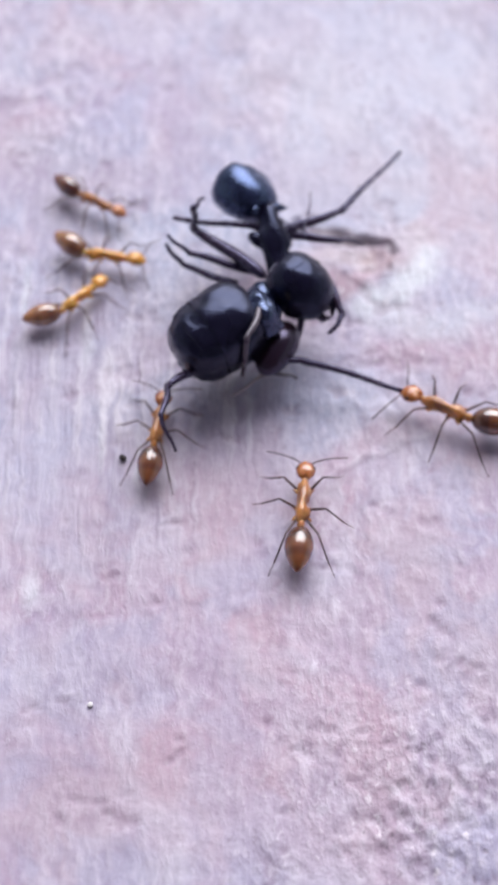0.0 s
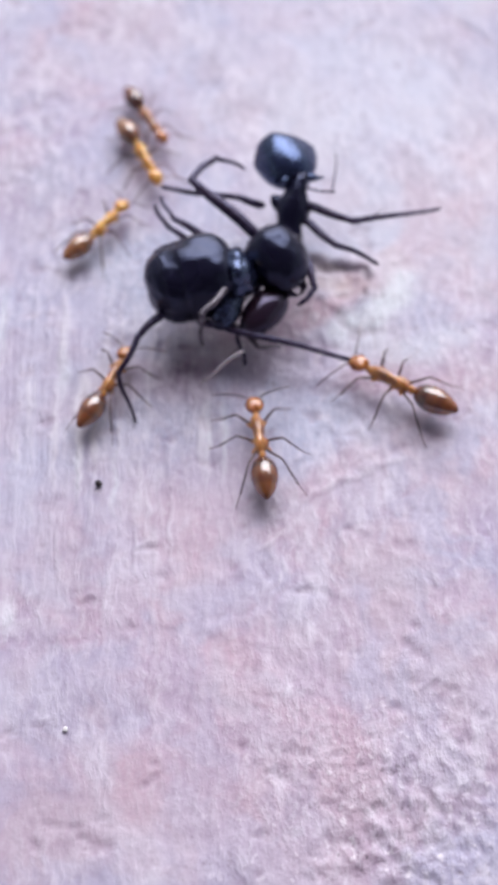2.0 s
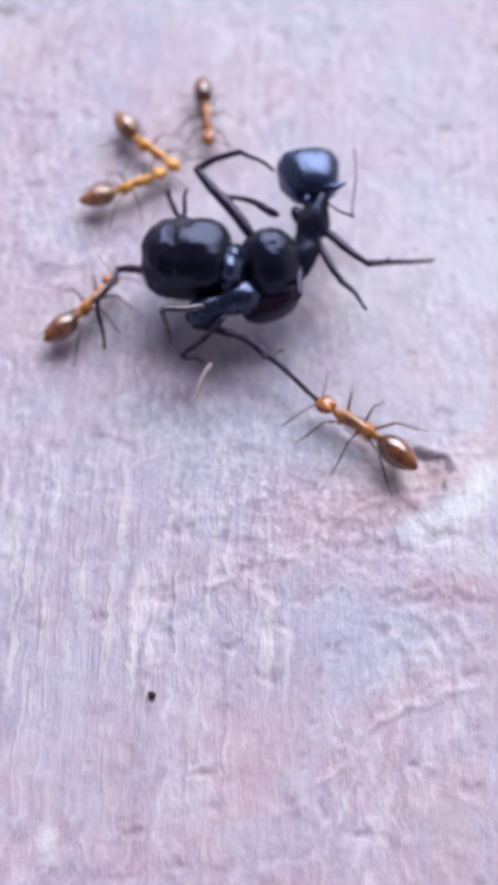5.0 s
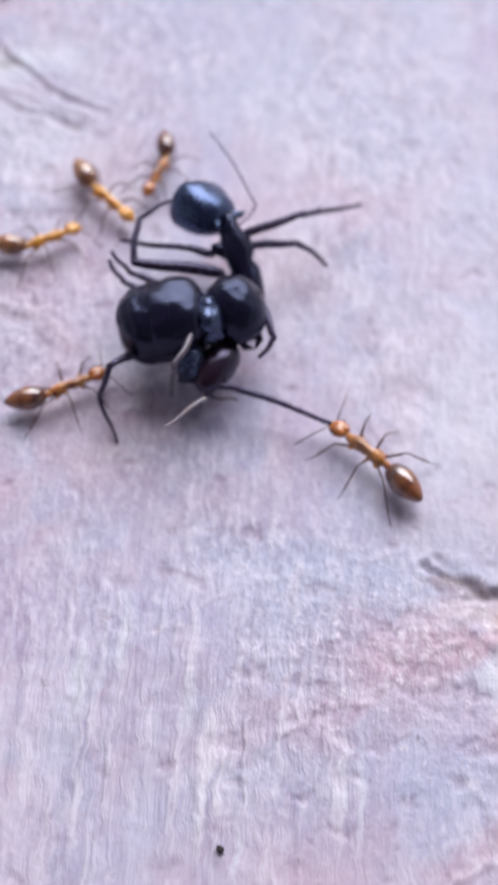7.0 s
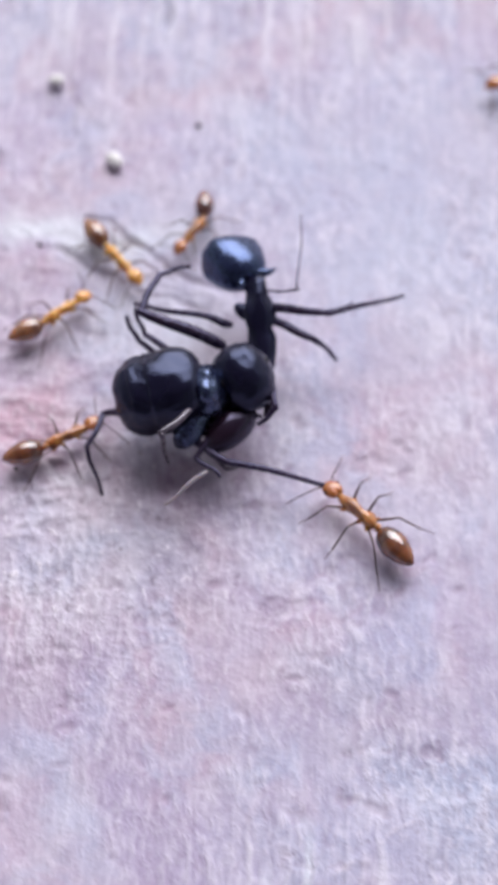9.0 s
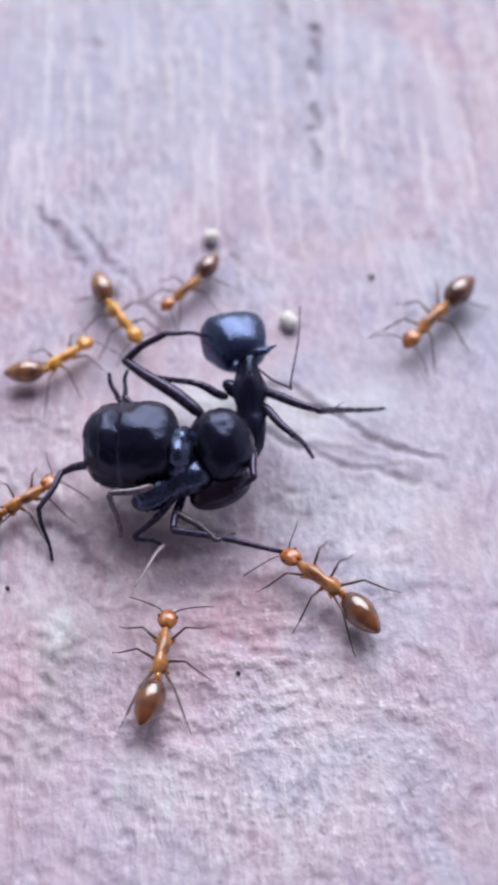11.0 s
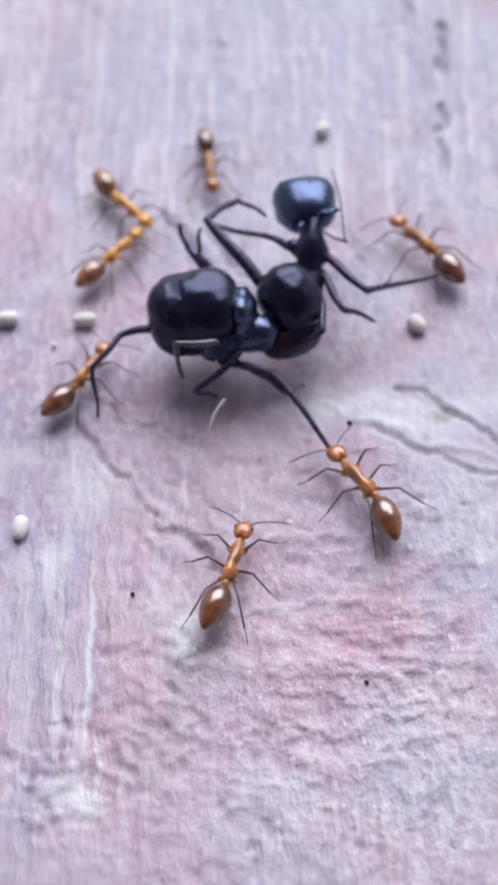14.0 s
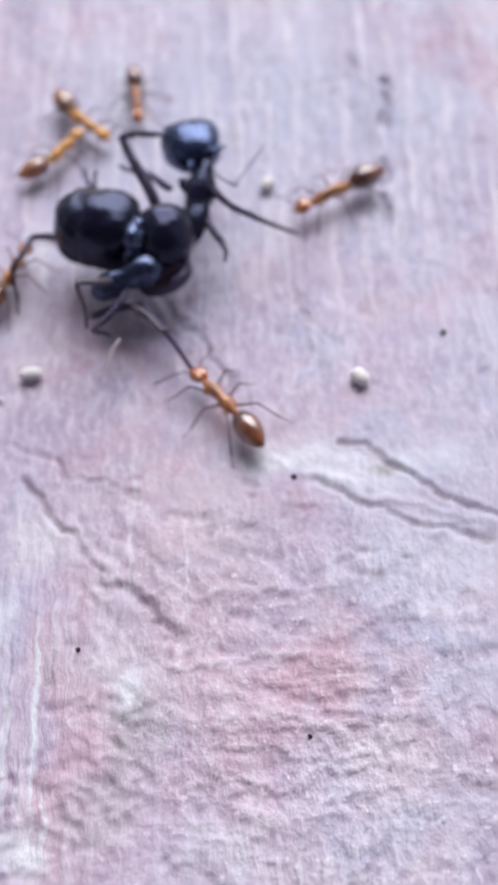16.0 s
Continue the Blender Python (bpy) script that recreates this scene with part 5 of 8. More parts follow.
    move(black["rootB"], [
        (0, 13.188, -2.476, 0.8, 0, 0, 32.7), (0.5, 13.761, -1.56, 0.8, 0, 0, 32.5), (1, 14.129, 0.232, 0.8, 0, 0, 22.7),
        (1.5, 14.01, 0.29, 0.8, 0, 0, 21.5), (2, 13.154, 1.236, 0.8, 0, 0, 14.1), (2.5, 13.225, 2.991, 0.8, 0, 0, 17.3),
        (3, 12.413, 4.979, 0.8, 0, 0, 9.7), (3.2, 11.994, 5.293, 0.8, 0, 0, 8), (5.3, 9.474, 11.044, 0.8, 0, 0, -2),
        (5.5, 9.371, 11.068, 0.8, 0, 0, 5), (6, 8.308, 11.257, 0.8, 0, 0, 7.3), (6.5, 6.97, 12.51, 0.8, 0, 0, 12.5),
        (7, 5.958, 13.073, 0.8, 0, 0, 13.4), (7.5, 4.747, 14.615, 0.8, 0, 0, 12.8), (8, 4.578, 15.838, 0.8, 0, 0, 20.4),
        (8.2, 3.589, 16.067, 0.8, 0, 0, 21), (10.3, -6.506, 22.843, 0.8, 0, 0, -2.7), (10.5, -7.084, 23.302, 0.8, 0, 0, 1.7),
        (11, -9.268, 24.608, 0.8, 0, 0, -4.2), (11.5, -10.698, 26.063, 0.8, 0, 0, 0.5), (12, -10.773, 26.409, 0.8, 0, 0, 7.6),
        (12.5, -11.343, 27.039, 0.8, 0, 0, 15.7), (13, -12.458, 27.865, 0.8, 0, 0, 9.8), (13.5, -12.79, 29.364, 0.8, 0, 0, 7.2),
        (14, -11.561, 30.944, 0.8, 0, 0, 6.4), (14.5, -11.419, 31.621, 0.8, 0, 0, 4.6), (15, -11.607, 33.321, 0.8, 0, 0, 10.5),
        (15.5, -12.209, 34.624, 0.8, 0, 0, 3.1), (16, -13.266, 38.186, 0.8, 0, 0, -15.6)])
    move(black["rootA"], [
        (0, 15.206, 2.286, 0.8, 0, 0, 103.9), (0.5, 16.945, 3.464, 0.8, 0, 0, 92.4), (1, 17.067, 4.903, 0.8, 0, 0, 86.7),
        (1.5, 17.256, 4.716, 0.8, 0, 0, 87.2), (2, 17.235, 5.136, 0.8, 0, 0, 77.8), (2.5, 17.289, 6.932, 0.8, 0, 0, 68.8),
        (3, 16.68, 8.444, 0.8, 0, 0, 99.3), (3.2, 16.374, 8.335, 0.8, 0, 0, 81.8), (5.3, 14.436, 13.449, 0.8, 0, 0, 76.1),
        (5.5, 14.319, 13.452, 0.8, 0, 0, 74.5), (6, 12.576, 13.435, 0.8, 0, 0, 80.9), (6.5, 9.809, 16.323, 0.8, 0, 0, 88.6),
        (7, 8.22, 17.128, 0.8, 0, 0, 117.1), (7.5, 7.934, 18.375, 0.8, 0, 0, 88.1), (8, 7.394, 20.527, 0.8, 0, 0, 105.9),
        (8.2, 6.914, 21.045, 0.8, 0, 0, 100.1), (10.3, -2.617, 25.941, 0.8, 0, 0, 94.5), (10.5, -2.706, 26.204, 0.8, 0, 0, 86.3),
        (11, -4.986, 27.332, 0.8, 0, 0, 91.4), (11.5, -6.442, 28.942, 0.8, 0, 0, 87.7), (12, -6.201, 29.467, 0.8, 0, 0, 77.2),
        (12.5, -6.815, 30.644, 0.8, 0, 0, 84.3), (13, -7.954, 31.217, 0.8, 0, 0, 84.2), (13.5, -8.418, 32.423, 0.8, 0, 0, 88.1),
        (14, -7.062, 34.199, 0.8, 0, 0, 85.4), (14.5, -6.73, 34.494, 0.8, 0, 0, 75.5), (15, -7.175, 36.592, 0.8, 0, 0, 68.2),
        (15.5, -7.842, 37.358, 0.8, 0, 0, 74.6), (16, -9.024, 40.434, 0.8, 0, 0, 79.2)])
    move(black["gasterB"], [
        (0, 0, 0, 1.75, 0, -8.5, 0), (0.5, 0, 0, 1.75, 0, -8.5, 0), (1, 0, 0, 1.75, 0, -8.5, 0),
        (1.5, 0, 0, 1.75, 0, -8.5, 0), (2, 0, 0, 1.75, 0, -5.1, 0), (2.5, 0, 0, 1.75, 0, -3.4, 0),
        (3, 0, 0, 1.75, 0, -1.3, 0), (3.2, 0, 0, 1.75, 0, -0.9, 0), (5.3, 0, 0, 1.75, 0, 0, 0),
        (5.5, 0, 0, 1.75, 0, 0, 0), (6, 0, 0, 1.75, 0, -3.4, 0), (6.5, 0, 0, 1.75, 0, -7.7, 0),
        (7, 0, 0, 1.75, 0, -6.8, 0), (7.5, 0, 0, 1.75, 0, -6.4, 0), (8, 0, 0, 1.75, 0, -5.1, 0),
        (8.2, 0, 0, 1.75, 0, -5.1, 0), (10.3, 0, 0, 1.75, 0, -2.6, 0), (10.5, 0, 0, 1.75, 0, -1.3, 0),
        (11, 0, 0, 1.75, 0, -0.9, 0), (11.5, 0, 0, 1.75, 0, 0, 0), (12, 0, 0, 1.75, 0, 0, 0),
        (12.5, 0, 0, 1.75, 0, 0, 0), (13, 0, 0, 1.75, 0, 0, 0), (13.5, 0, 0, 1.75, 0, 0, 0),
        (14, 0, 0, 1.75, 0, 0, 0), (14.5, 0, 0, 1.75, 0, 0, 0), (15, 0, 0, 1.75, 0, 0, 0),
        (15.5, 0, 0, 1.75, 0, 0, 0), (16, 0, 0, 1.75, 0, 0, 0)])
    move(black["headB"], [
        (0, 3.686, 0, 1.9, 0, 19.3, -68.8), (0.5, 4.419, 0, 1.9, 0, 19.3, -68.8), (1, 3.566, 0, 1.9, 0, 19.3, -68.8),
        (1.5, 3.727, 0, 1.9, 0, 19.3, -68.8), (2, 3.404, 0, 1.9, 0, 19.3, -68.8), (2.5, 3.481, 0, 1.9, 0, 19.3, -68.8),
        (3, 3.315, 0, 1.9, 0, 19.3, -68.8), (3.2, 3.08, 0, 1.9, 0, 19.3, -68.8), (5.3, 3.177, 0, 1.9, 0, 19.3, -68.8),
        (5.5, 3.16, 0, 1.9, 0, 19.3, -68.8), (6, 3.151, 0, 1.9, 0, 19.3, -68.8), (6.5, 3.069, 0, 1.9, 0, 19.3, -68.8),
        (7, 2.752, 0, 1.9, 0, 19.3, -68.8), (7.5, 3.101, 0, 1.9, 0, 19.3, -68.8), (8, 2.971, 0, 1.9, 0, 19.3, -68.8),
        (8.2, 3.318, 0, 1.9, 0, 19.3, -68.8), (10.3, 2.907, 0, 1.9, 0, 19.3, -68.8), (10.5, 3.008, 0, 1.9, 0, 19.3, -68.8),
        (11, 3.186, 0, 1.9, 0, 19.3, -68.8), (11.5, 2.878, 0, 1.9, 0, 19.3, -68.8), (12, 3.225, 0, 1.9, 0, 19.3, -68.8),
        (12.5, 3.417, 0, 1.9, 0, 19.3, -68.8), (13, 3.184, 0, 1.9, 0, 19.3, -68.8), (13.5, 3.275, 0, 1.9, 0, 19.3, -68.8),
        (14, 3.617, 0, 1.9, 0, 19.3, -68.8), (14.5, 3.491, 0, 1.9, 0, 19.3, -68.8), (15, 3.259, 0, 1.9, 0, 19.3, -68.8),
        (15.5, 3.031, 0, 1.9, 0, 19.3, -68.8), (16, 2.761, 0, 1.9, 0, 19.3, -68.8)])
    move(black["headA"], [
        (0, 1.574, 0.51, 2.1, 45, 15.6, 17.9), (0.5, 2.034, 0.033, 2.1, 45, 15.6, 0.9), (1, 1.238, 0.227, 2.1, 45, 15.6, 10.4),
        (1.5, 1.331, 0.011, 2.1, 45, 15.6, 0.5), (2, 1.393, 0.616, 2.1, 27, 15.6, 23.9), (2.5, 1.491, 0.884, 2.1, 18, 15.6, 30.7),
        (3, 2.07, 0.101, 2.1, 6.8, 15.6, 2.8), (3.2, 1.681, 0.733, 2.1, 4.5, 15.6, 23.6), (5.3, 1.243, 0.591, 2.1, 0, 15.6, 25.4),
        (5.5, 1.315, 0.609, 2.1, 0, 15.6, 24.9), (6, 1.741, 0.257, 2.1, 18, 15.6, 8.4), (6.5, 1.339, 0.464, 2.1, 40.5, 15.6, 19.1),
        (7, 1.414, 0.506, 2.1, 36, 15.6, 19.7), (7.5, 1.607, 0.674, 2.1, 33.8, 15.6, 22.8), (8, 1.512, 0.262, 2.1, 27, 15.6, 9.8),
        (8.2, 1.593, 0.705, 2.1, 27, 15.6, 23.9), (10.3, 1.646, 0.57, 2.1, 13.5, 15.6, 19.1), (10.5, 1.412, 0.466, 2.1, 6.8, 15.6, 18.3),
        (11, 1.429, 0.321, 2.1, 4.5, 15.6, 12.7), (11.5, 1.479, 0.49, 2.1, 0, 15.6, 18.4), (12, 1.373, 0.467, 2.1, 0, 15.6, 18.8),
        (12.5, 1.427, 0.742, 2.1, 0, 15.6, 27.5), (13, 1.437, 0.61, 2.1, 0, 15.6, 23), (13.5, 1.672, 0.395, 2.1, 0, 15.6, 13.3),
        (14, 1.459, 0.293, 2.1, 0, 15.6, 11.4), (14.5, 1.673, 0.716, 2.1, 0, 15.6, 23.2), (15, 1.5, 0.84, 2.1, 0, 15.6, 29.3),
        (15.5, 1.486, 0.492, 2.1, 0, 15.6, 18.3), (16, 1.554, 0.686, 2.1, 0, 15.6, 23.8)])
    move(black["thoraxA"], [
        (0, 0, 0, 2.1, 0, -18.6, 0), (0.5, 0, 0, 2.1, 0, -31.4, 0), (1, 0, 0, 2.1, 0, -22.2, 0),
        (1.5, 0, 0, 2.1, 0, -25.9, 0), (2, 0, 0, 2.1, 0, -28.1, 0), (2.5, 0, 0, 2.1, 0, -33.3, 0),
        (3, 0, 0, 2.1, 0, -24.6, 0), (3.2, 0, 0, 2.1, 0, -18.9, 0), (5.3, 0, 0, 2.1, 0, -15, 0),
        (5.5, 0, 0, 2.1, 0, -19.6, 0), (6, 0, 0, 2.1, 0, -32.6, 0), (6.5, 0, 0, 2.1, 0, -29.4, 0),
        (7, 0, 0, 2.1, 0, -27.4, 0), (7.5, 0, 0, 2.1, 0, -32.2, 0), (8, 0, 0, 2.1, 0, -28.2, 0),
        (8.2, 0, 0, 2.1, 0, -28.6, 0), (10.3, 0, 0, 2.1, 0, -21.2, 0), (10.5, 0, 0, 2.1, 0, -23.3, 0),
        (11, 0, 0, 2.1, 0, -21.7, 0), (11.5, 0, 0, 2.1, 0, -20.1, 0), (12, 0, 0, 2.1, 0, -19.6, 0),
        (12.5, 0, 0, 2.1, 0, -19.5, 0), (13, 0, 0, 2.1, 0, -21, 0), (13.5, 0, 0, 2.1, 0, -22.3, 0),
        (14, 0, 0, 2.1, 0, -21.9, 0), (14.5, 0, 0, 2.1, 0, -21.3, 0), (15, 0, 0, 2.1, 0, -24.2, 0),
        (15.5, 0, 0, 2.1, 0, -22.2, 0), (16, 0, 0, 2.1, 0, -15.6, 0)])
    move(black["mesoB"], [
        (0, 1.917, -0.016, 1.35, 0, -5.1, 49), (0.5, 2.627, -0.021, 1.35, 0, -4.9, 48.9), (1, 1.783, -0.327, 1.35, 0, -4.9, 58.8),
        (1.5, 1.95, -0.361, 1.35, 0, -4.9, 59.9), (2, 1.532, -0.769, 1.35, 0, -6.6, 50.7), (2.5, 1.464, -0.76, 1.35, 0, -7.5, 34.3),
        (3, 1.356, -1.16, 1.35, 0, -8.4, 21.2), (3.2, 1.249, -1.269, 1.35, 0, -8.8, 20), (5.3, 1.641, -1.641, 1.35, 0, -8.6, 23.4),
        (5.5, 1.434, -1.44, 1.35, 0, -8.6, 16.3), (6, 1.47, -1.18, 1.35, 0, -8, 48.1), (6.5, 1.43, -0.814, 1.35, 0, -5.5, 70.7),
        (7, 1.111, -0.841, 1.35, 0, -6, 67.1), (7.5, 1.415, -0.896, 1.35, 0, -6.2, 64.9), (8, 1.175, -0.727, 1.35, 0, -7, 50.6),
        (8.2, 1.448, -0.687, 1.35, 0, -6.9, 48.5), (10.3, 1.381, -1.228, 1.35, 0, -9, 43.8), (10.5, 1.321, -1.155, 1.35, 0, -9.2, 25),
        (11, 1.559, -1.363, 1.35, 0, -8.8, 26), (11.5, 1.282, -1.284, 1.35, 0, -9.4, 14.4), (12, 1.317, -1.078, 1.35, 0, -8.6, 6.3),
        (12.5, 1.319, -0.798, 1.35, 0, -8.3, -2.3), (13, 1.264, -1.026, 1.35, 0, -8.7, 4.2), (13.5, 1.34, -1.14, 1.35, 0, -8.4, 6.6),
        (14, 1.622, -1.177, 1.35, 0, -8.1, 7), (14.5, 1.515, -1.261, 1.35, 0, -8, 8.9), (15, 1.266, -1.121, 1.35, 0, -8.5, 4.4),
        (15.5, 1.297, -1.401, 1.35, 0, -8.9, 13), (16, 1.793, -1.888, 1.35, 0, -10.1, 34.8)])
    move(black["gasterA"], [
        (0, -4.817, 1.008, 0.95, 0, -3.4, -41), (0.5, -4.818, 0.597, 0.95, 0, -3.3, -29.4), (1, -5.535, 0.282, 0.95, 0, -3.3, -23.6),
        (1.5, -5.298, 0.482, 0.95, 0, -3.3, -24.3), (2, -5.064, 0.279, 0.95, 0, -3.6, -28), (2.5, -4.65, -0.611, 0.95, 0, -3.7, -26.3),
        (3, -4.071, 1.799, 0.95, 0, -3.7, -65.7), (3.2, -4.123, 0.823, 0.95, 0, -3.9, -48.3), (5.3, -3.969, 0.712, 0.95, 0, -3.8, -45.1),
        (5.5, -3.604, 0.728, 0.95, 0, -3.9, -43.5), (6, -3.519, 0.829, 0.95, 0, -3.9, -34.7), (6.5, -5.268, 0.372, 0.95, 0, -3.5, -24.3),
        (7, -4.769, 2.61, 0.95, 0, -3.7, -54.8), (7.5, -5.079, 0.516, 0.95, 0, -3.7, -28.2), (8, -5.169, 1.925, 0.95, 0, -3.8, -50.2),
        (8.2, -5.441, 1.612, 0.95, 0, -3.7, -46), (10.3, -4.497, 1.652, 0.95, 0, -4.2, -58.6), (10.5, -4.142, 1.284, 0.95, 0, -4.1, -57.2),
        (11, -4.102, 1.301, 0.95, 0, -4, -64.7), (11.5, -3.99, 1.233, 0.95, 0, -4.3, -62.1), (12, -3.933, 0.507, 0.95, 0, -3.9, -53.3),
        (12.5, -3.909, 0.854, 0.95, 0, -3.8, -60.9), (13, -4.053, 0.969, 0.95, 0, -4, -59.7), (13.5, -3.827, 1.004, 0.95, 0, -3.8, -63.7),
        (14, -4.07, 0.578, 0.95, 0, -3.7, -61.6), (14.5, -3.948, 0.231, 0.95, 0, -3.7, -51.6), (15, -4.067, -0.296, 0.95, 0, -3.8, -42.1),
        (15.5, -4.018, 0.299, 0.95, 0, -4, -46.7), (16, -4.48, 0.79, 0.95, 0, -4.4, -46.5)])
    move(black["A20"], [
        (0, 0.031, -0.058, 1.8, 0, -17.4, 81.3), (0.5, 0.273, 0.488, 1.8, 0, -15.1, 91), (1, -0.363, 0.677, 1.8, 0, -13.6, 95.2),
        (1.5, -0.127, 0.822, 1.8, 0, -13.5, 94.4), (2, -0.56, 1.193, 1.8, 0, -16.3, 96.4), (2.5, -0.504, 0.832, 1.8, 0, -18, 101.9),
        (3, -0.102, 0.908, 1.8, 0, -18.1, 64.7), (3.2, -0.14, 1.164, 1.8, 0, -29, 89.5), (5.3, -0.567, 1.513, 1.8, 0, -21.2, 91.7),
        (5.5, -0.22, 1.625, 1.8, 0, -21.6, 93.5), (6, 0.432, 1.647, 1.8, 0, -23.2, 97.7), (6.5, -0.537, 0.983, 1.8, 0, -18.9, 99),
        (7, -0.439, 0.919, 1.8, 0, -23.8, 71.7), (7.5, -0.511, 1.113, 1.8, 0, -20, 96.6), (8, -0.82, 1.04, 1.8, 0, -25.9, 79.2),
        (8.2, -1.036, 1.174, 1.8, 0, -20.4, 80.7), (10.3, -0.824, 1.04, 1.8, 0, -32.8, 81.7), (10.5, -0.631, 1.122, 1.8, 0, -32, 85.5),
        (11, -0.718, 0.864, 1.8, 0, -25.3, 76.2), (11.5, -0.691, 1.024, 1.8, 0, -37.7, 86.6), (12, -0.611, 0.891, 1.8, 0, -23, 87.4),
        (12.5, -0.491, 0.826, 1.8, 0, -18.1, 76.2), (13, -0.639, 0.981, 1.8, 0, -28.7, 83.6), (13.5, -0.303, 0.78, 1.8, 0, -18.2, 71.4),
        (14, -0.477, 0.485, 1.8, 0, -17.6, 74.7), (14.5, -0.338, 0.766, 1.8, 0, -17.4, 84.4), (15, -0.452, 0.761, 1.8, 0, -18.3, 90.2),
        (15.5, -0.252, 0.994, 1.8, 0, -7.7, 73.3), (16, -0.527, 1.27, 1.8, 0, -0.5, 58.9)])
    move(black["A21"], [
        (0, 0.215, 1.142, 2.181, 0, 13, 58.1), (0.5, 0.252, 1.716, 2.132, 0, 12.1, 69.5), (1, -0.476, 1.909, 2.098, 0, 11.4, 75.3),
        (1.5, -0.223, 2.056, 2.096, 0, 11.4, 74.8), (2, -0.696, 2.407, 2.156, 0, -5.9, 96.4), (2.5, -0.753, 2.016, 2.194, 0, 8.1, 91.3),
        (3, 0.415, 2.002, 2.195, 0, 16.9, 49.6), (3.2, -0.131, 2.277, 2.417, 0, 21.4, 61.7), (5.3, -0.603, 2.698, 2.26, 0, 37.6, 59.5),
        (5.5, -0.291, 2.805, 2.269, 0, 37.2, 61.5), (6, 0.275, 2.806, 2.301, 0, 16.5, 80.2), (6.5, -0.725, 2.171, 2.212, 0, 13.9, 78),
        (7, -0.073, 2.024, 2.313, 0, 16, 47), (7.5, -0.649, 2.301, 2.234, 0, 14.9, 77.2), (8, -0.605, 2.165, 2.355, 0, 6.3, 63.5),
        (8.2, -0.845, 2.351, 2.243, 0, -0.1, 74.3), (10.3, -0.67, 2.098, 2.489, 0, 22.9, 52.5), (10.5, -0.546, 2.197, 2.474, 0, 25.2, 56.8),
        (11, -0.443, 1.981, 2.344, 0, 24.4, 53.6), (11.5, -0.631, 2.029, 2.578, 0, 28.5, 50), (12, -0.557, 2.061, 2.297, 0, 25.1, 64.9),
        (12.5, -0.204, 2, 2.195, 0, 22.2, 60), (13, -0.514, 2.09, 2.411, 0, 23.9, 58.2), (13.5, 0.082, 1.925, 2.198, 0, 21.1, 55.7),
        (14, -0.156, 1.654, 2.185, 0, 18.4, 60), (14.5, -0.22, 1.974, 2.181, 0, 17.4, 70.6), (15, -0.456, 1.968, 2.2, 0, 20.4, 73.2),
        (15.5, 0.111, 2.202, 1.971, 0, 30.2, 54.4), (16, 0.13, 2.359, 1.811, 0, 30.9, 45.3)])
    move(black["F20"], [
        (0, 2.979, 1.92, 1.2, 0, -12.6, 137.4), (0.5, 3.73, 1.967, 1.2, 0, -12.4, 137.3), (1, 2.546, 1.861, 1.2, 0, -12.3, 146.9),
        (1.5, 2.668, 1.838, 1.2, 0, -12.3, 147.9), (2, 1.912, 1.307, 1.2, 0, -17.2, 140.8), (2.5, 1.953, 1.232, 1.2, 0, -12.5, 124.9),
        (3, 1.564, 0.774, 1.2, 0, -11.8, 121.1), (3.2, 1.4, 0.642, 1.2, 0, -11.9, 119.3), (5.3, 1.391, -0.01, 1.2, 0, -12.3, 133),
        (5.5, 1.38, 0.213, 1.2, 0, -12.3, 125.9), (6, 1.451, 0.665, 1.2, 0, -8.4, 138.2), (6.5, 1.558, 1.296, 1.2, 0, -12.8, 157.8),
        (7, 1.258, 1.225, 1.2, 0, -7.2, 148.5), (7.5, 1.539, 1.151, 1.2, 0, -13, 151), (8, 1.583, 1.237, 1.2, 0, -7.3, 132),
        (8.2, 1.858, 1.269, 1.2, 0, -13, 135.6), (10.3, 1.264, 0.499, 1.2, 0, -4.2, 134.1), (10.5, 1.338, 0.505, 1.2, 0, -9.8, 126.5),
        (11, 1.377, 0.249, 1.2, 0, -13.7, 134.9), (11.5, 1.228, 0.318, 1.2, 0, -13.5, 123.7), (12, 1.461, 0.54, 1.2, 0, -21.6, 123.1),
        (12.5, 1.686, 0.822, 1.2, 0, -12, 111.2), (13, 1.444, 0.626, 1.2, 0, -23.3, 120.3), (13.5, 1.448, 0.584, 1.2, 0, -11.8, 118.6),
        (14, 1.731, 0.583, 1.2, 0, -11.5, 119.7), (14.5, 1.567, 0.526, 1.2, 0, -11.4, 121.4), (15, 1.511, 0.712, 1.2, 0, -11.4, 113.1),
        (15.5, 1.298, 0.477, 1.2, 0, -11.4, 118.6), (16, 1.159, -0.039, 1.2, 0, -29, 139.1)])
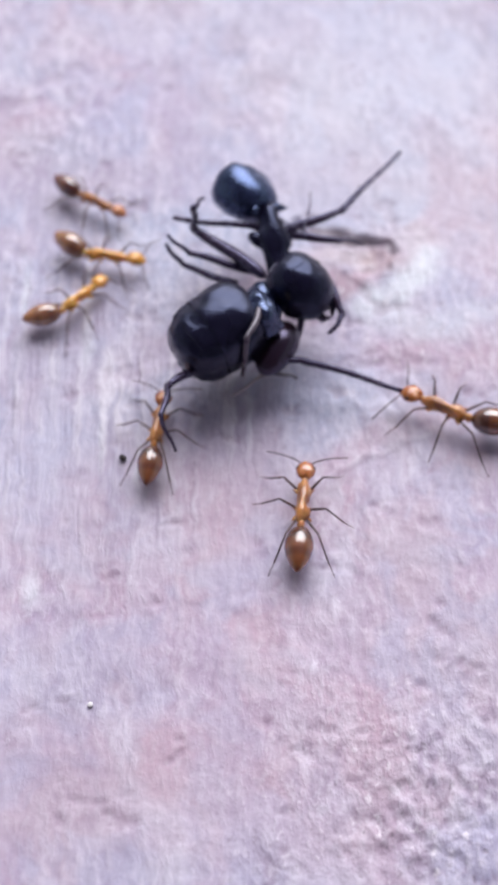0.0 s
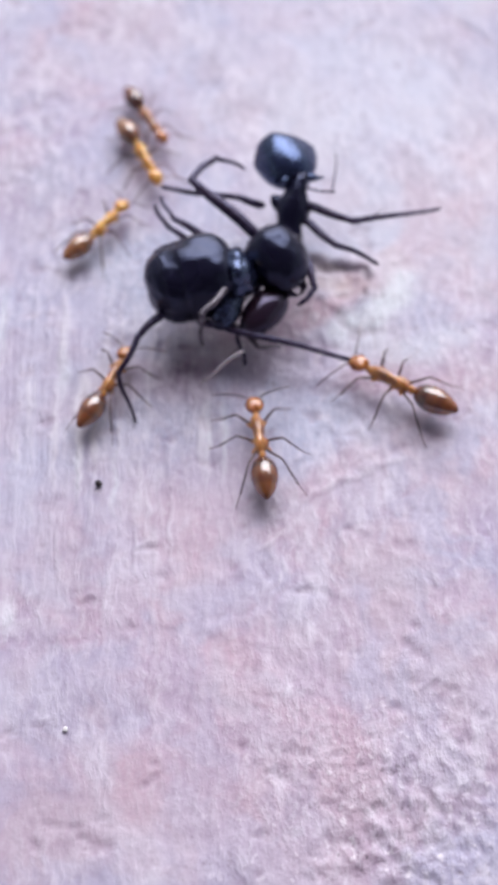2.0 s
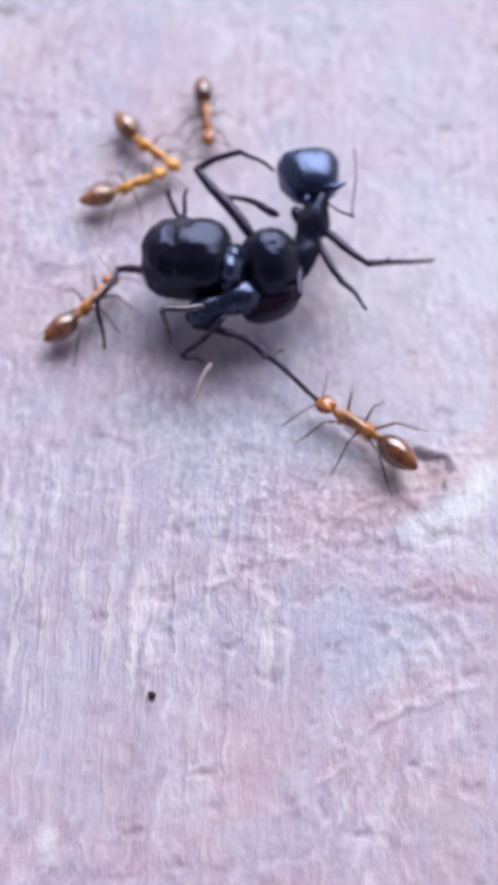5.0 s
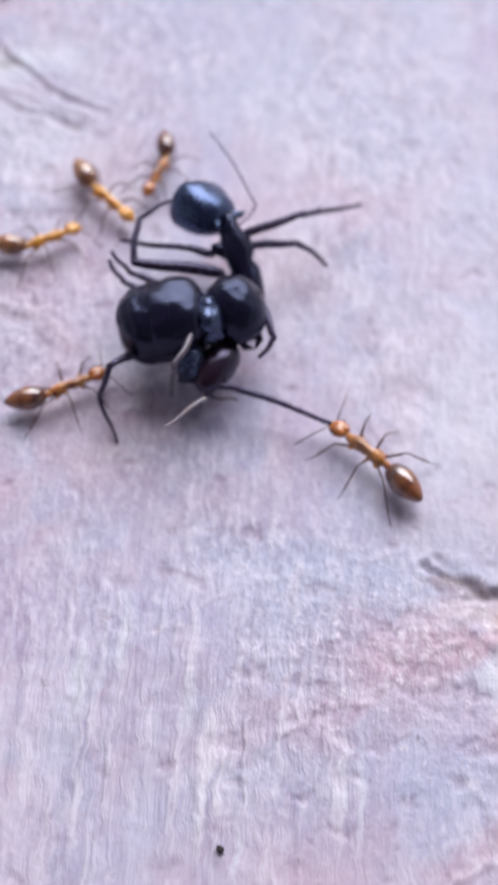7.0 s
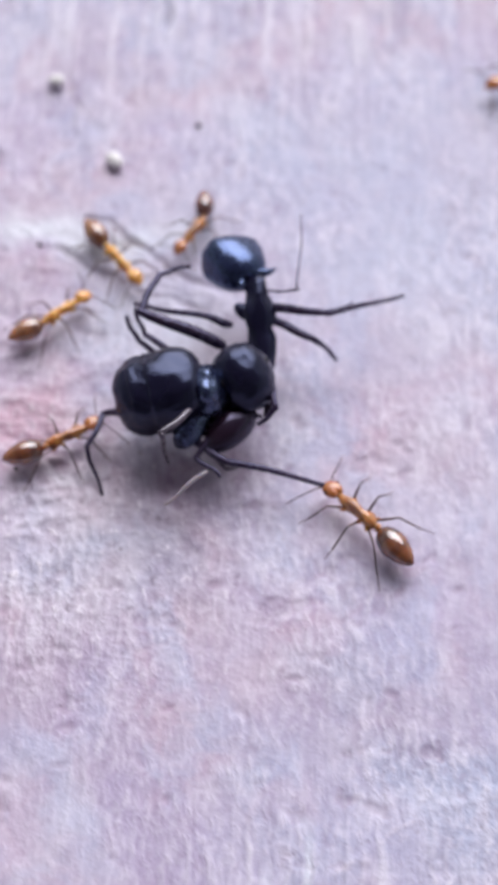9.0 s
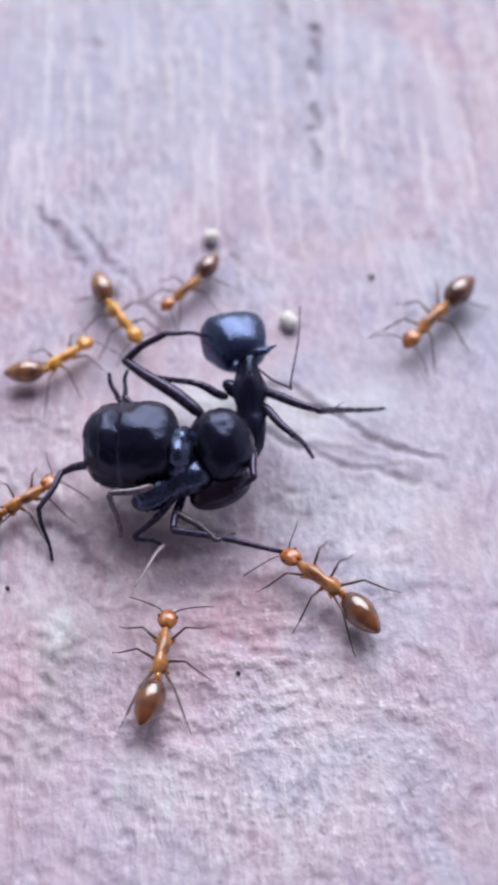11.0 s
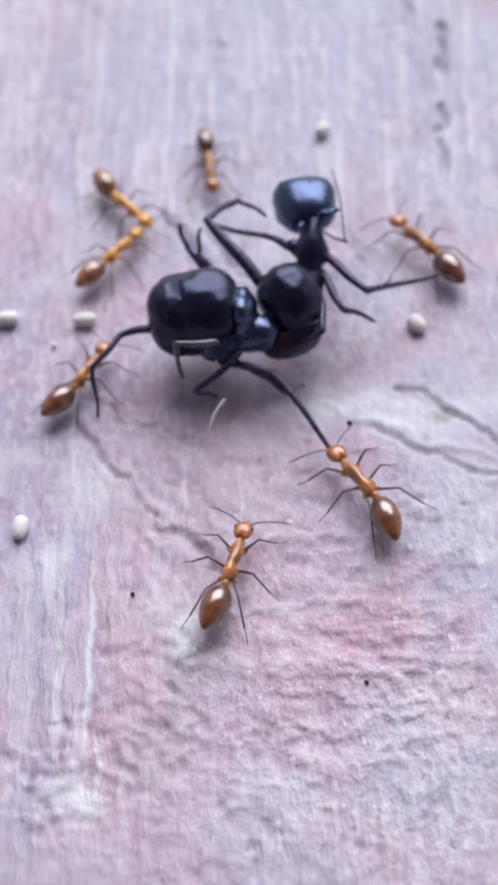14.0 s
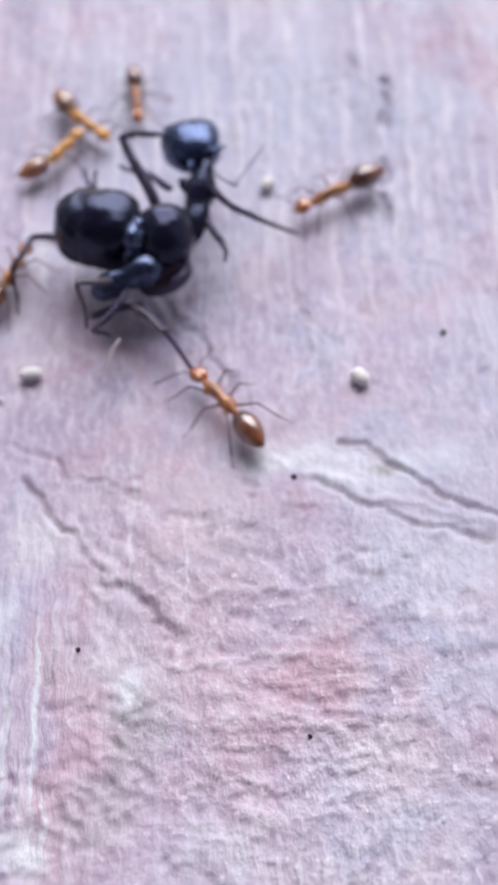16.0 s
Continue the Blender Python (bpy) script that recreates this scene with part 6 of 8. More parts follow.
    move(black["F21"], [
        (0, 1.06, 3.688, 1.782, 0, -15.5, 108.6), (0.5, 1.81, 3.736, 1.775, 0, -15.3, 108.9), (1, 0.358, 3.288, 1.77, 0, -15, 118.7),
        (1.5, 0.455, 3.224, 1.77, 0, -15, 119.8), (2, -0.066, 2.922, 1.993, 0, -9.1, 102.1), (2.5, 0.459, 3.373, 1.777, 0, -20, 91.1),
        (3, 0.212, 3.015, 1.746, 0, -19.6, 85.1), (3.2, 0.121, 2.924, 1.75, 0, -19.5, 83.4), (5.3, -0.39, 1.901, 1.77, 0, -21.1, 86.8),
        (5.5, -0.152, 2.329, 1.769, 0, -21.1, 80), (6, -0.519, 2.429, 1.593, 0, -47.2, 108.6), (6.5, -0.855, 2.283, 1.791, 0, -16.5, 129.1),
        (7, -1.002, 2.613, 1.535, 0, -30.7, 128.8), (7.5, -0.741, 2.412, 1.8, 0, -18, 121.2), (8, -0.192, 3.207, 1.542, 0, -34.1, 109.7),
        (8.2, -0.003, 3.092, 1.801, 0, -19.4, 103.8), (10.3, -0.59, 2.415, 1.395, 0, -58, 102), (10.5, -0.23, 2.622, 1.653, 0, -13.7, 82.9),
        (11, -0.458, 2.088, 1.835, 0, -13.1, 85.5), (11.5, -0.212, 2.481, 1.826, 0, -17, 74.7), (12, 0.102, 2.621, 2.186, 0, -18.2, 66.2),
        (12.5, 0.742, 3.261, 1.758, 0, -21.4, 65.1), (13, 0.207, 2.746, 2.259, 0, -20.3, 64.2), (13.5, 0.197, 2.882, 1.745, 0, -20.6, 76.3),
        (14, 0.433, 2.859, 1.733, 0, -20.1, 78.4), (14.5, 0.201, 2.763, 1.726, 0, -19.7, 81.3), (15, 0.482, 3.123, 1.727, 0, -19.2, 75.8),
        (15.5, 0.044, 2.778, 1.728, 0, -18.8, 83.3), (16, -0.607, 1.493, 2.497, 0, 9.3, 100.8)])
    move(black["F30"], [
        (0, 2.118, 2.005, 1, 0, -9.9, 131.7), (0.5, 2.857, 2.051, 1, 0, -9.8, 131.5), (1, 1.661, 1.795, 1, 0, -9.7, 141),
        (1.5, 1.784, 1.754, 1, 0, -9.7, 142.1), (2, 1.255, 1.573, 1, 0, -10.2, 136.1), (2.5, 1.428, 1.775, 1, 0, -10.2, 125.2),
        (3, 1.087, 1.562, 1, 0, -22.6, 129.6), (3.2, 0.952, 1.471, 1, 0, -17.8, 124.8), (5.3, 0.786, 0.698, 1, 0, -10.8, 135.3),
        (5.5, 0.862, 0.992, 1, 0, -11.1, 128.3), (6, 0.837, 1.001, 1, 0, -8.6, 139.8), (6.5, 0.774, 1.123, 1, 0, -10, 153.4),
        (7, 0.522, 1.175, 1, 0, -10.4, 148.8), (7.5, 0.809, 1.145, 1, 0, -10.3, 148.3), (8, 0.958, 1.497, 1, 0, -15.6, 137),
        (8.2, 1.211, 1.541, 1, 0, -10.4, 134.3), (10.3, 0.69, 0.915, 1, 0, -2.3, 135.2), (10.5, 0.832, 1.134, 1, 0, -4.8, 127),
        (11, 0.78, 0.863, 1, 0, -7.1, 134.9), (11.5, 0.748, 1.103, 1, 0, -5.7, 123.6), (12, 1.033, 1.394, 1, 0, -10.7, 121.5),
        (12.5, 1.365, 1.755, 1, 0, -14.8, 115.2), (13, 1.041, 1.518, 1, 0, -12.3, 118.9), (13.5, 0.989, 1.495, 1, 0, -17.6, 123.8),
        (14, 1.254, 1.509, 1, 0, -22, 127.4), (14.5, 1.056, 1.449, 1, 0, -25.3, 131), (15, 1.133, 1.706, 1, 0, -21.6, 120.5),
        (15.5, 0.819, 1.425, 1, 0, -19.8, 124.7), (16, 0.442, 0.756, 1, 0, -17.4, 137.7)])
    move(black["F31"], [
        (0, 0.712, 3.584, 1.368, 0, -18.6, 97.9), (0.5, 1.454, 3.634, 1.364, 0, -18.1, 98.2), (1, 0.016, 3.126, 1.36, 0, -17.8, 108.1),
        (1.5, 0.115, 3.054, 1.36, 0, -17.8, 109.2), (2, -0.267, 3.037, 1.381, 0, -19.1, 106.7), (2.5, 0.211, 3.502, 1.379, 0, -19.1, 99.6),
        (3, -0.177, 3.088, 1.825, 0, 1, 95.8), (3.2, -0.216, 3.149, 1.655, 0, -6.3, 97.2), (5.3, -0.712, 2.182, 1.402, 0, -24.3, 113.8),
        (5.5, -0.444, 2.645, 1.414, 0, -24.6, 106.7), (6, -0.784, 2.369, 1.322, 0, -26.1, 113.5), (6.5, -1.115, 2.07, 1.374, 0, -19, 120.2),
        (7, -1.284, 2.268, 1.386, 0, -19.5, 115.6), (7.5, -0.987, 2.256, 1.382, 0, -19.3, 116.3), (8, -0.555, 2.905, 1.578, 0, -10.4, 99.8),
        (8.2, -0.263, 3.052, 1.386, 0, -19.6, 104.3), (10.3, -0.832, 2.425, 1.086, 0, -45.2, 118.9), (10.5, -0.457, 2.841, 1.178, 0, -50.8, 112.3),
        (11, -0.723, 2.372, 1.263, 0, -18.5, 112), (11.5, -0.435, 2.881, 1.213, 0, -17.6, 103.8), (12, -0.068, 3.192, 1.4, 0, -19.5, 98.8),
        (12.5, 0.481, 3.633, 1.547, 0, -22.5, 91.2), (13, 0.027, 3.353, 1.458, 0, -22.2, 96.5), (13.5, -0.148, 3.196, 1.648, 0, -27.2, 99.8),
        (14, 0.044, 3.089, 1.802, 0, -29.3, 101.4), (14.5, -0.217, 2.914, 1.916, 0, -32.1, 103.7), (15, 0.121, 3.426, 1.789, 0, -37.5, 97.3),
        (15.5, -0.33, 3.085, 1.727, 0, -3, 99.2), (16, -1.072, 2.135, 1.642, 0, -6.7, 116.7)])
    move(black["C0"], [
        (0, -2.364, -1.462, 1.6, 0, 4.1, -172), (0.5, -1.858, -1.373, 1.6, 0, 6.4, -160.3), (1, -2.346, -1.406, 1.6, 0, 8.3, -154.2),
        (1.5, -2.13, -1.241, 1.6, 0, 8.2, -154.8), (2, -2.27, -0.684, 1.6, 0, 2.4, -153.1), (2.5, -2.016, -1.073, 1.6, 0, 1.9, -147.7),
        (3, -2.329, 0.351, 1.6, 0, 0.8, 177.5), (3.2, -2.105, 0.065, 1.6, 0, 0.4, -166), (5.3, -2.128, 0.292, 1.6, 0, -8.8, -159.2),
        (5.5, -1.75, 0.357, 1.6, 0, -8.6, -157.4), (6, -1.129, 0.049, 1.6, 0, -6, -156), (6.5, -2.279, -1.052, 1.6, 0, 1.4, -153.5),
        (7, -2.895, 0.085, 1.6, 0, 0.2, 176.3), (7.5, -2.257, -0.771, 1.6, 0, -0.3, -155.4), (8, -3.042, 0.01, 1.6, 0, -1.3, -176.6),
        (8.2, -3.142, -0.112, 1.6, 0, -1.4, -170.3), (10.3, -2.757, 0.269, 1.6, 0, -9.3, -178.7), (10.5, -2.428, 0.257, 1.6, 0, -10.3, -173),
        (11, -2.547, 0.155, 1.6, 0, -11.2, -177.8), (11.5, -2.484, 0.365, 1.6, 0, -10.5, -175.3), (12, -2.256, -0.155, 1.6, 0, -9.6, -164.7),
        (12.5, -2.298, -0.04, 1.6, 0, -8.1, -171.2), (13, -2.444, 0.127, 1.6, 0, -8.1, -170.5), (13.5, -2.234, 0.024, 1.6, 0, -5.6, -174.2),
        (14, -2.407, -0.371, 1.6, 0, -4.2, -172.2), (14.5, -2.121, -0.422, 1.6, 0, -3.3, -162.3), (15, -2.146, -0.633, 1.6, 0, -1, -155),
        (15.5, -2.132, -0.185, 1.6, 0, 0.1, -161.2), (16, -2.592, 0.292, 1.6, 0, 2.8, -165.7)])
    move(black["C1"], [
        (0, -4.254, -1.729, 1.464, 0, 8.8, 132), (0.5, -3.648, -2.014, 1.386, 0, 4.4, 145), (1, -4.051, -2.23, 1.324, 0, 1.2, 151.9),
        (1.5, -3.845, -2.047, 1.327, 0, 1.3, 151.2), (2, -3.975, -1.549, 1.521, 0, 12.7, 147.5), (2.5, -3.634, -2.095, 1.537, 0, 14, 150.8),
        (3, -4.241, 0.434, 1.573, 0, 15.8, 112.9), (3.2, -3.963, -0.398, 1.586, 0, 6.1, 137.2), (5.3, -3.896, -0.38, 1.892, 0, 34.9, 124.8),
        (5.5, -3.498, -0.369, 1.886, 0, 34.3, 126.5), (6, -2.868, -0.725, 1.799, 0, 33.2, 133.8), (6.5, -3.991, -1.907, 1.555, 0, 14.5, 147.9),
        (7, -4.805, 0.207, 1.593, 0, 17.5, 117.1), (7.5, -3.997, -1.568, 1.61, 0, 18.5, 144), (8, -4.952, -0.105, 1.642, 0, 18.9, 123.2),
        (8.2, -5.028, -0.434, 1.647, 0, 21.2, 126.3), (10.3, -4.645, 0.225, 1.91, 0, 42.4, 103.2), (10.5, -4.297, 0.027, 1.943, 0, 39.9, 106.5),
        (11, -4.424, 0.082, 1.97, 0, 35.4, 102.5), (11.5, -4.359, 0.209, 1.949, 0, 41.6, 99.1), (12, -4.077, -0.651, 1.92, 0, 34.1, 114.1),
        (12.5, -4.17, -0.33, 1.871, 0, 29, 109.9), (13, -4.313, -0.187, 1.869, 0, 33.3, 107.5), (13.5, -4.129, -0.169, 1.786, 0, 29.3, 105.9),
        (14, -4.298, -0.63, 1.742, 0, 24, 112), (14.5, -3.941, -1.005, 1.71, 0, 18.8, 125.8), (15, -3.88, -1.443, 1.634, 0, 31.1, 125.1),
        (15.5, -3.943, -0.802, 1.598, 0, 36.1, 115.7), (16, -4.445, -0.179, 1.506, 0, -4.9, 148.7)])
    move(black["D10"], [
        (0, 1.507, -0.653, 3, 0, -2.3, -142.3), (0.5, 2.18, -0.693, 3, 0, -2.2, -142.2), (1, 1.458, -1.093, 3, 0, -2.2, -132.2),
        (1.5, 1.644, -1.126, 3, 0, -2.2, -131.1), (2, 0.953, -1.726, 3, 0, -3, -141), (2.5, 0.623, -1.786, 3, 0, 13.4, -168.6),
        (3, 0.451, -2.447, 3, 0, -3.3, -171.2), (3.2, 0.392, -2.611, 3, 0, -13.2, -165), (5.3, 0.907, -2.973, 3, 0, -4.8, -167.7),
        (5.5, 0.558, -2.676, 3, 0, -5.4, -174.4), (6, 0.921, -2.144, 3, 0, 0.5, -146.6), (6.5, 1.275, -1.515, 3, 0, -2.5, -121.1),
        (7, 0.899, -1.592, 3, 0, -2.7, -124.8), (7.5, 1.133, -1.648, 3, 0, -2.8, -127.2), (8, 0.669, -1.531, 3, 0, -3.2, -141.7),
        (8.2, 0.924, -1.468, 3, 0, -3.1, -143.8), (10.3, 0.884, -2.285, 3, 0, -14.1, -142.7), (10.5, 0.62, -2.254, 3, 0, -17.9, -157.6),
        (11, 0.913, -2.573, 3, 0, -12.6, -159.2), (11.5, 0.573, -2.55, 3, 0, -23.8, -162.4), (12, 0.337, -2.268, 3, 0, -1.9, 174.6),
        (12.5, 0.191, -1.859, 3, 0, -3.6, 167.2), (13, 0.334, -2.213, 3, 0, 5.7, 166.5), (13.5, 0.438, -2.431, 3, 0, -3.6, 175.8),
        (14, 0.648, -2.519, 3, 0, -3.5, 176.5), (14.5, 0.576, -2.65, 3, 0, -3.4, 178.4), (15, 0.245, -2.487, 3, 0, -3.7, 173),
        (15.5, 0.537, -2.903, 3, 0, -18.1, -166.7), (16, 1.72, -3.588, 3, 0, -28.9, -134.5)])
    move(black["D11"], [
        (0, 0.27, -1.609, 3.063, 0, 85.8, 153.1), (0.5, 0.945, -1.652, 3.061, 0, 85.6, 152.4), (1, 0.408, -2.252, 3.06, 0, 85.2, 161),
        (1.5, 0.616, -2.303, 3.06, 0, 85.1, 164.8), (2, -0.261, -2.71, 3.082, 0, 82.1, 82.2), (2.5, -0.869, -2.087, 2.637, 0, 79, 51.5),
        (3, -1.092, -2.687, 3.09, 0, 81.2, 48.4), (3.2, -1.079, -3.005, 3.358, 0, 79.7, -53.8), (5.3, -0.616, -3.306, 3.131, 0, 81.8, 3.8),
        (5.5, -0.992, -2.828, 3.147, 0, 82.2, -3.3), (6, -0.385, -3.005, 2.986, 0, 83.1, 44.5), (6.5, 0.468, -2.854, 3.069, 0, 86.2, 177.5),
        (7, 0.008, -2.876, 3.075, 0, 86.2, 139.6), (7.5, 0.188, -2.893, 3.077, 0, 87.2, 134), (8, -0.557, -2.499, 3.086, 0, 85.1, 76.8),
        (8.2, -0.337, -2.391, 3.085, 0, 85.8, 86.7), (10.3, -0.322, -3.205, 3.381, 0, 82.1, -42.9), (10.5, -0.756, -2.821, 3.481, 0, 80.1, -53.3),
        (11, -0.514, -3.115, 3.341, 0, 79, -44.2), (11.5, -0.791, -2.984, 3.631, 0, 79.5, -53.8), (12, -1.22, -2.122, 3.052, 0, 82.9, 29.4),
        (12.5, -1.332, -1.514, 3.097, 0, 84.2, 30.7), (13, -1.18, -1.85, 2.843, 0, 84.6, 40.7), (13.5, -1.119, -2.316, 3.099, 0, 84, 53.5),
        (14, -0.91, -2.424, 3.095, 0, 83.1, 56.7), (14.5, -0.985, -2.605, 3.094, 0, 83.2, 59.5), (15, -1.305, -2.298, 3.1, 0, 82.1, 48.8),
        (15.5, -0.91, -3.244, 3.486, 0, 80.4, -56.9), (16, 0.759, -4.564, 3.756, 0, 82.1, -49)])
    move(black["D20"], [
        (0, 3.864, 0.009, 1.4, 0, 19.8, -130.9), (0.5, 4.607, 0.016, 1.4, 0, 19.4, -130.9), (1, 3.748, 0.052, 1.4, 0, 19.1, -121.2),
        (1.5, 3.907, 0.053, 1.4, 0, 19.1, -120.1), (2, 2.57, -0.645, 1.4, 0, 24.4, -130.8), (2.5, 2.081, -0.948, 1.4, 0, 27.1, -145.1),
        (3, 1.5, -1.662, 1.4, 0, 20.6, -145.7), (3.2, 1.314, -1.848, 1.4, 0, 21.1, -144.1), (5.3, 1.675, -2.314, 1.4, 0, 20.8, -136.2),
        (5.5, 1.387, -2.114, 1.4, 0, 20.8, -143.3), (6, 2.099, -1.197, 1.4, 0, 11.8, -124.4), (6.5, 3.006, -0.139, 1.4, 0, 20.3, -109.8),
        (7, 2.503, -0.338, 1.4, 0, 26.5, -114.6), (7.5, 2.716, -0.444, 1.4, 0, 20.9, -115.8), (8, 2.214, -0.645, 1.4, 0, 16.8, -128.1),
        (8.2, 2.485, -0.616, 1.4, 0, 19.3, -131), (10.3, 1.824, -1.384, 1.4, 0, 1.7, -121.3), (10.5, 1.497, -1.571, 1.4, 0, 2.1, -132.7),
        (11, 1.708, -1.835, 1.4, 0, 32.8, -145.3), (11.5, 1.243, -1.932, 1.4, 0, 0.5, -133.8), (12, 1.192, -1.724, 1.4, 0, 23.1, -155.5),
        (12.5, 1.104, -1.434, 1.4, 0, 20.7, -163.2), (13, 1.125, -1.682, 1.4, 0, 24.6, -158.2), (13.5, 1.228, -1.828, 1.4, 0, 20.7, -153.8),
        (14, 1.507, -1.879, 1.4, 0, 20.2, -153.7), (14.5, 1.421, -1.976, 1.4, 0, 20, -151.7), (15, 1.1, -1.849, 1.4, 0, 20.6, -155.1),
        (15.5, 1.232, -2.155, 1.4, 0, 21.2, -145.7), (16, 1.994, -2.65, 1.4, 0, 8.4, -113.4)])
    move(black["D21"], [
        (0, 2.498, -1.566, 0.651, 0, 53.3, 156.9), (0.5, 3.238, -1.563, 0.665, 0, 53.9, 156.7), (1, 2.663, -1.737, 0.675, 0, 54.4, 165.4),
        (1.5, 2.856, -1.757, 0.675, 0, 54.2, 166.7), (2, 1.252, -2.172, 0.484, 0, 41.7, -84.8), (2.5, 0.465, -2.076, 0.39, 0, 38.8, -34),
        (3, -0.214, -2.829, 0.621, 0, 45.3, 9.5), (3.2, -0.36, -3.06, 0.603, 0, 43.7, 13.4), (5.3, 0.18, -3.747, 0.615, 0, 41.5, 24.1),
        (5.5, -0.274, -3.351, 0.615, 0, 41.8, 17), (6, 0.873, -2.985, 0.948, 0, -20.8, -55.3), (6.5, 2.303, -2.093, 0.63, 0, 44.1, -158.4),
        (7, 1.678, -2.14, 0.412, 0, 34.5, -143.6), (7.5, 1.814, -2.306, 0.61, 0, -21.5, -112.3), (8, 0.907, -2.314, 0.76, 0, -26.8, -101.1),
        (8.2, 1.113, -2.192, 0.667, 0, -26.5, -97.1), (10.3, 0.673, -3.275, 1.334, 0, 60.5, 31.8), (10.5, -0.003, -3.199, 1.319, 0, 56.5, 34.1),
        (11, 0.177, -2.895, 0.2, 0, 35.6, 11.3), (11.5, -0.29, -3.53, 1.38, 0, 53.3, 39.1), (12, -0.663, -2.567, 0.531, 0, 40.5, 11.3),
        (12.5, -0.879, -2.034, 0.616, 0, 42.6, 4), (13, -0.745, -2.431, 0.479, 0, 40.8, 8.3), (13.5, -0.63, -2.744, 0.616, 0, 43.2, 14.5),
        (14, -0.356, -2.801, 0.636, 0, 42.9, 15.3), (14.5, -0.411, -2.964, 0.643, 0, 43.1, 17.2), (15, -0.781, -2.721, 0.621, 0, 42.6, 13),
        (15.5, -0.473, -3.32, 0.601, 0, 42.4, 21.5), (16, 1.124, -4.662, 1.078, 0, 49.8, 57.6)])
    move(black["D30"], [
        (0, -4.112, 2.101, 0.9, 0, 10.6, -149.8), (0.5, -4.328, 1.82, 0.9, 0, 10.4, -138.9), (1, -5.156, 1.559, 0.9, 0, 10.3, -133.5),
        (1.5, -4.907, 1.756, 0.9, 0, 10.3, -134.1), (2, -5.576, 1.614, 0.9, 0, 11.2, -120.4), (2.5, -5.718, 0.587, 0.9, 0, 11.5, -109.4),
        (3, -4.818, 3.51, 0.9, 0, 12.2, -137.3), (3.2, -5.433, 2.133, 0.9, 0, 21.8, -115.5), (5.3, -5.584, 1.848, 0.9, 0, 6.8, -109.3),
        (5.5, -5.248, 1.818, 0.9, 0, 7.3, -107.6), (6, -4.373, 2.102, 0.9, 0, 12.1, -116), (6.5, -5.148, 1.667, 0.9, 0, 10.8, -128.6),
        (7, -4.191, 3.747, 0.9, 0, 11.1, -156.8), (7.5, -5.217, 1.835, 0.9, 0, 11.1, -126.6), (8, -5.121, 3.267, 0.9, 0, 11.6, -144.5),
        (8.2, -5.521, 3.017, 0.9, 0, 11.3, -137.4), (10.3, -4.97, 3.085, 0.9, 0, 10.9, -137.2), (10.5, -5.033, 2.708, 0.9, 0, 5.2, -129.6),
        (11, -4.954, 2.88, 0.9, 0, 8.2, -129.9), (11.5, -5.11, 2.63, 0.9, 0, -2.8, -133), (12, -5.347, 1.827, 0.9, 0, 5.7, -115.4),
        (12.5, -5.164, 2.378, 0.9, 0, 13.7, -118.2), (13, -5.303, 2.406, 0.9, 0, 6.9, -122.9), (13.5, -5.012, 2.572, 0.9, 0, 14.6, -122.8),
        (14, -5.354, 2.162, 0.9, 0, 12.7, -120.3), (14.5, -5.505, 1.583, 0.9, 0, 12.5, -110.5), (15, -5.785, 0.733, 0.9, 0, 16.5, -103.6),
        (15.5, -5.604, 1.414, 0.9, 0, 10.2, -115.8), (16, -5.989, 1.815, 0.9, 0, 4.4, -128.2)])
    move(black["D31"], [
        (0, -5.611, 1.228, 0.576, 0, 43, -85.1), (0.5, -5.635, 0.678, 0.581, 0, 42.4, -73.2), (1, -6.352, 0.301, 0.585, 0, 42.5, -67.1),
        (1.5, -6.115, 0.509, 0.586, 0, 42.5, -68.2), (2, -6.451, 0.121, 0.559, 0, 37.2, -45), (2.5, -6.294, -1.044, 0.548, 0, 35.1, -30.2),
        (3, -6.086, 2.341, 0.526, 0, 32.7, -53.5), (3.2, -6.138, 0.653, 0.245, 0, 26.5, -37.1), (5.3, -6.164, 0.194, 0.691, 0, 35.8, -25.3),
        (5.5, -5.778, 0.15, 0.676, 0, 35.7, -23.7), (6, -5.129, 0.551, 0.53, 0, 36.2, -41.4), (6.5, -6.229, 0.312, 0.571, 0, 42.1, -64.1),
        (7, -5.783, 3.065, 0.561, 0, 41.7, -87.6), (7.5, -6.249, 0.444, 0.562, 0, 40.4, -58.6), (8, -6.528, 2.262, 0.546, 0, 37, -71.4),
        (8.2, -6.795, 1.846, 0.553, 0, 38.7, -65.1), (10.3, -6.242, 1.908, 0.565, 0, 34.5, -55.2), (10.5, -6.154, 1.355, 0.741, 0, 38.7, -40.5),
        (11, -6.074, 1.54, 0.649, 0, 36.5, -46.7), (11.5, -6.311, 1.34, 0.986, 0, 40.9, -32.7), (12, -6.099, 0.24, 0.726, 0, 36.3, -28.4),
        (12.5, -5.974, 0.867, 0.481, 0, 32.2, -39.2), (13, -6.255, 0.935, 0.69, 0, 36.2, -33.8), (13.5, -5.936, 1.135, 0.456, 0, 31.7, -41.1),
        (14, -6.223, 0.676, 0.513, 0, 32.1, -39.1), (14.5, -6.109, -0.03, 0.517, 0, 32.1, -29.5), (15, -6.182, -0.912, 0.4, 0, 29.5, -20.1),
        (15.5, -6.361, -0.15, 0.588, 0, 32.8, -21), (16, -7.078, 0.433, 0.764, 0, 26.3, -28.1)])
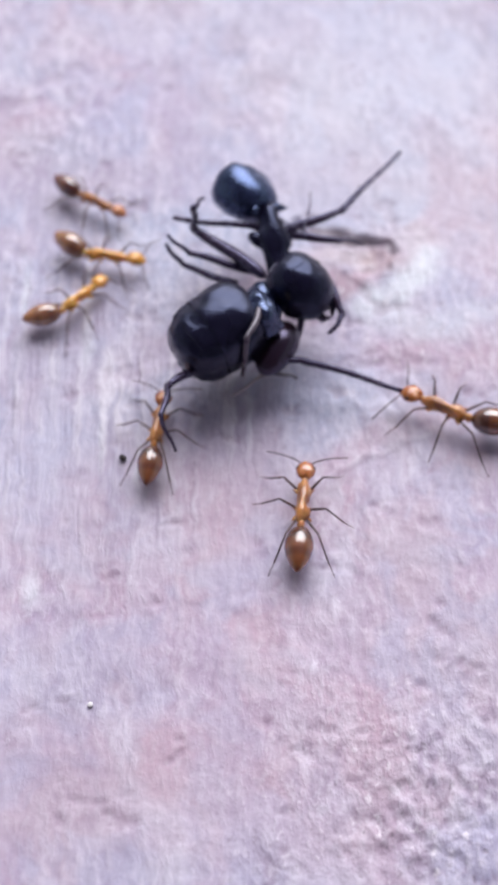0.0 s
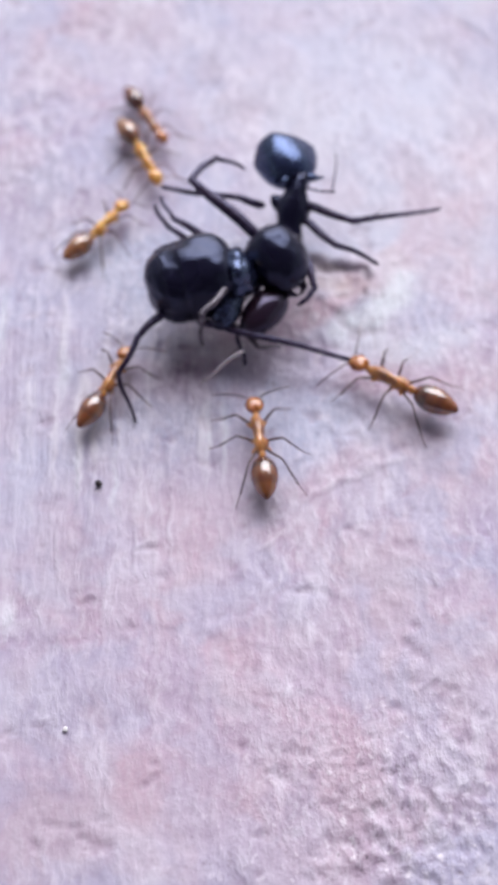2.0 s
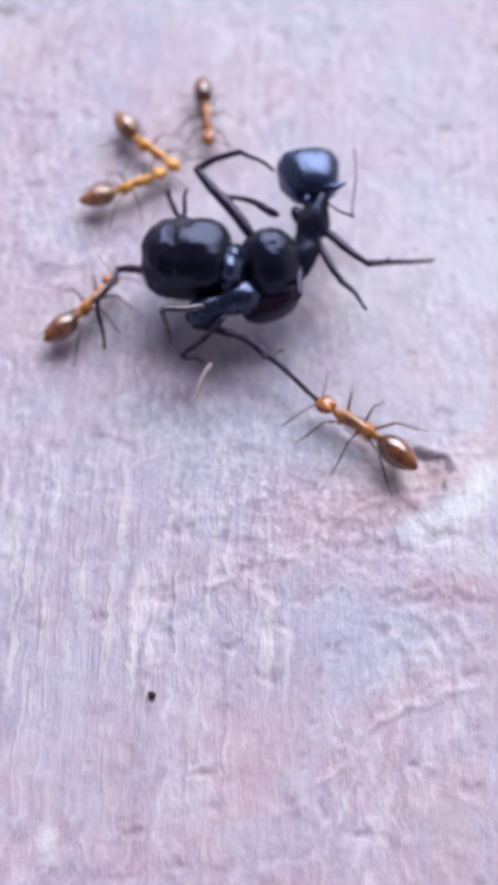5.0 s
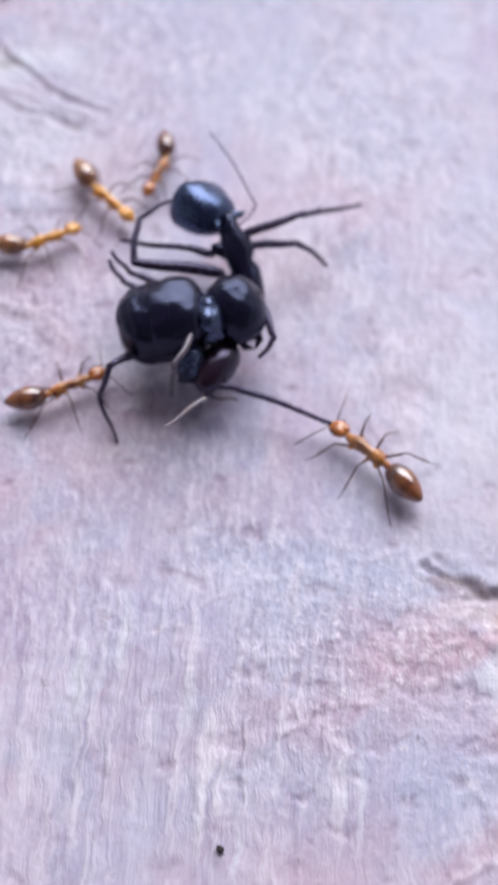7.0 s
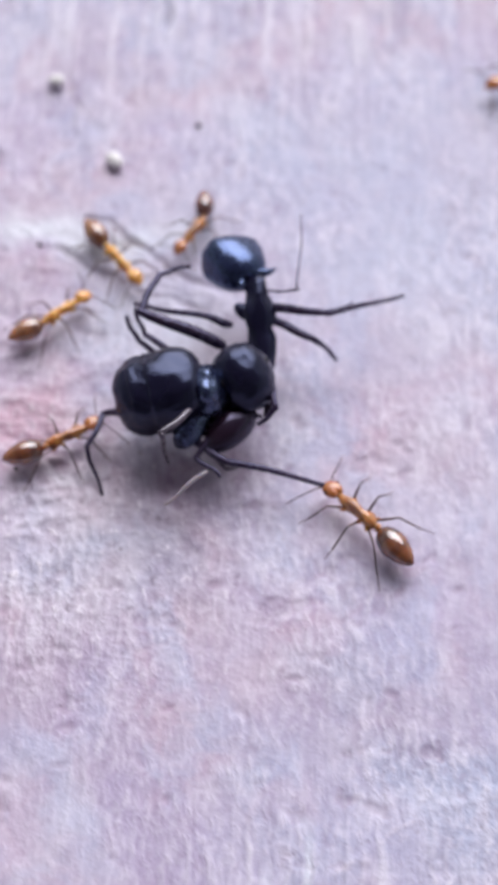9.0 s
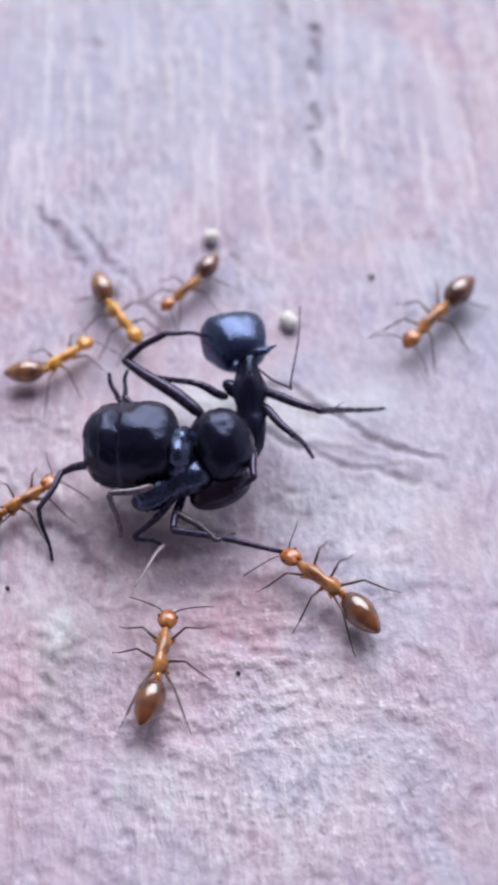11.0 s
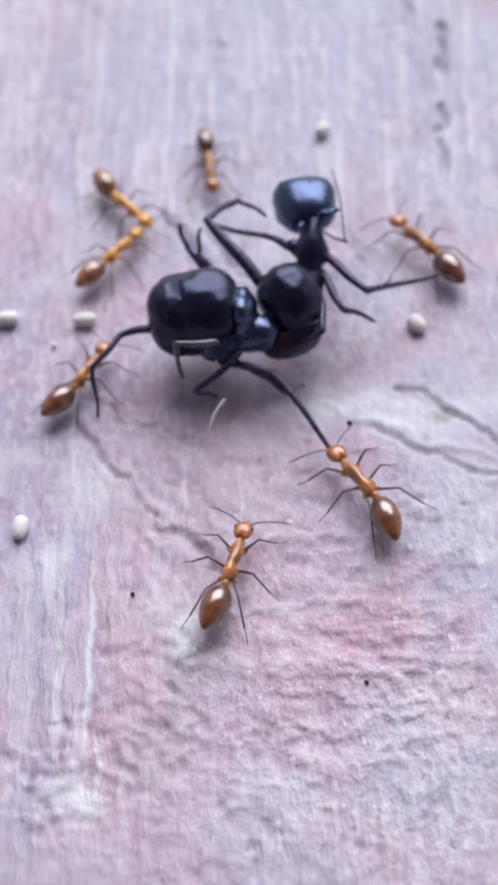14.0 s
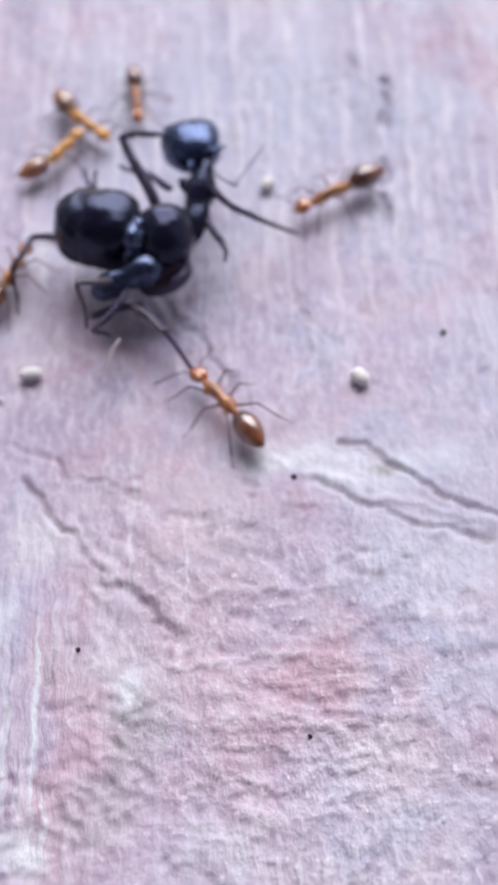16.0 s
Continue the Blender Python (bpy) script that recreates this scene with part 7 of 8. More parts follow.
    move(black["T0"], [
        (0, 1.44, -1.72, 0.329, 0, 5.9, -179.9), (0.5, 2.184, -1.743, 0.344, 0, 6.1, -179.3), (1, 1.66, -2.11, 0.355, 0, 6.2, -169.3),
        (1.5, 1.861, -2.148, 0.355, 0, 6.2, -168.2), (2, 1.165, -3.202, 0.908, 0, 23.7, -165.6), (2.5, 0.879, -3.084, 0.632, 0, 14.7, -159.9),
        (3, 0.755, -3.318, 0.359, 0, 6.6, -136), (3.2, 0.651, -3.469, 0.363, 0, 6.8, -130.4), (5.3, 1.275, -3.823, 0.406, 0, 4.7, -109.8),
        (5.5, 0.802, -3.562, 0.406, 0, 4.6, -116.8), (6, 1.467, -3.843, 1.344, 0, 25.9, -150.6), (6.5, 1.542, -2.909, 0.687, 0, 4.8, -153.8),
        (7, 1.134, -3.042, 0.784, 0, 2.1, -150.9), (7.5, 1.42, -3.267, 1.02, 0, 24.7, -161.3), (8, 0.714, -3.292, 1.263, 0, 29.7, -168.7),
        (8.2, 0.989, -3.184, 1.165, 0, 21.5, -165.8), (10.3, 1.468, -3.341, 0.553, 0, 0.1, -133.6), (10.5, 0.84, -3.174, 0.587, 0, -3, -124.9),
        (11, 1.236, -3.243, 0.273, 0, -1.9, -118.5), (11.5, 0.598, -3.414, 0.713, 0, -4.8, -111.3), (12, 0.383, -2.928, 0.38, 0, -1.1, -122.9),
        (12.5, 0.098, -2.535, 0.412, 0, 1.4, -131.7), (13, 0.274, -2.871, 0.361, 0, -0.6, -124.1), (13.5, 0.407, -3.104, 0.409, 0, 3.8, -122.8),
        (14, 0.678, -3.163, 0.42, 0, 8, -124.1), (14.5, 0.63, -3.302, 0.424, 0, 8.9, -122.5), (15, 0.226, -3.155, 0.407, 0, 8.4, -127),
        (15.5, 0.584, -3.613, 0.393, 0, 8, -118.7), (16, 2.035, -4.369, 0.502, 0, 9.6, -98.8)])
    move(black["F10"], [
        (0, 2.882, 1.353, 1.7, 0, 2.6, 105.1), (0.5, 3.618, 1.381, 1.7, 0, 0.8, 105.5), (1, 2.797, 1.011, 1.7, 0, -15.5, 125.3),
        (1.5, 3.12, 1.28, 1.7, 0, -12.6, 127.6), (2, 3.027, 1.318, 1.7, 0, -18.3, 127.5), (2.5, 2.954, 1.462, 1.7, 0, -18.1, 129.1),
        (3, 2.481, 1.961, 1.7, 0, -1.8, 127.4), (3.2, 2.547, 0.856, 1.7, 0, -18.1, 130.6), (5.3, 2.393, 1.341, 1.7, 0, -10.3, 132.6),
        (5.5, 2.299, 0.654, 1.7, 0, -18.9, 125.4), (6, 2.312, 1.469, 1.7, 0, -40.1, 166.4), (6.5, 2.221, 1.768, 1.7, 0, -34.2, 163.1),
        (7, 2.557, 1.89, 1.7, 0, -16.6, 174.1), (7.5, 2.66, 1.295, 1.7, 0, -22.6, 153.7), (8, 2.303, 1.397, 1.7, 0, -19.3, 147.3),
        (8.2, 3.131, 1.734, 1.7, 0, -17.1, 151.5), (10.3, 2.011, 1.69, 1.7, 0, -34.3, 170.6), (10.5, 2.44, 1.35, 1.7, 0, -3.3, 134.1),
        (11, 2.389, 1.514, 1.7, 0, -6.5, 144.2), (11.5, 2.276, 1.121, 1.7, 0, -19, 142), (12, 2.71, 1.028, 1.7, 0, -20.2, 132.3),
        (12.5, 2.451, 0.43, 1.7, 0, -18.9, 120.9), (13, 2.467, 1.308, 1.7, 0, -12.3, 125.9), (13.5, 2.587, 1.408, 1.7, 0, -1.1, 122.7),
        (14, 2.744, 0.778, 1.7, 0, -18.8, 122.6), (14.5, 2.702, 1.378, 1.7, 0, -8.4, 127.3), (15, 2.266, 0.664, 1.7, 0, -18, 123.3),
        (15.5, 2.434, 1.189, 1.7, 0, -18.2, 123.3), (16, 2.043, 1.52, 1.7, 0, -19.7, 130.5)])
    move(black["F11"], [
        (0, 1.956, 4.789, 1.538, 0, -77, -113.2), (0.5, 2.664, 4.812, 1.652, 0, -63.4, -56.1), (1, 0.811, 3.811, 2.65, 0, 14.3, 35),
        (1.5, 0.998, 4.033, 2.479, 0, 6.5, 39.2), (2, 0.969, 4.003, 2.817, 0, 13.7, 43.5), (2.5, 0.82, 4.091, 2.808, 0, 11.3, 22.9),
        (3, 0.318, 4.79, 1.809, 0, -31.1, -0.4), (3.2, 0.341, 3.426, 2.804, 0, -17.3, 29.3), (5.3, 0.021, 3.92, 2.338, 0, -24.1, 13.8),
        (5.5, 0.345, 3.4, 2.855, 0, 8.3, 34.4), (6, -0.336, 2.108, 3.996, 0, 11.8, 61.2), (6.5, -0.598, 2.622, 3.703, 0, -2, 54.6),
        (7, -0.839, 2.239, 2.718, 0, -11.3, 76.1), (7.5, -0.289, 2.752, 3.067, 0, -1.4, 45.7), (8, -0.525, 3.214, 2.878, 0, -10.4, 45.7),
        (8.2, 0.14, 3.361, 2.746, 0, -12, 59.4), (10.3, -0.892, 2.171, 3.708, 0, 15.3, 59.9), (10.5, -0.035, 3.904, 1.907, 0, -37.5, 14.4),
        (11, -0.483, 3.583, 2.102, 0, -28.2, 24.1), (11.5, -0.381, 3.193, 2.857, 0, -4.2, 36.5), (12, 0.46, 3.501, 2.929, 0, -4.3, 24.6),
        (12.5, 0.721, 3.322, 2.855, 0, -4.3, 26.8), (13, 0.426, 4.127, 2.459, 0, -17, 6.7), (13.5, 0.664, 4.407, 1.768, 0, -32.2, -3.8),
        (14, 0.928, 3.619, 2.85, 0, 14.4, 42.6), (14.5, 0.567, 4.181, 2.221, 0, -45, -7.2), (15, 0.406, 3.494, 2.803, 0, -6.4, 33.8),
        (15.5, 0.574, 4.017, 2.811, 0, 7.4, 37.6), (16, -0.136, 4.068, 2.903, 0, -26, -11)])
    move(black["F12"], [
        (0, 1.793, 4.41, 3.318, 0, 37.4, 43.4), (0.5, 3.121, 4.133, 3.286, 0, 46.1, 16.2), (1, 2.262, 4.826, 2.2, 0, -38.6, -71.8),
        (1.5, 2.406, 5.179, 2.272, 0, -28.5, -55.1), (2, 2.258, 5.224, 2.384, 0, -14.8, -54.3), (2.5, 2.472, 4.787, 2.449, 0, -4, -55.1),
        (3, 1.883, 4.78, 2.754, 0, 5.7, -30.8), (3.2, 1.863, 4.28, 3.347, 0, 26.6, -3.8), (5.3, 1.641, 4.316, 3.085, 0, 15.8, -21.7),
        (5.5, 1.837, 4.422, 2.59, 0, -0.3, -30.9), (6, 0.525, 3.676, 3.622, 0, 26.5, 28), (6.5, 0.459, 4.111, 3.766, 0, 36.6, 45.1),
        (7, -0.409, 3.978, 3.077, 0, -4.8, 22.1), (7.5, 0.986, 4.06, 3.113, 0, 15.6, 4.2), (8, 0.729, 4.501, 3.208, 0, 18.5, 18.7),
        (8.2, 1.05, 4.899, 3.127, 0, 21.5, 16.1), (10.3, -0.008, 3.696, 3.224, 0, 16.4, 32.6), (10.5, 1.37, 4.264, 3.019, 0, 12.8, 5),
        (11, 0.988, 4.241, 2.965, 0, 20.1, 12), (11.5, 1.085, 4.276, 2.992, 0, 14.2, 4.6), (12, 2.117, 4.26, 3.067, 0, 16.5, -7.3),
        (12.5, 2.348, 4.143, 2.991, 0, 13.9, -9.7), (13, 2.162, 4.331, 2.992, 0, 14.6, -13.9), (13.5, 2.208, 4.303, 2.742, 0, -5.9, -37.8),
        (14, 2.231, 4.816, 2.396, 0, -5.9, -50.5), (14.5, 1.849, 4.02, 3.513, 0, 32.6, -6.6), (15, 1.915, 4.504, 3.008, 0, 13.6, -17.8),
        (15.5, 2.01, 5.122, 2.577, 0, 3.9, -32.9), (16, 1.476, 3.753, 3.705, 0, 48.2, 90.3)])
    move(black["R10"], [
        (0, -0.222, -0.389, 1.8, 0, 0, -78.4), (0.5, 0.104, -0.258, 1.8, 0, -36.6, -131.1), (1, -0.22, -0.303, 1.8, 0, 11.4, -67.1),
        (1.5, -0.2, -0.316, 1.8, 0, -36.4, -130.8), (2, -0.213, -0.225, 1.8, 0, -17.3, -115.3), (2.5, -0.103, -0.245, 1.8, 0, -4.5, -95.8),
        (3, -0.351, -0.284, 1.8, 0, -16.2, -141), (3.2, -0.448, -0.24, 1.8, 0, -3.7, -109.2), (5.3, -0.661, -0.229, 1.8, 0, -3.8, -118.8),
        (5.5, -0.605, -0.222, 1.8, 0, -3.9, -118.3), (6, -0.15, -0.331, 1.8, 0, -4.2, -104.7), (6.5, -0.09, -0.268, 1.8, 0, -30, -104.8),
        (7, -0.064, -0.386, 1.8, 0, -9.6, -93.5), (7.5, 0.069, -0.199, 1.8, 0, -4.6, -92), (8, -0.13, -0.375, 1.8, 0, -25.9, -125.8),
        (8.2, -0.224, -0.288, 1.8, 0, -22.3, -117.6), (10.3, -0.41, -0.371, 1.8, 0, -5.4, -106.5), (10.5, -0.455, -0.319, 1.8, 0, -10.8, -116.5),
        (11, -0.501, -0.306, 1.8, 0, -10.7, -122.9), (11.5, -0.443, -0.314, 1.8, 0, -4.2, -119), (12, -0.586, -0.36, 1.8, 0, -4.1, -116.6),
        (12.5, -0.643, -0.283, 1.8, 0, 3.3, -114.3), (13, -0.678, -0.342, 1.8, 0, -4, -123.9), (13.5, -0.62, -0.324, 1.8, 0, -4, -128.2),
        (14, -0.613, -0.416, 1.8, 0, -3.7, -137), (14.5, -0.485, -0.424, 1.8, 0, 11.9, -107.7), (15, -0.371, -0.262, 1.8, 0, -3.7, -111.5),
        (15.5, -0.705, -0.44, 1.8, 0, -2.8, -116.8), (16, -0.222, -0.182, 1.8, 0, -23.2, -143)])
    move(black["R11"], [
        (0, 0.276, -2.817, 1.8, 0, 4.3, -51), (0.5, -1.205, -1.757, 3.277, 0, 24.9, -43.3), (1, 0.726, -2.541, 1.308, 0, 20, -54.3),
        (1.5, -1.505, -1.825, 3.271, 0, 27.7, -50.5), (2, -1.224, -2.366, 2.536, 0, 16.8, -53.9), (2.5, -0.355, -2.703, 1.993, 0, 25.4, -30.3),
        (3, -2.202, -1.78, 2.492, 0, 17.2, -68.4), (3.2, -1.263, -2.575, 1.958, 0, 32.4, -39), (5.3, -1.853, -2.396, 1.963, 0, 33.5, -43.4),
        (5.5, -1.776, -2.4, 1.968, 0, 33.6, -41.5), (6, -0.777, -2.722, 1.981, 0, -28.8, -118.9), (6.5, -0.638, -2.343, 3.04, 0, 11.2, -72.8),
        (7, -0.211, -2.825, 2.214, 0, 33.5, -71.4), (7.5, -0.019, -2.668, 1.997, 0, 10.8, -55.8), (8, -1.434, -2.182, 2.884, 0, 10.9, -78.5),
        (8.2, -1.288, -2.32, 2.739, 0, 17.8, -65.1), (10.3, -1.113, -2.736, 2.034, 0, 34.1, -59.2), (10.5, -1.542, -2.498, 2.263, 0, 37.1, -50.4),
        (11, -1.823, -2.351, 2.259, 0, 37.4, -58.5), (11.5, -1.64, -2.477, 1.982, 0, 33.6, -54.5), (12, -1.692, -2.571, 1.978, 0, 33.5, -45.2),
        (12.5, -1.661, -2.538, 1.657, 0, 28.7, -38.9), (13, -2.059, -2.393, 1.974, 0, 32, -38.8), (13.5, -2.148, -2.268, 1.972, 0, 30.6, -46),
        (14, -2.422, -2.103, 1.959, 0, 27.7, -48.5), (14.5, -1.223, -2.734, 1.288, 0, -37.6, -98.9), (15, -1.276, -2.564, 1.961, 0, 29.3, -41.9),
        (15.5, -1.821, -2.65, 1.922, 0, -28.1, -127.4), (16, -2.04, -1.553, 2.778, 0, 45.8, -55.5)])
    move(black["R20"], [
        (0, -0.205, -0.398, 1.6, 0, 0, -108.9), (0.5, -0.204, -0.289, 1.6, 0, -13.8, -131.8), (1, -0.485, -0.373, 1.6, 0, -21.7, -117.6),
        (1.5, -0.468, -0.328, 1.6, 0, -9, -125.4), (2, -0.644, -0.198, 1.6, 0, -6, -127.2), (2.5, -0.51, -0.456, 1.6, 0, 5, -111.8),
        (3, -0.626, -0.235, 1.6, 0, -9.2, -148.6), (3.2, -0.883, -0.239, 1.6, 0, 1.4, -127.4), (5.3, -1.109, -0.142, 1.6, 0, 0.3, -136),
        (5.5, -1.106, -0.197, 1.6, 0, 0, -136.8), (6, -0.442, -0.233, 1.6, 0, -0.6, -125.2), (6.5, -0.346, -0.352, 1.6, 0, -8, -107.5),
        (7, -0.46, -0.463, 1.6, 0, 9.7, -99.5), (7.5, -0.386, -0.421, 1.6, 0, 3.3, -109.2), (8, -0.695, -0.372, 1.6, 0, 0, -124.9),
        (8.2, -0.641, -0.301, 1.6, 0, 5.4, -119.9), (10.3, -0.716, -0.275, 1.6, 0, -15.4, -134.1), (10.5, -0.768, -0.319, 1.6, 0, 4.3, -130.8),
        (11, -0.87, -0.228, 1.6, 0, -10.3, -146.3), (11.5, -0.817, -0.261, 1.6, 0, 0.2, -137.8), (12, -1.038, -0.339, 1.6, 0, 6, -126.3),
        (12.5, -0.83, -0.187, 1.6, 0, -2.8, -139.9), (13, -1, -0.255, 1.6, 0, -0.3, -141.1), (13.5, -0.945, -0.268, 1.6, 0, -0.7, -146.7),
        (14, -1.231, -0.334, 1.6, 0, 0, -152.7), (14.5, -0.998, -0.31, 1.6, 0, 8.3, -135), (15, -0.944, -0.348, 1.6, 0, 8.3, -120),
        (15.5, -1.096, -0.298, 1.6, 0, 13.6, -129.9), (16, -1.346, 0.042, 1.6, 0, 2.3, -139.4)])
    move(black["R21"], [
        (0, -0.877, -2.36, 1.6, 0, 43.2, -67.9), (0.5, -1.548, -1.79, 2.095, 0, 31.7, -56.5), (1, -1.377, -2.082, 2.368, 0, 30.9, -78.4),
        (1.5, -1.655, -1.997, 1.926, 0, 46.7, -54.2), (2, -1.892, -1.84, 1.818, 0, 17.2, -95.4), (2.5, -1.278, -2.375, 1.421, 0, 41.2, -47.9),
        (3, -2.375, -1.301, 1.93, 0, 54.3, -82), (3.2, -2.144, -1.886, 1.551, 0, -11.2, -137.1), (5.3, -2.601, -1.583, 1.588, 0, -13.3, -134.1),
        (5.5, -2.619, -1.617, 1.6, 0, 60.5, -58.3), (6, -1.636, -1.929, 1.621, 0, 61.5, -92.2), (6.5, -0.964, -2.311, 1.888, 0, 54.9, -69.4),
        (7, -0.796, -2.48, 1.25, 0, 50.5, -112.6), (7.5, -1.067, -2.377, 1.481, 0, 49.1, -63.6), (8, -1.882, -2.073, 1.6, 0, 45.7, -103.8),
        (8.2, -1.67, -2.092, 1.406, 0, 53.7, -84.2), (10.3, -2.109, -1.711, 2.152, 0, 70.1, -91.2), (10.5, -2.118, -1.886, 1.444, 0, -17.7, -155),
        (11, -2.567, -1.361, 1.972, 0, 63.4, -86.2), (11.5, -2.353, -1.655, 1.591, 0, -8.1, -157.6), (12, -2.258, -2.003, 1.382, 0, -14, -147.2),
        (12.5, -2.416, -1.521, 1.7, 0, 64.3, -60.4), (13, -2.614, -1.559, 1.611, 0, -17.9, -147.8), (13.5, -2.679, -1.407, 1.624, 0, -15.6, -143.5),
        (14, -3.075, -1.284, 1.6, 0, 46.7, -63.6), (14.5, -2.448, -1.762, 1.299, 0, -16.8, -118.9), (15, -1.971, -2.125, 1.3, 0, -2.6, -123.2),
        (15.5, -2.389, -1.844, 1.112, 0, -22.1, -169.7), (16, -2.92, -1.306, 1.517, 0, -27.1, -165.3)])
    move(black["P0"], [
        (0, 0.559, -0.938, 0.785, 0, -3, -36), (0.5, 0.985, -0.826, 0.762, 0, -3.8, -32.2), (1, 0.102, -1.414, 0.742, 0, -4.4, -17.5),
        (1.5, 0.253, -1.48, 0.737, 0, -4.5, -15.7), (2, -0.04, -1.222, 0.602, 0, -8.4, -36.1), (2.5, 0.461, -1.353, 0.738, 0, -4.5, -43.8),
        (3, 0.815, -1.699, 0.752, 0, -4.2, -51.8), (3.2, 0.747, -1.359, 0.691, 0, -6, -65.7), (5.3, 0.385, -2.299, 0.478, 0, -12.1, -8.8),
        (5.5, 0.336, -1.878, 0.607, 0, -8.4, -21.3), (6, 0.093, -2.235, 0.633, 0, -7.6, -4.1), (6.5, -0.055, -2.305, 0.706, 0, -5.5, 4.9),
        (7, 0.282, -2.067, 0.779, 0, -3.2, -19.5), (7.5, 0.563, -2.091, 0.774, 0, -3.4, -19.1), (8, 0.27, -1.67, 0.773, 0, -3.4, -34.5),
        (8.2, 0.395, -1.536, 0.757, 0, -3.9, -33.8), (10.3, 0.838, -1.151, 0.642, 0, -7.4, -64.9), (10.5, 0.991, -0.89, 0.632, 0, -7.8, -76),
        (11, 1.835, -0.864, 0.53, 0, -10.9, -96.7), (11.5, 1.702, -0.516, 0.204, 0, -19.9, -102), (12, -0.019, -0.934, 0.095, 0, -23, -36.8),
        (12.5, 0.495, -0.969, 0.704, 0, -5.7, -44.9), (13, 0.553, -1.144, 0.7, 0, -5.7, -48.6), (13.5, 0.448, -1.155, 0.629, 0, -7.8, -45),
        (14, 0.705, -1.61, 0.686, 0, -6.3, -27.2), (14.5, 0.421, -1.5, 0.593, 0, -8.9, -31.1), (15, 0.343, -0.827, 0.475, 0, -12.2, -55.5),
        (15.5, 0.274, -1.204, 0.394, 0, -14.5, -47.5), (16, 0.556, -3.269, 0.199, 0, -20.2, 15.8)])
    move(black["P1"], [
        (0, 2.3, -2.203, 0.899, 0, 12.6, -44.4), (0.5, 2.805, -1.971, 0.903, 0, 12.8, -47.5), (1, 2.151, -2.06, 0.907, 0, 13, -42.2),
        (1.5, 2.321, -2.059, 0.907, 0, 13, -40.4), (2, 1.683, -2.477, 0.918, 0, 12.9, -22.6), (2.5, 2.012, -2.84, 0.908, 0, 13.2, -39.3),
        (3, 2.145, -3.387, 0.909, 0, 13, -25.3), (3.2, 1.628, -3.313, 0.917, 0, 13.1, -20), (5.3, 2.467, -2.621, 0.929, 0, 13.8, -37.6),
        (5.5, 2.322, -2.651, 0.923, 0, 13.9, -47.8), (6, 2.223, -2.386, 0.919, 0, 13.6, -43.1), (6.5, 2.082, -2.122, 0.912, 0, 13.3, -37),
        (7, 2.311, -2.784, 0.899, 0, 12.7, -25), (7.5, 2.596, -2.794, 0.901, 0, 13, -36.1), (8, 2.043, -2.888, 0.901, 0, 13, -41.3),
        (8.2, 2.182, -2.731, 0.904, 0, 12.9, -32.6), (10.3, 1.743, -3.087, 0.92, 0, 12.4, 5.1), (10.5, 1.509, -2.961, 0.923, 0, 12.8, -6.5),
        (11, 1.589, -2.965, 0.939, 0, 13.1, -3), (11.5, 1.279, -2.497, 0.938, 0, 13.7, -25.1), (12, 1.57, -2.121, 0.937, 0, 14, -43),
        (12.5, 2.013, -2.483, 0.916, 0, 14, -63.7), (13, 1.97, -2.752, 0.914, 0, 13.7, -47.1), (13.5, 1.958, -2.664, 0.922, 0, 13.9, -44.1),
        (14, 2.611, -2.588, 0.921, 0, 14.4, -61.4), (14.5, 2.244, -2.599, 0.928, 0, 14.2, -47.4), (15, 1.536, -2.562, 0.932, 0, 14.2, -45.8),
        (15.5, 1.685, -2.741, 0.933, 0, 14.4, -41.7), (16, 2.502, -2.718, 0.942, 0, 15.1, -38.6)])
    move(black["L0"], [
        (0, -1.02, -0.628, 1.1, 0, -20.7, -167.2), (0.5, -1.031, -0.638, 1.1, 0, 32.7, 111.6), (1, -0.93, -0.825, 1.1, 0, 0.1, -164.2),
        (1.5, -0.915, -0.843, 1.1, 0, 8.4, -156.1), (2, -0.873, -0.538, 1.1, 0, 2.6, -146.8), (2.5, -0.938, -0.271, 1.1, 0, 2.8, -161.3),
        (3, -0.976, -0.118, 1.1, 0, -25.5, -147.1), (3.2, -0.989, -0.098, 1.1, 0, -24.8, -147.7), (5.3, -0.928, -0.277, 1.1, 0, 15.8, 167.6),
        (5.5, -0.957, -0.16, 1.1, 0, 3, 177.3), (6, -0.815, -0.509, 1.1, 0, 2.7, 179), (6.5, -0.711, -0.931, 1.1, 0, 2.7, -179),
        (7, -0.756, -0.824, 1.1, 0, -23.3, -149.4), (7.5, -0.762, -0.798, 1.1, 0, 2.9, -157.5), (8, -0.892, -0.524, 1.1, 0, -17.8, -167.6),
        (8.2, -0.9, -0.514, 1.1, 0, 28.4, 148.7), (10.3, -0.802, -0.411, 1.1, 0, 30.3, 139.7), (10.5, -0.884, -0.197, 1.1, 0, 21.2, 159.3),
        (11, -0.871, -0.252, 1.1, 0, 22, -177.6), (11.5, -0.935, -0.075, 1.1, 0, 30, 151), (12, -0.929, 0.034, 1.1, 0, 18.7, 150.3),
        (12.5, -0.936, 0.173, 1.1, 0, 30.5, 142), (13, -0.961, 0.08, 1.1, 0, -17.8, -157.7), (13.5, -0.987, 0.047, 1.1, 0, 2.5, -148.7),
        (14, -0.984, 0.04, 1.1, 0, 2.6, -178.2), (14.5, -0.994, 0.006, 1.1, 0, 1.9, 171.2), (15, -1.002, 0.114, 1.1, 0, -2.9, 169.3),
        (15.5, -1.031, -0.017, 1.1, 0, 2.5, 152.8), (16, -1.011, -0.352, 1.1, 0, 9.4, 176.8)])
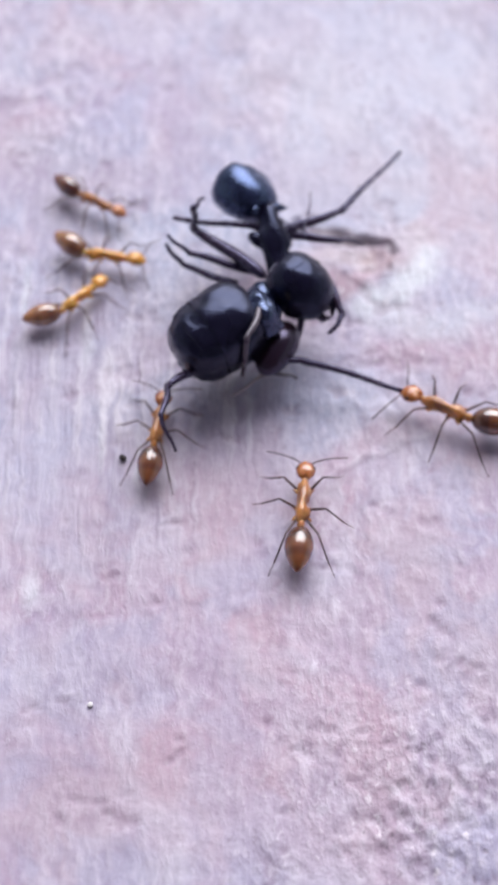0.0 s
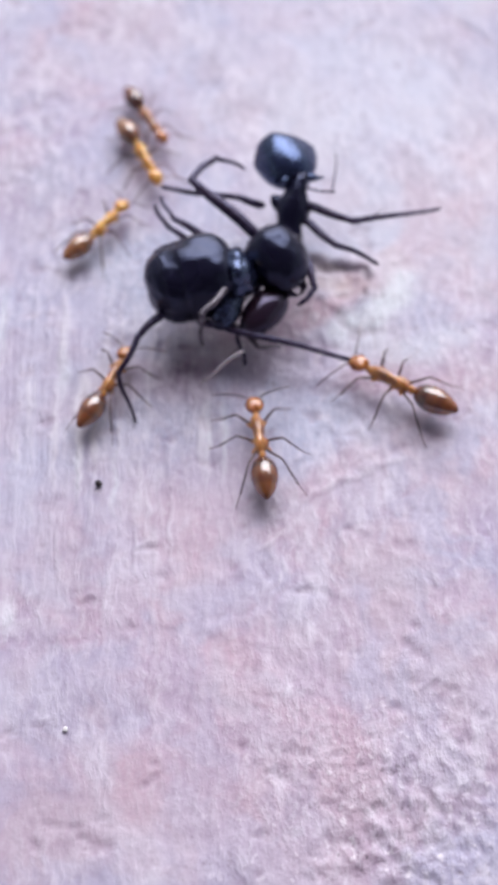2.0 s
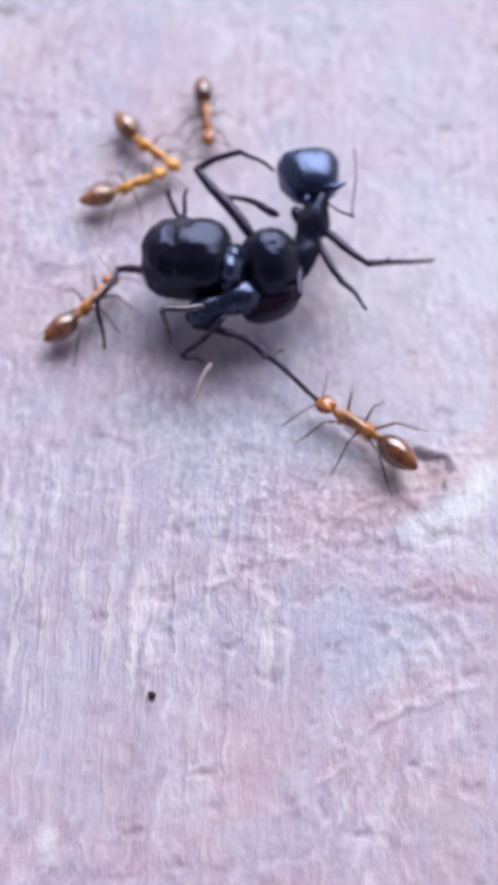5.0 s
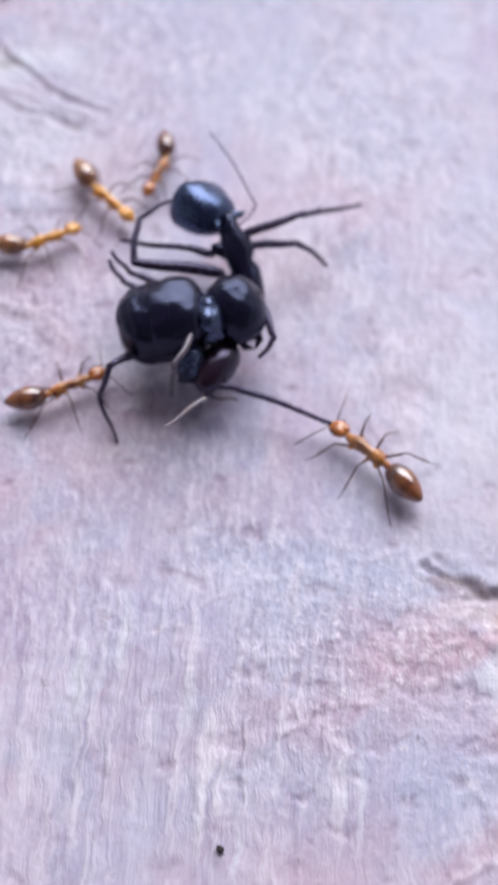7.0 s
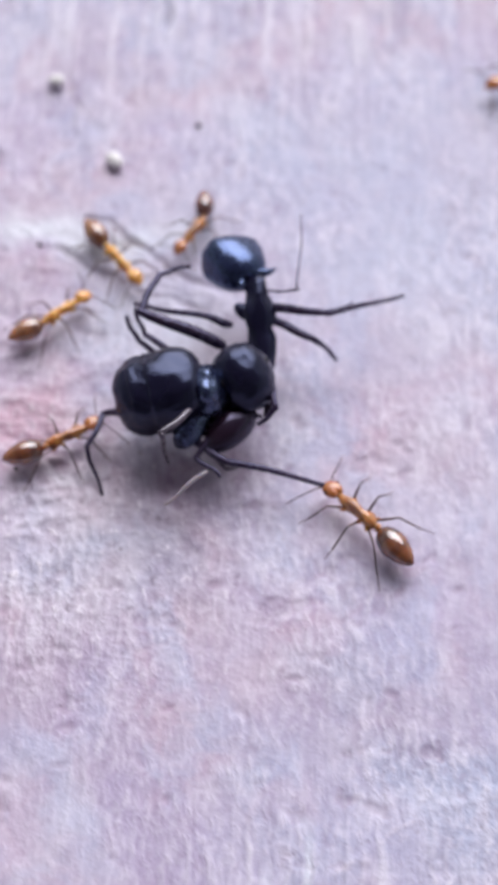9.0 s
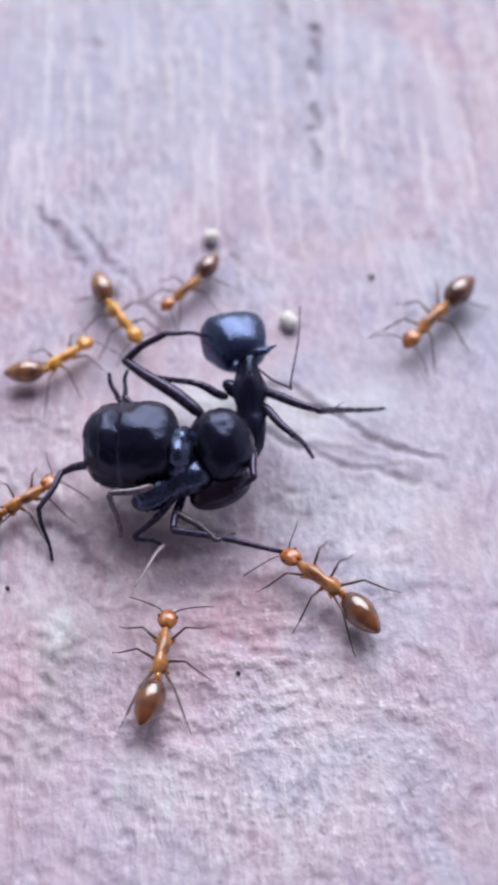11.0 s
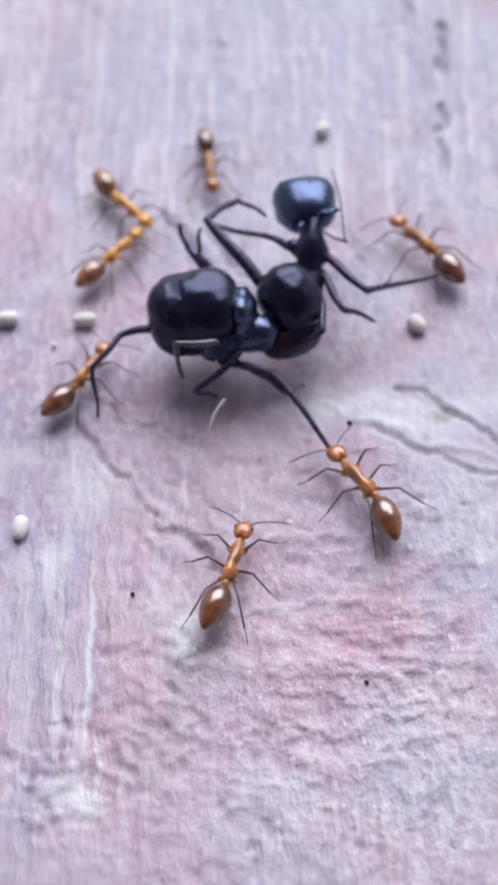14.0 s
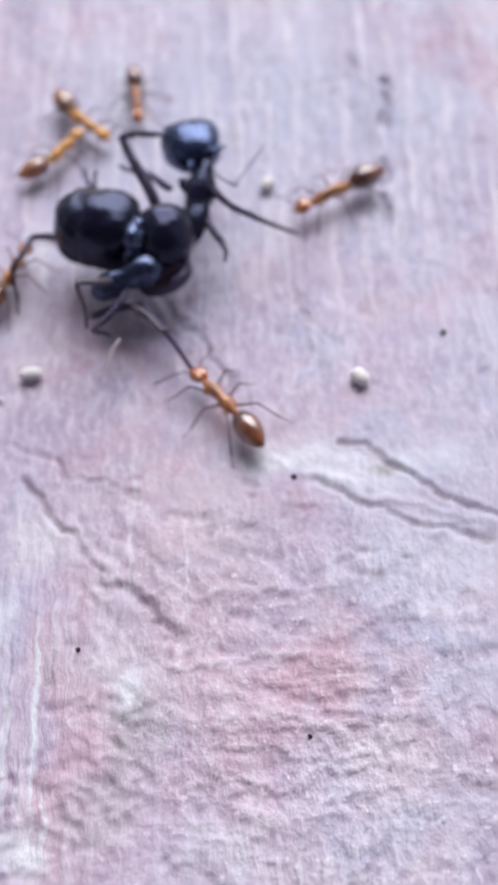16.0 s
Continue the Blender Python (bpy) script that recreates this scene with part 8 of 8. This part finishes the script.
    move(black["L1"], [
        (0, -2.705, -1.011, 1.753, 0, -16.7, -130.1), (0.5, -1.603, 0.807, 0.102, 0, -12.4, -130.4), (1, -2.708, -1.327, 1.096, 0, -12.7, -120.5),
        (1.5, -2.585, -1.584, 0.832, 0, -12.9, -119.4), (2, -2.416, -1.549, 1.017, 0, 20.7, -133.6), (2.5, -2.686, -0.863, 1.009, 0, 16.5, -137.6),
        (3, -2.376, -1.024, 1.894, 0, 40.9, -144.8), (3.2, -2.406, -0.994, 1.875, 0, 34.6, -139.4), (5.3, -2.664, 0.106, 0.598, 0, -2.8, -110.5),
        (5.5, -2.799, -0.074, 1.002, 0, 9.4, -122.8), (6, -2.659, -0.477, 1.014, 0, 9, -126.5), (6.5, -2.555, -0.964, 1.012, 0, -9.6, -115.7),
        (7, -2.216, -1.689, 1.83, 0, 67.6, -147.6), (7.5, -2.466, -1.504, 1.005, 0, -8.2, -113.7), (8, -2.609, -0.903, 1.666, 0, 60.8, -154),
        (8.2, -2.288, 0.33, 0.223, 0, -5.8, -122.8), (10.3, -2.018, 0.621, 0.168, 0, -0.9, -112.8), (10.5, -2.495, 0.411, 0.431, 0, 2.5, -120.4),
        (11, -2.582, -0.325, 0.408, 0, 3.4, -114.4), (11.5, -2.335, 0.7, 0.177, 0, -13.5, -112.7), (12, -2.45, 0.9, 0.509, 0, 11.7, -130.1),
        (12.5, -2.19, 1.153, 0.162, 0, -13.6, -127.3), (13, -2.587, -0.588, 1.666, 0, 39.9, -148.7), (13.5, -2.565, -0.91, 1.02, 0, 8.3, -132.7),
        (14, -2.828, -0.02, 1.016, 0, 8.8, -135.1), (14.5, -2.819, 0.287, 1.038, 0, 10.6, -126), (15, -2.815, 0.458, 1.192, 0, 15.7, -134.2),
        (15.5, -2.673, 0.826, 1.019, 0, 9, -135.5), (16, -2.83, -0.25, 0.799, 0, 2.6, -100.4)])
    move(black["L2"], [
        (0, -3.776, -2.284, 2.253, 0, 71.7, -72), (0.5, -2.704, -0.485, 0.476, 0, 40.6, -94.1), (1, -3.569, -2.787, 1.476, 0, 70.1, -63.8),
        (1.5, -3.417, -3.059, 1.221, 0, 48, -80.9), (2, -3.537, -2.727, 0.403, 0, 37.7, -80.6), (2.5, -3.917, -1.986, 0.516, 0, 42.2, -85.8),
        (3, -3.449, -1.781, 0.756, 0, 52, -80.5), (3.2, -3.491, -1.926, 0.888, 0, 56.2, -78.5), (5.3, -3.272, -1.519, 0.684, 0, 46.1, -74.6),
        (5.5, -3.727, -1.515, 0.719, 0, 48.2, -77.3), (6, -3.681, -1.857, 0.743, 0, 43.3, -71.7), (6.5, -3.299, -2.507, 1.303, 0, 44.9, -70.1),
        (7, -2.773, -2.043, 0.223, 0, 31, -74.8), (7.5, -3.159, -3.078, 1.252, 0, 44.1, -72.1), (8, -3.371, -1.274, 0.149, 0, 28.4, -84.2),
        (8.2, -3.223, -1.124, 0.399, 0, 37.5, -84.1), (10.3, -2.692, -0.981, 0.194, 0, 30, -71.7), (10.5, -3.374, -1.086, 0.355, 0, 35.8, -77.4),
        (11, -3.299, -1.905, 0.307, 0, 34, -70.7), (11.5, -2.986, -0.859, 0.582, 0, 44.1, -87.5), (12, -3.546, -0.402, 0.155, 0, 28.6, -83.2),
        (12.5, -3.214, -0.19, 0.571, 0, 43.8, -103.1), (13, -3.726, -1.28, 0.551, 0, 41, -85.8), (13.5, -3.732, -2.173, 0.769, 0, 49.8, -98.3),
        (14, -4.045, -1.231, 0.751, 0, 50.5, -93), (14.5, -3.822, -1.095, 0.72, 0, 50.8, -83.1), (15, -3.98, -0.743, 0.723, 0, 51.4, -88.2),
        (15.5, -3.897, -0.378, 0.749, 0, 50.9, -89.7), (16, -3.143, -1.958, 0.719, 0, 50, -70.9)])
    move(black["AN0"], [
        (0, 0.183, -0.317, 2.2, 0, -21.9, -150.8), (0.5, 0.247, -0.279, 2.2, 0, -27.9, -141.4), (1, 0.28, -0.257, 2.2, 0, -33.1, -136.4),
        (1.5, 0.276, -0.26, 2.2, 0, -39.7, -137.5), (2, 0.317, -0.212, 2.2, 0, -26.2, -115.4), (2.5, 0.352, -0.162, 2.2, 0, 1.9, -84.6),
        (3, 0.225, -0.321, 2.2, 0, -10.6, -128.8), (3.2, 0.312, -0.238, 2.2, 0, -10.3, -114.5), (5.3, 0.326, -0.176, 2.2, 0, -21.2, -121.5),
        (5.5, 0.33, -0.167, 2.2, 0, -30.5, -128.1), (6, 0.305, -0.2, 2.2, 0, -51.2, -118.5), (6.5, 0.281, -0.239, 2.2, 0, -13.2, -15.9),
        (7, 0.135, -0.346, 2.2, 0, 14, -51.5), (7.5, 0.289, -0.238, 2.2, 0, -58.4, -99.5), (8, 0.202, -0.319, 2.2, 0, -34.7, -129.7),
        (8.2, 0.233, -0.297, 2.2, 0, -41.1, -124.8), (10.3, 0.208, -0.287, 2.2, 0, -11.6, -108.3), (10.5, 0.243, -0.254, 2.2, 0, -6.4, -116.4),
        (11, 0.223, -0.268, 2.2, 0, 2.1, -128.9), (11.5, 0.24, -0.252, 2.2, 0, 8.3, -104.9), (12, 0.285, -0.202, 2.2, 0, 13.1, -111.5),
        (12.5, 0.262, -0.24, 2.2, 0, -10.6, -140.4), (13, 0.263, -0.239, 2.2, 0, -21.3, -125.3), (13.5, 0.252, -0.261, 2.2, 0, -43.8, -113.3),
        (14, 0.268, -0.251, 2.2, 0, -18.8, -134), (14.5, 0.311, -0.203, 2.2, 0, -25.1, -127.3), (15, 0.344, -0.163, 2.2, 0, -29.4, -122.4),
        (15.5, 0.328, -0.202, 2.2, 0, -12.6, -81.6), (16, 0.323, -0.232, 2.2, 0, -9.5, -128.6)])
    move(black["AN1"], [
        (0, -1.113, -1.04, 2.797, 0, 26.3, -19.7), (0.5, -0.858, -1.16, 2.949, 0, 26, -9.1), (1, -0.691, -1.182, 3.073, 0, 25.8, -3.3),
        (1.5, -0.632, -1.092, 3.221, 0, 27.3, -4.1), (2, -0.298, -1.51, 2.906, 0, 22.1, 7.4), (2.5, 0.503, -1.754, 2.147, 0, 15.5, 18.5),
        (3, -0.762, -1.546, 2.493, 0, 11.2, -17.7), (3.2, -0.34, -1.671, 2.485, 0, 18, -5.2), (5.3, -0.452, -1.448, 2.779, 0, 5.6, 15.1),
        (5.5, -0.521, -1.252, 3.011, 0, 13, 18.1), (6, -0.173, -1.082, 3.446, 0, 7.9, 25.1), (6.5, 1.779, -0.667, 2.566, 0, -2.8, 29.7),
        (7, 1.1, -1.562, 1.814, 0, -10.8, 8.1), (7.5, 0.15, -1.065, 3.562, 0, 10.3, 16.1), (8, -0.639, -1.331, 3.11, 0, -9.8, -5.2),
        (8.2, -0.454, -1.287, 3.252, 0, 9.8, -3.2), (10.3, -0.285, -1.775, 2.521, 0, -13.6, -20), (10.5, -0.463, -1.679, 2.379, 0, 8.5, -4.7),
        (11, -0.782, -1.512, 2.141, 0, -3.9, -10.5), (11.5, -0.166, -1.782, 1.968, 0, -3.8, -12.5), (12, -0.285, -1.652, 1.837, 0, -15.2, 5),
        (12.5, -0.95, -1.242, 2.494, 0, -12.8, 3.5), (13, -0.599, -1.456, 2.78, 0, -0.2, 10.3), (13.5, -0.205, -1.321, 3.308, 0, 5, 7.9),
        (14, -0.784, -1.341, 2.715, 0, -1, 10.4), (14.5, -0.568, -1.355, 2.878, 0, -3.6, 22.4), (15, -0.403, -1.339, 2.986, 0, 8.5, 30.4),
        (15.5, 0.555, -1.747, 2.55, 0, 8.7, -15.1), (16, -0.662, -1.465, 2.464, 0, 14.8, -10.8)])
    move(seed_c, [(0, -3.13, 31.9, 0.27, 0, 0, 125), (9.5, -3.13, 31.9, 0.27, 0, 0, 125), (10.2, -2.22, 31.7, 0.27, 0, 0, 95), (10.6, -2.24, 31.7, 0.27, 0, 0, 95), (10.9, -3.13, 31.9, 0.27, 0, 0, 125), (16, -3.13, 31.9, 0.27, 0, 0, 125)])
    move(seed_b, [(0, -6.05, 36.4, 0.25, 0, 0, 0), (11.3, -6.05, 36.4, 0.25, 0, 0, 0), (11.6, -6.41, 42.5, 0.25, 0, 0, 60), (16, -6.41, 42.5, 0.25, 0, 0, 60)])


motions()
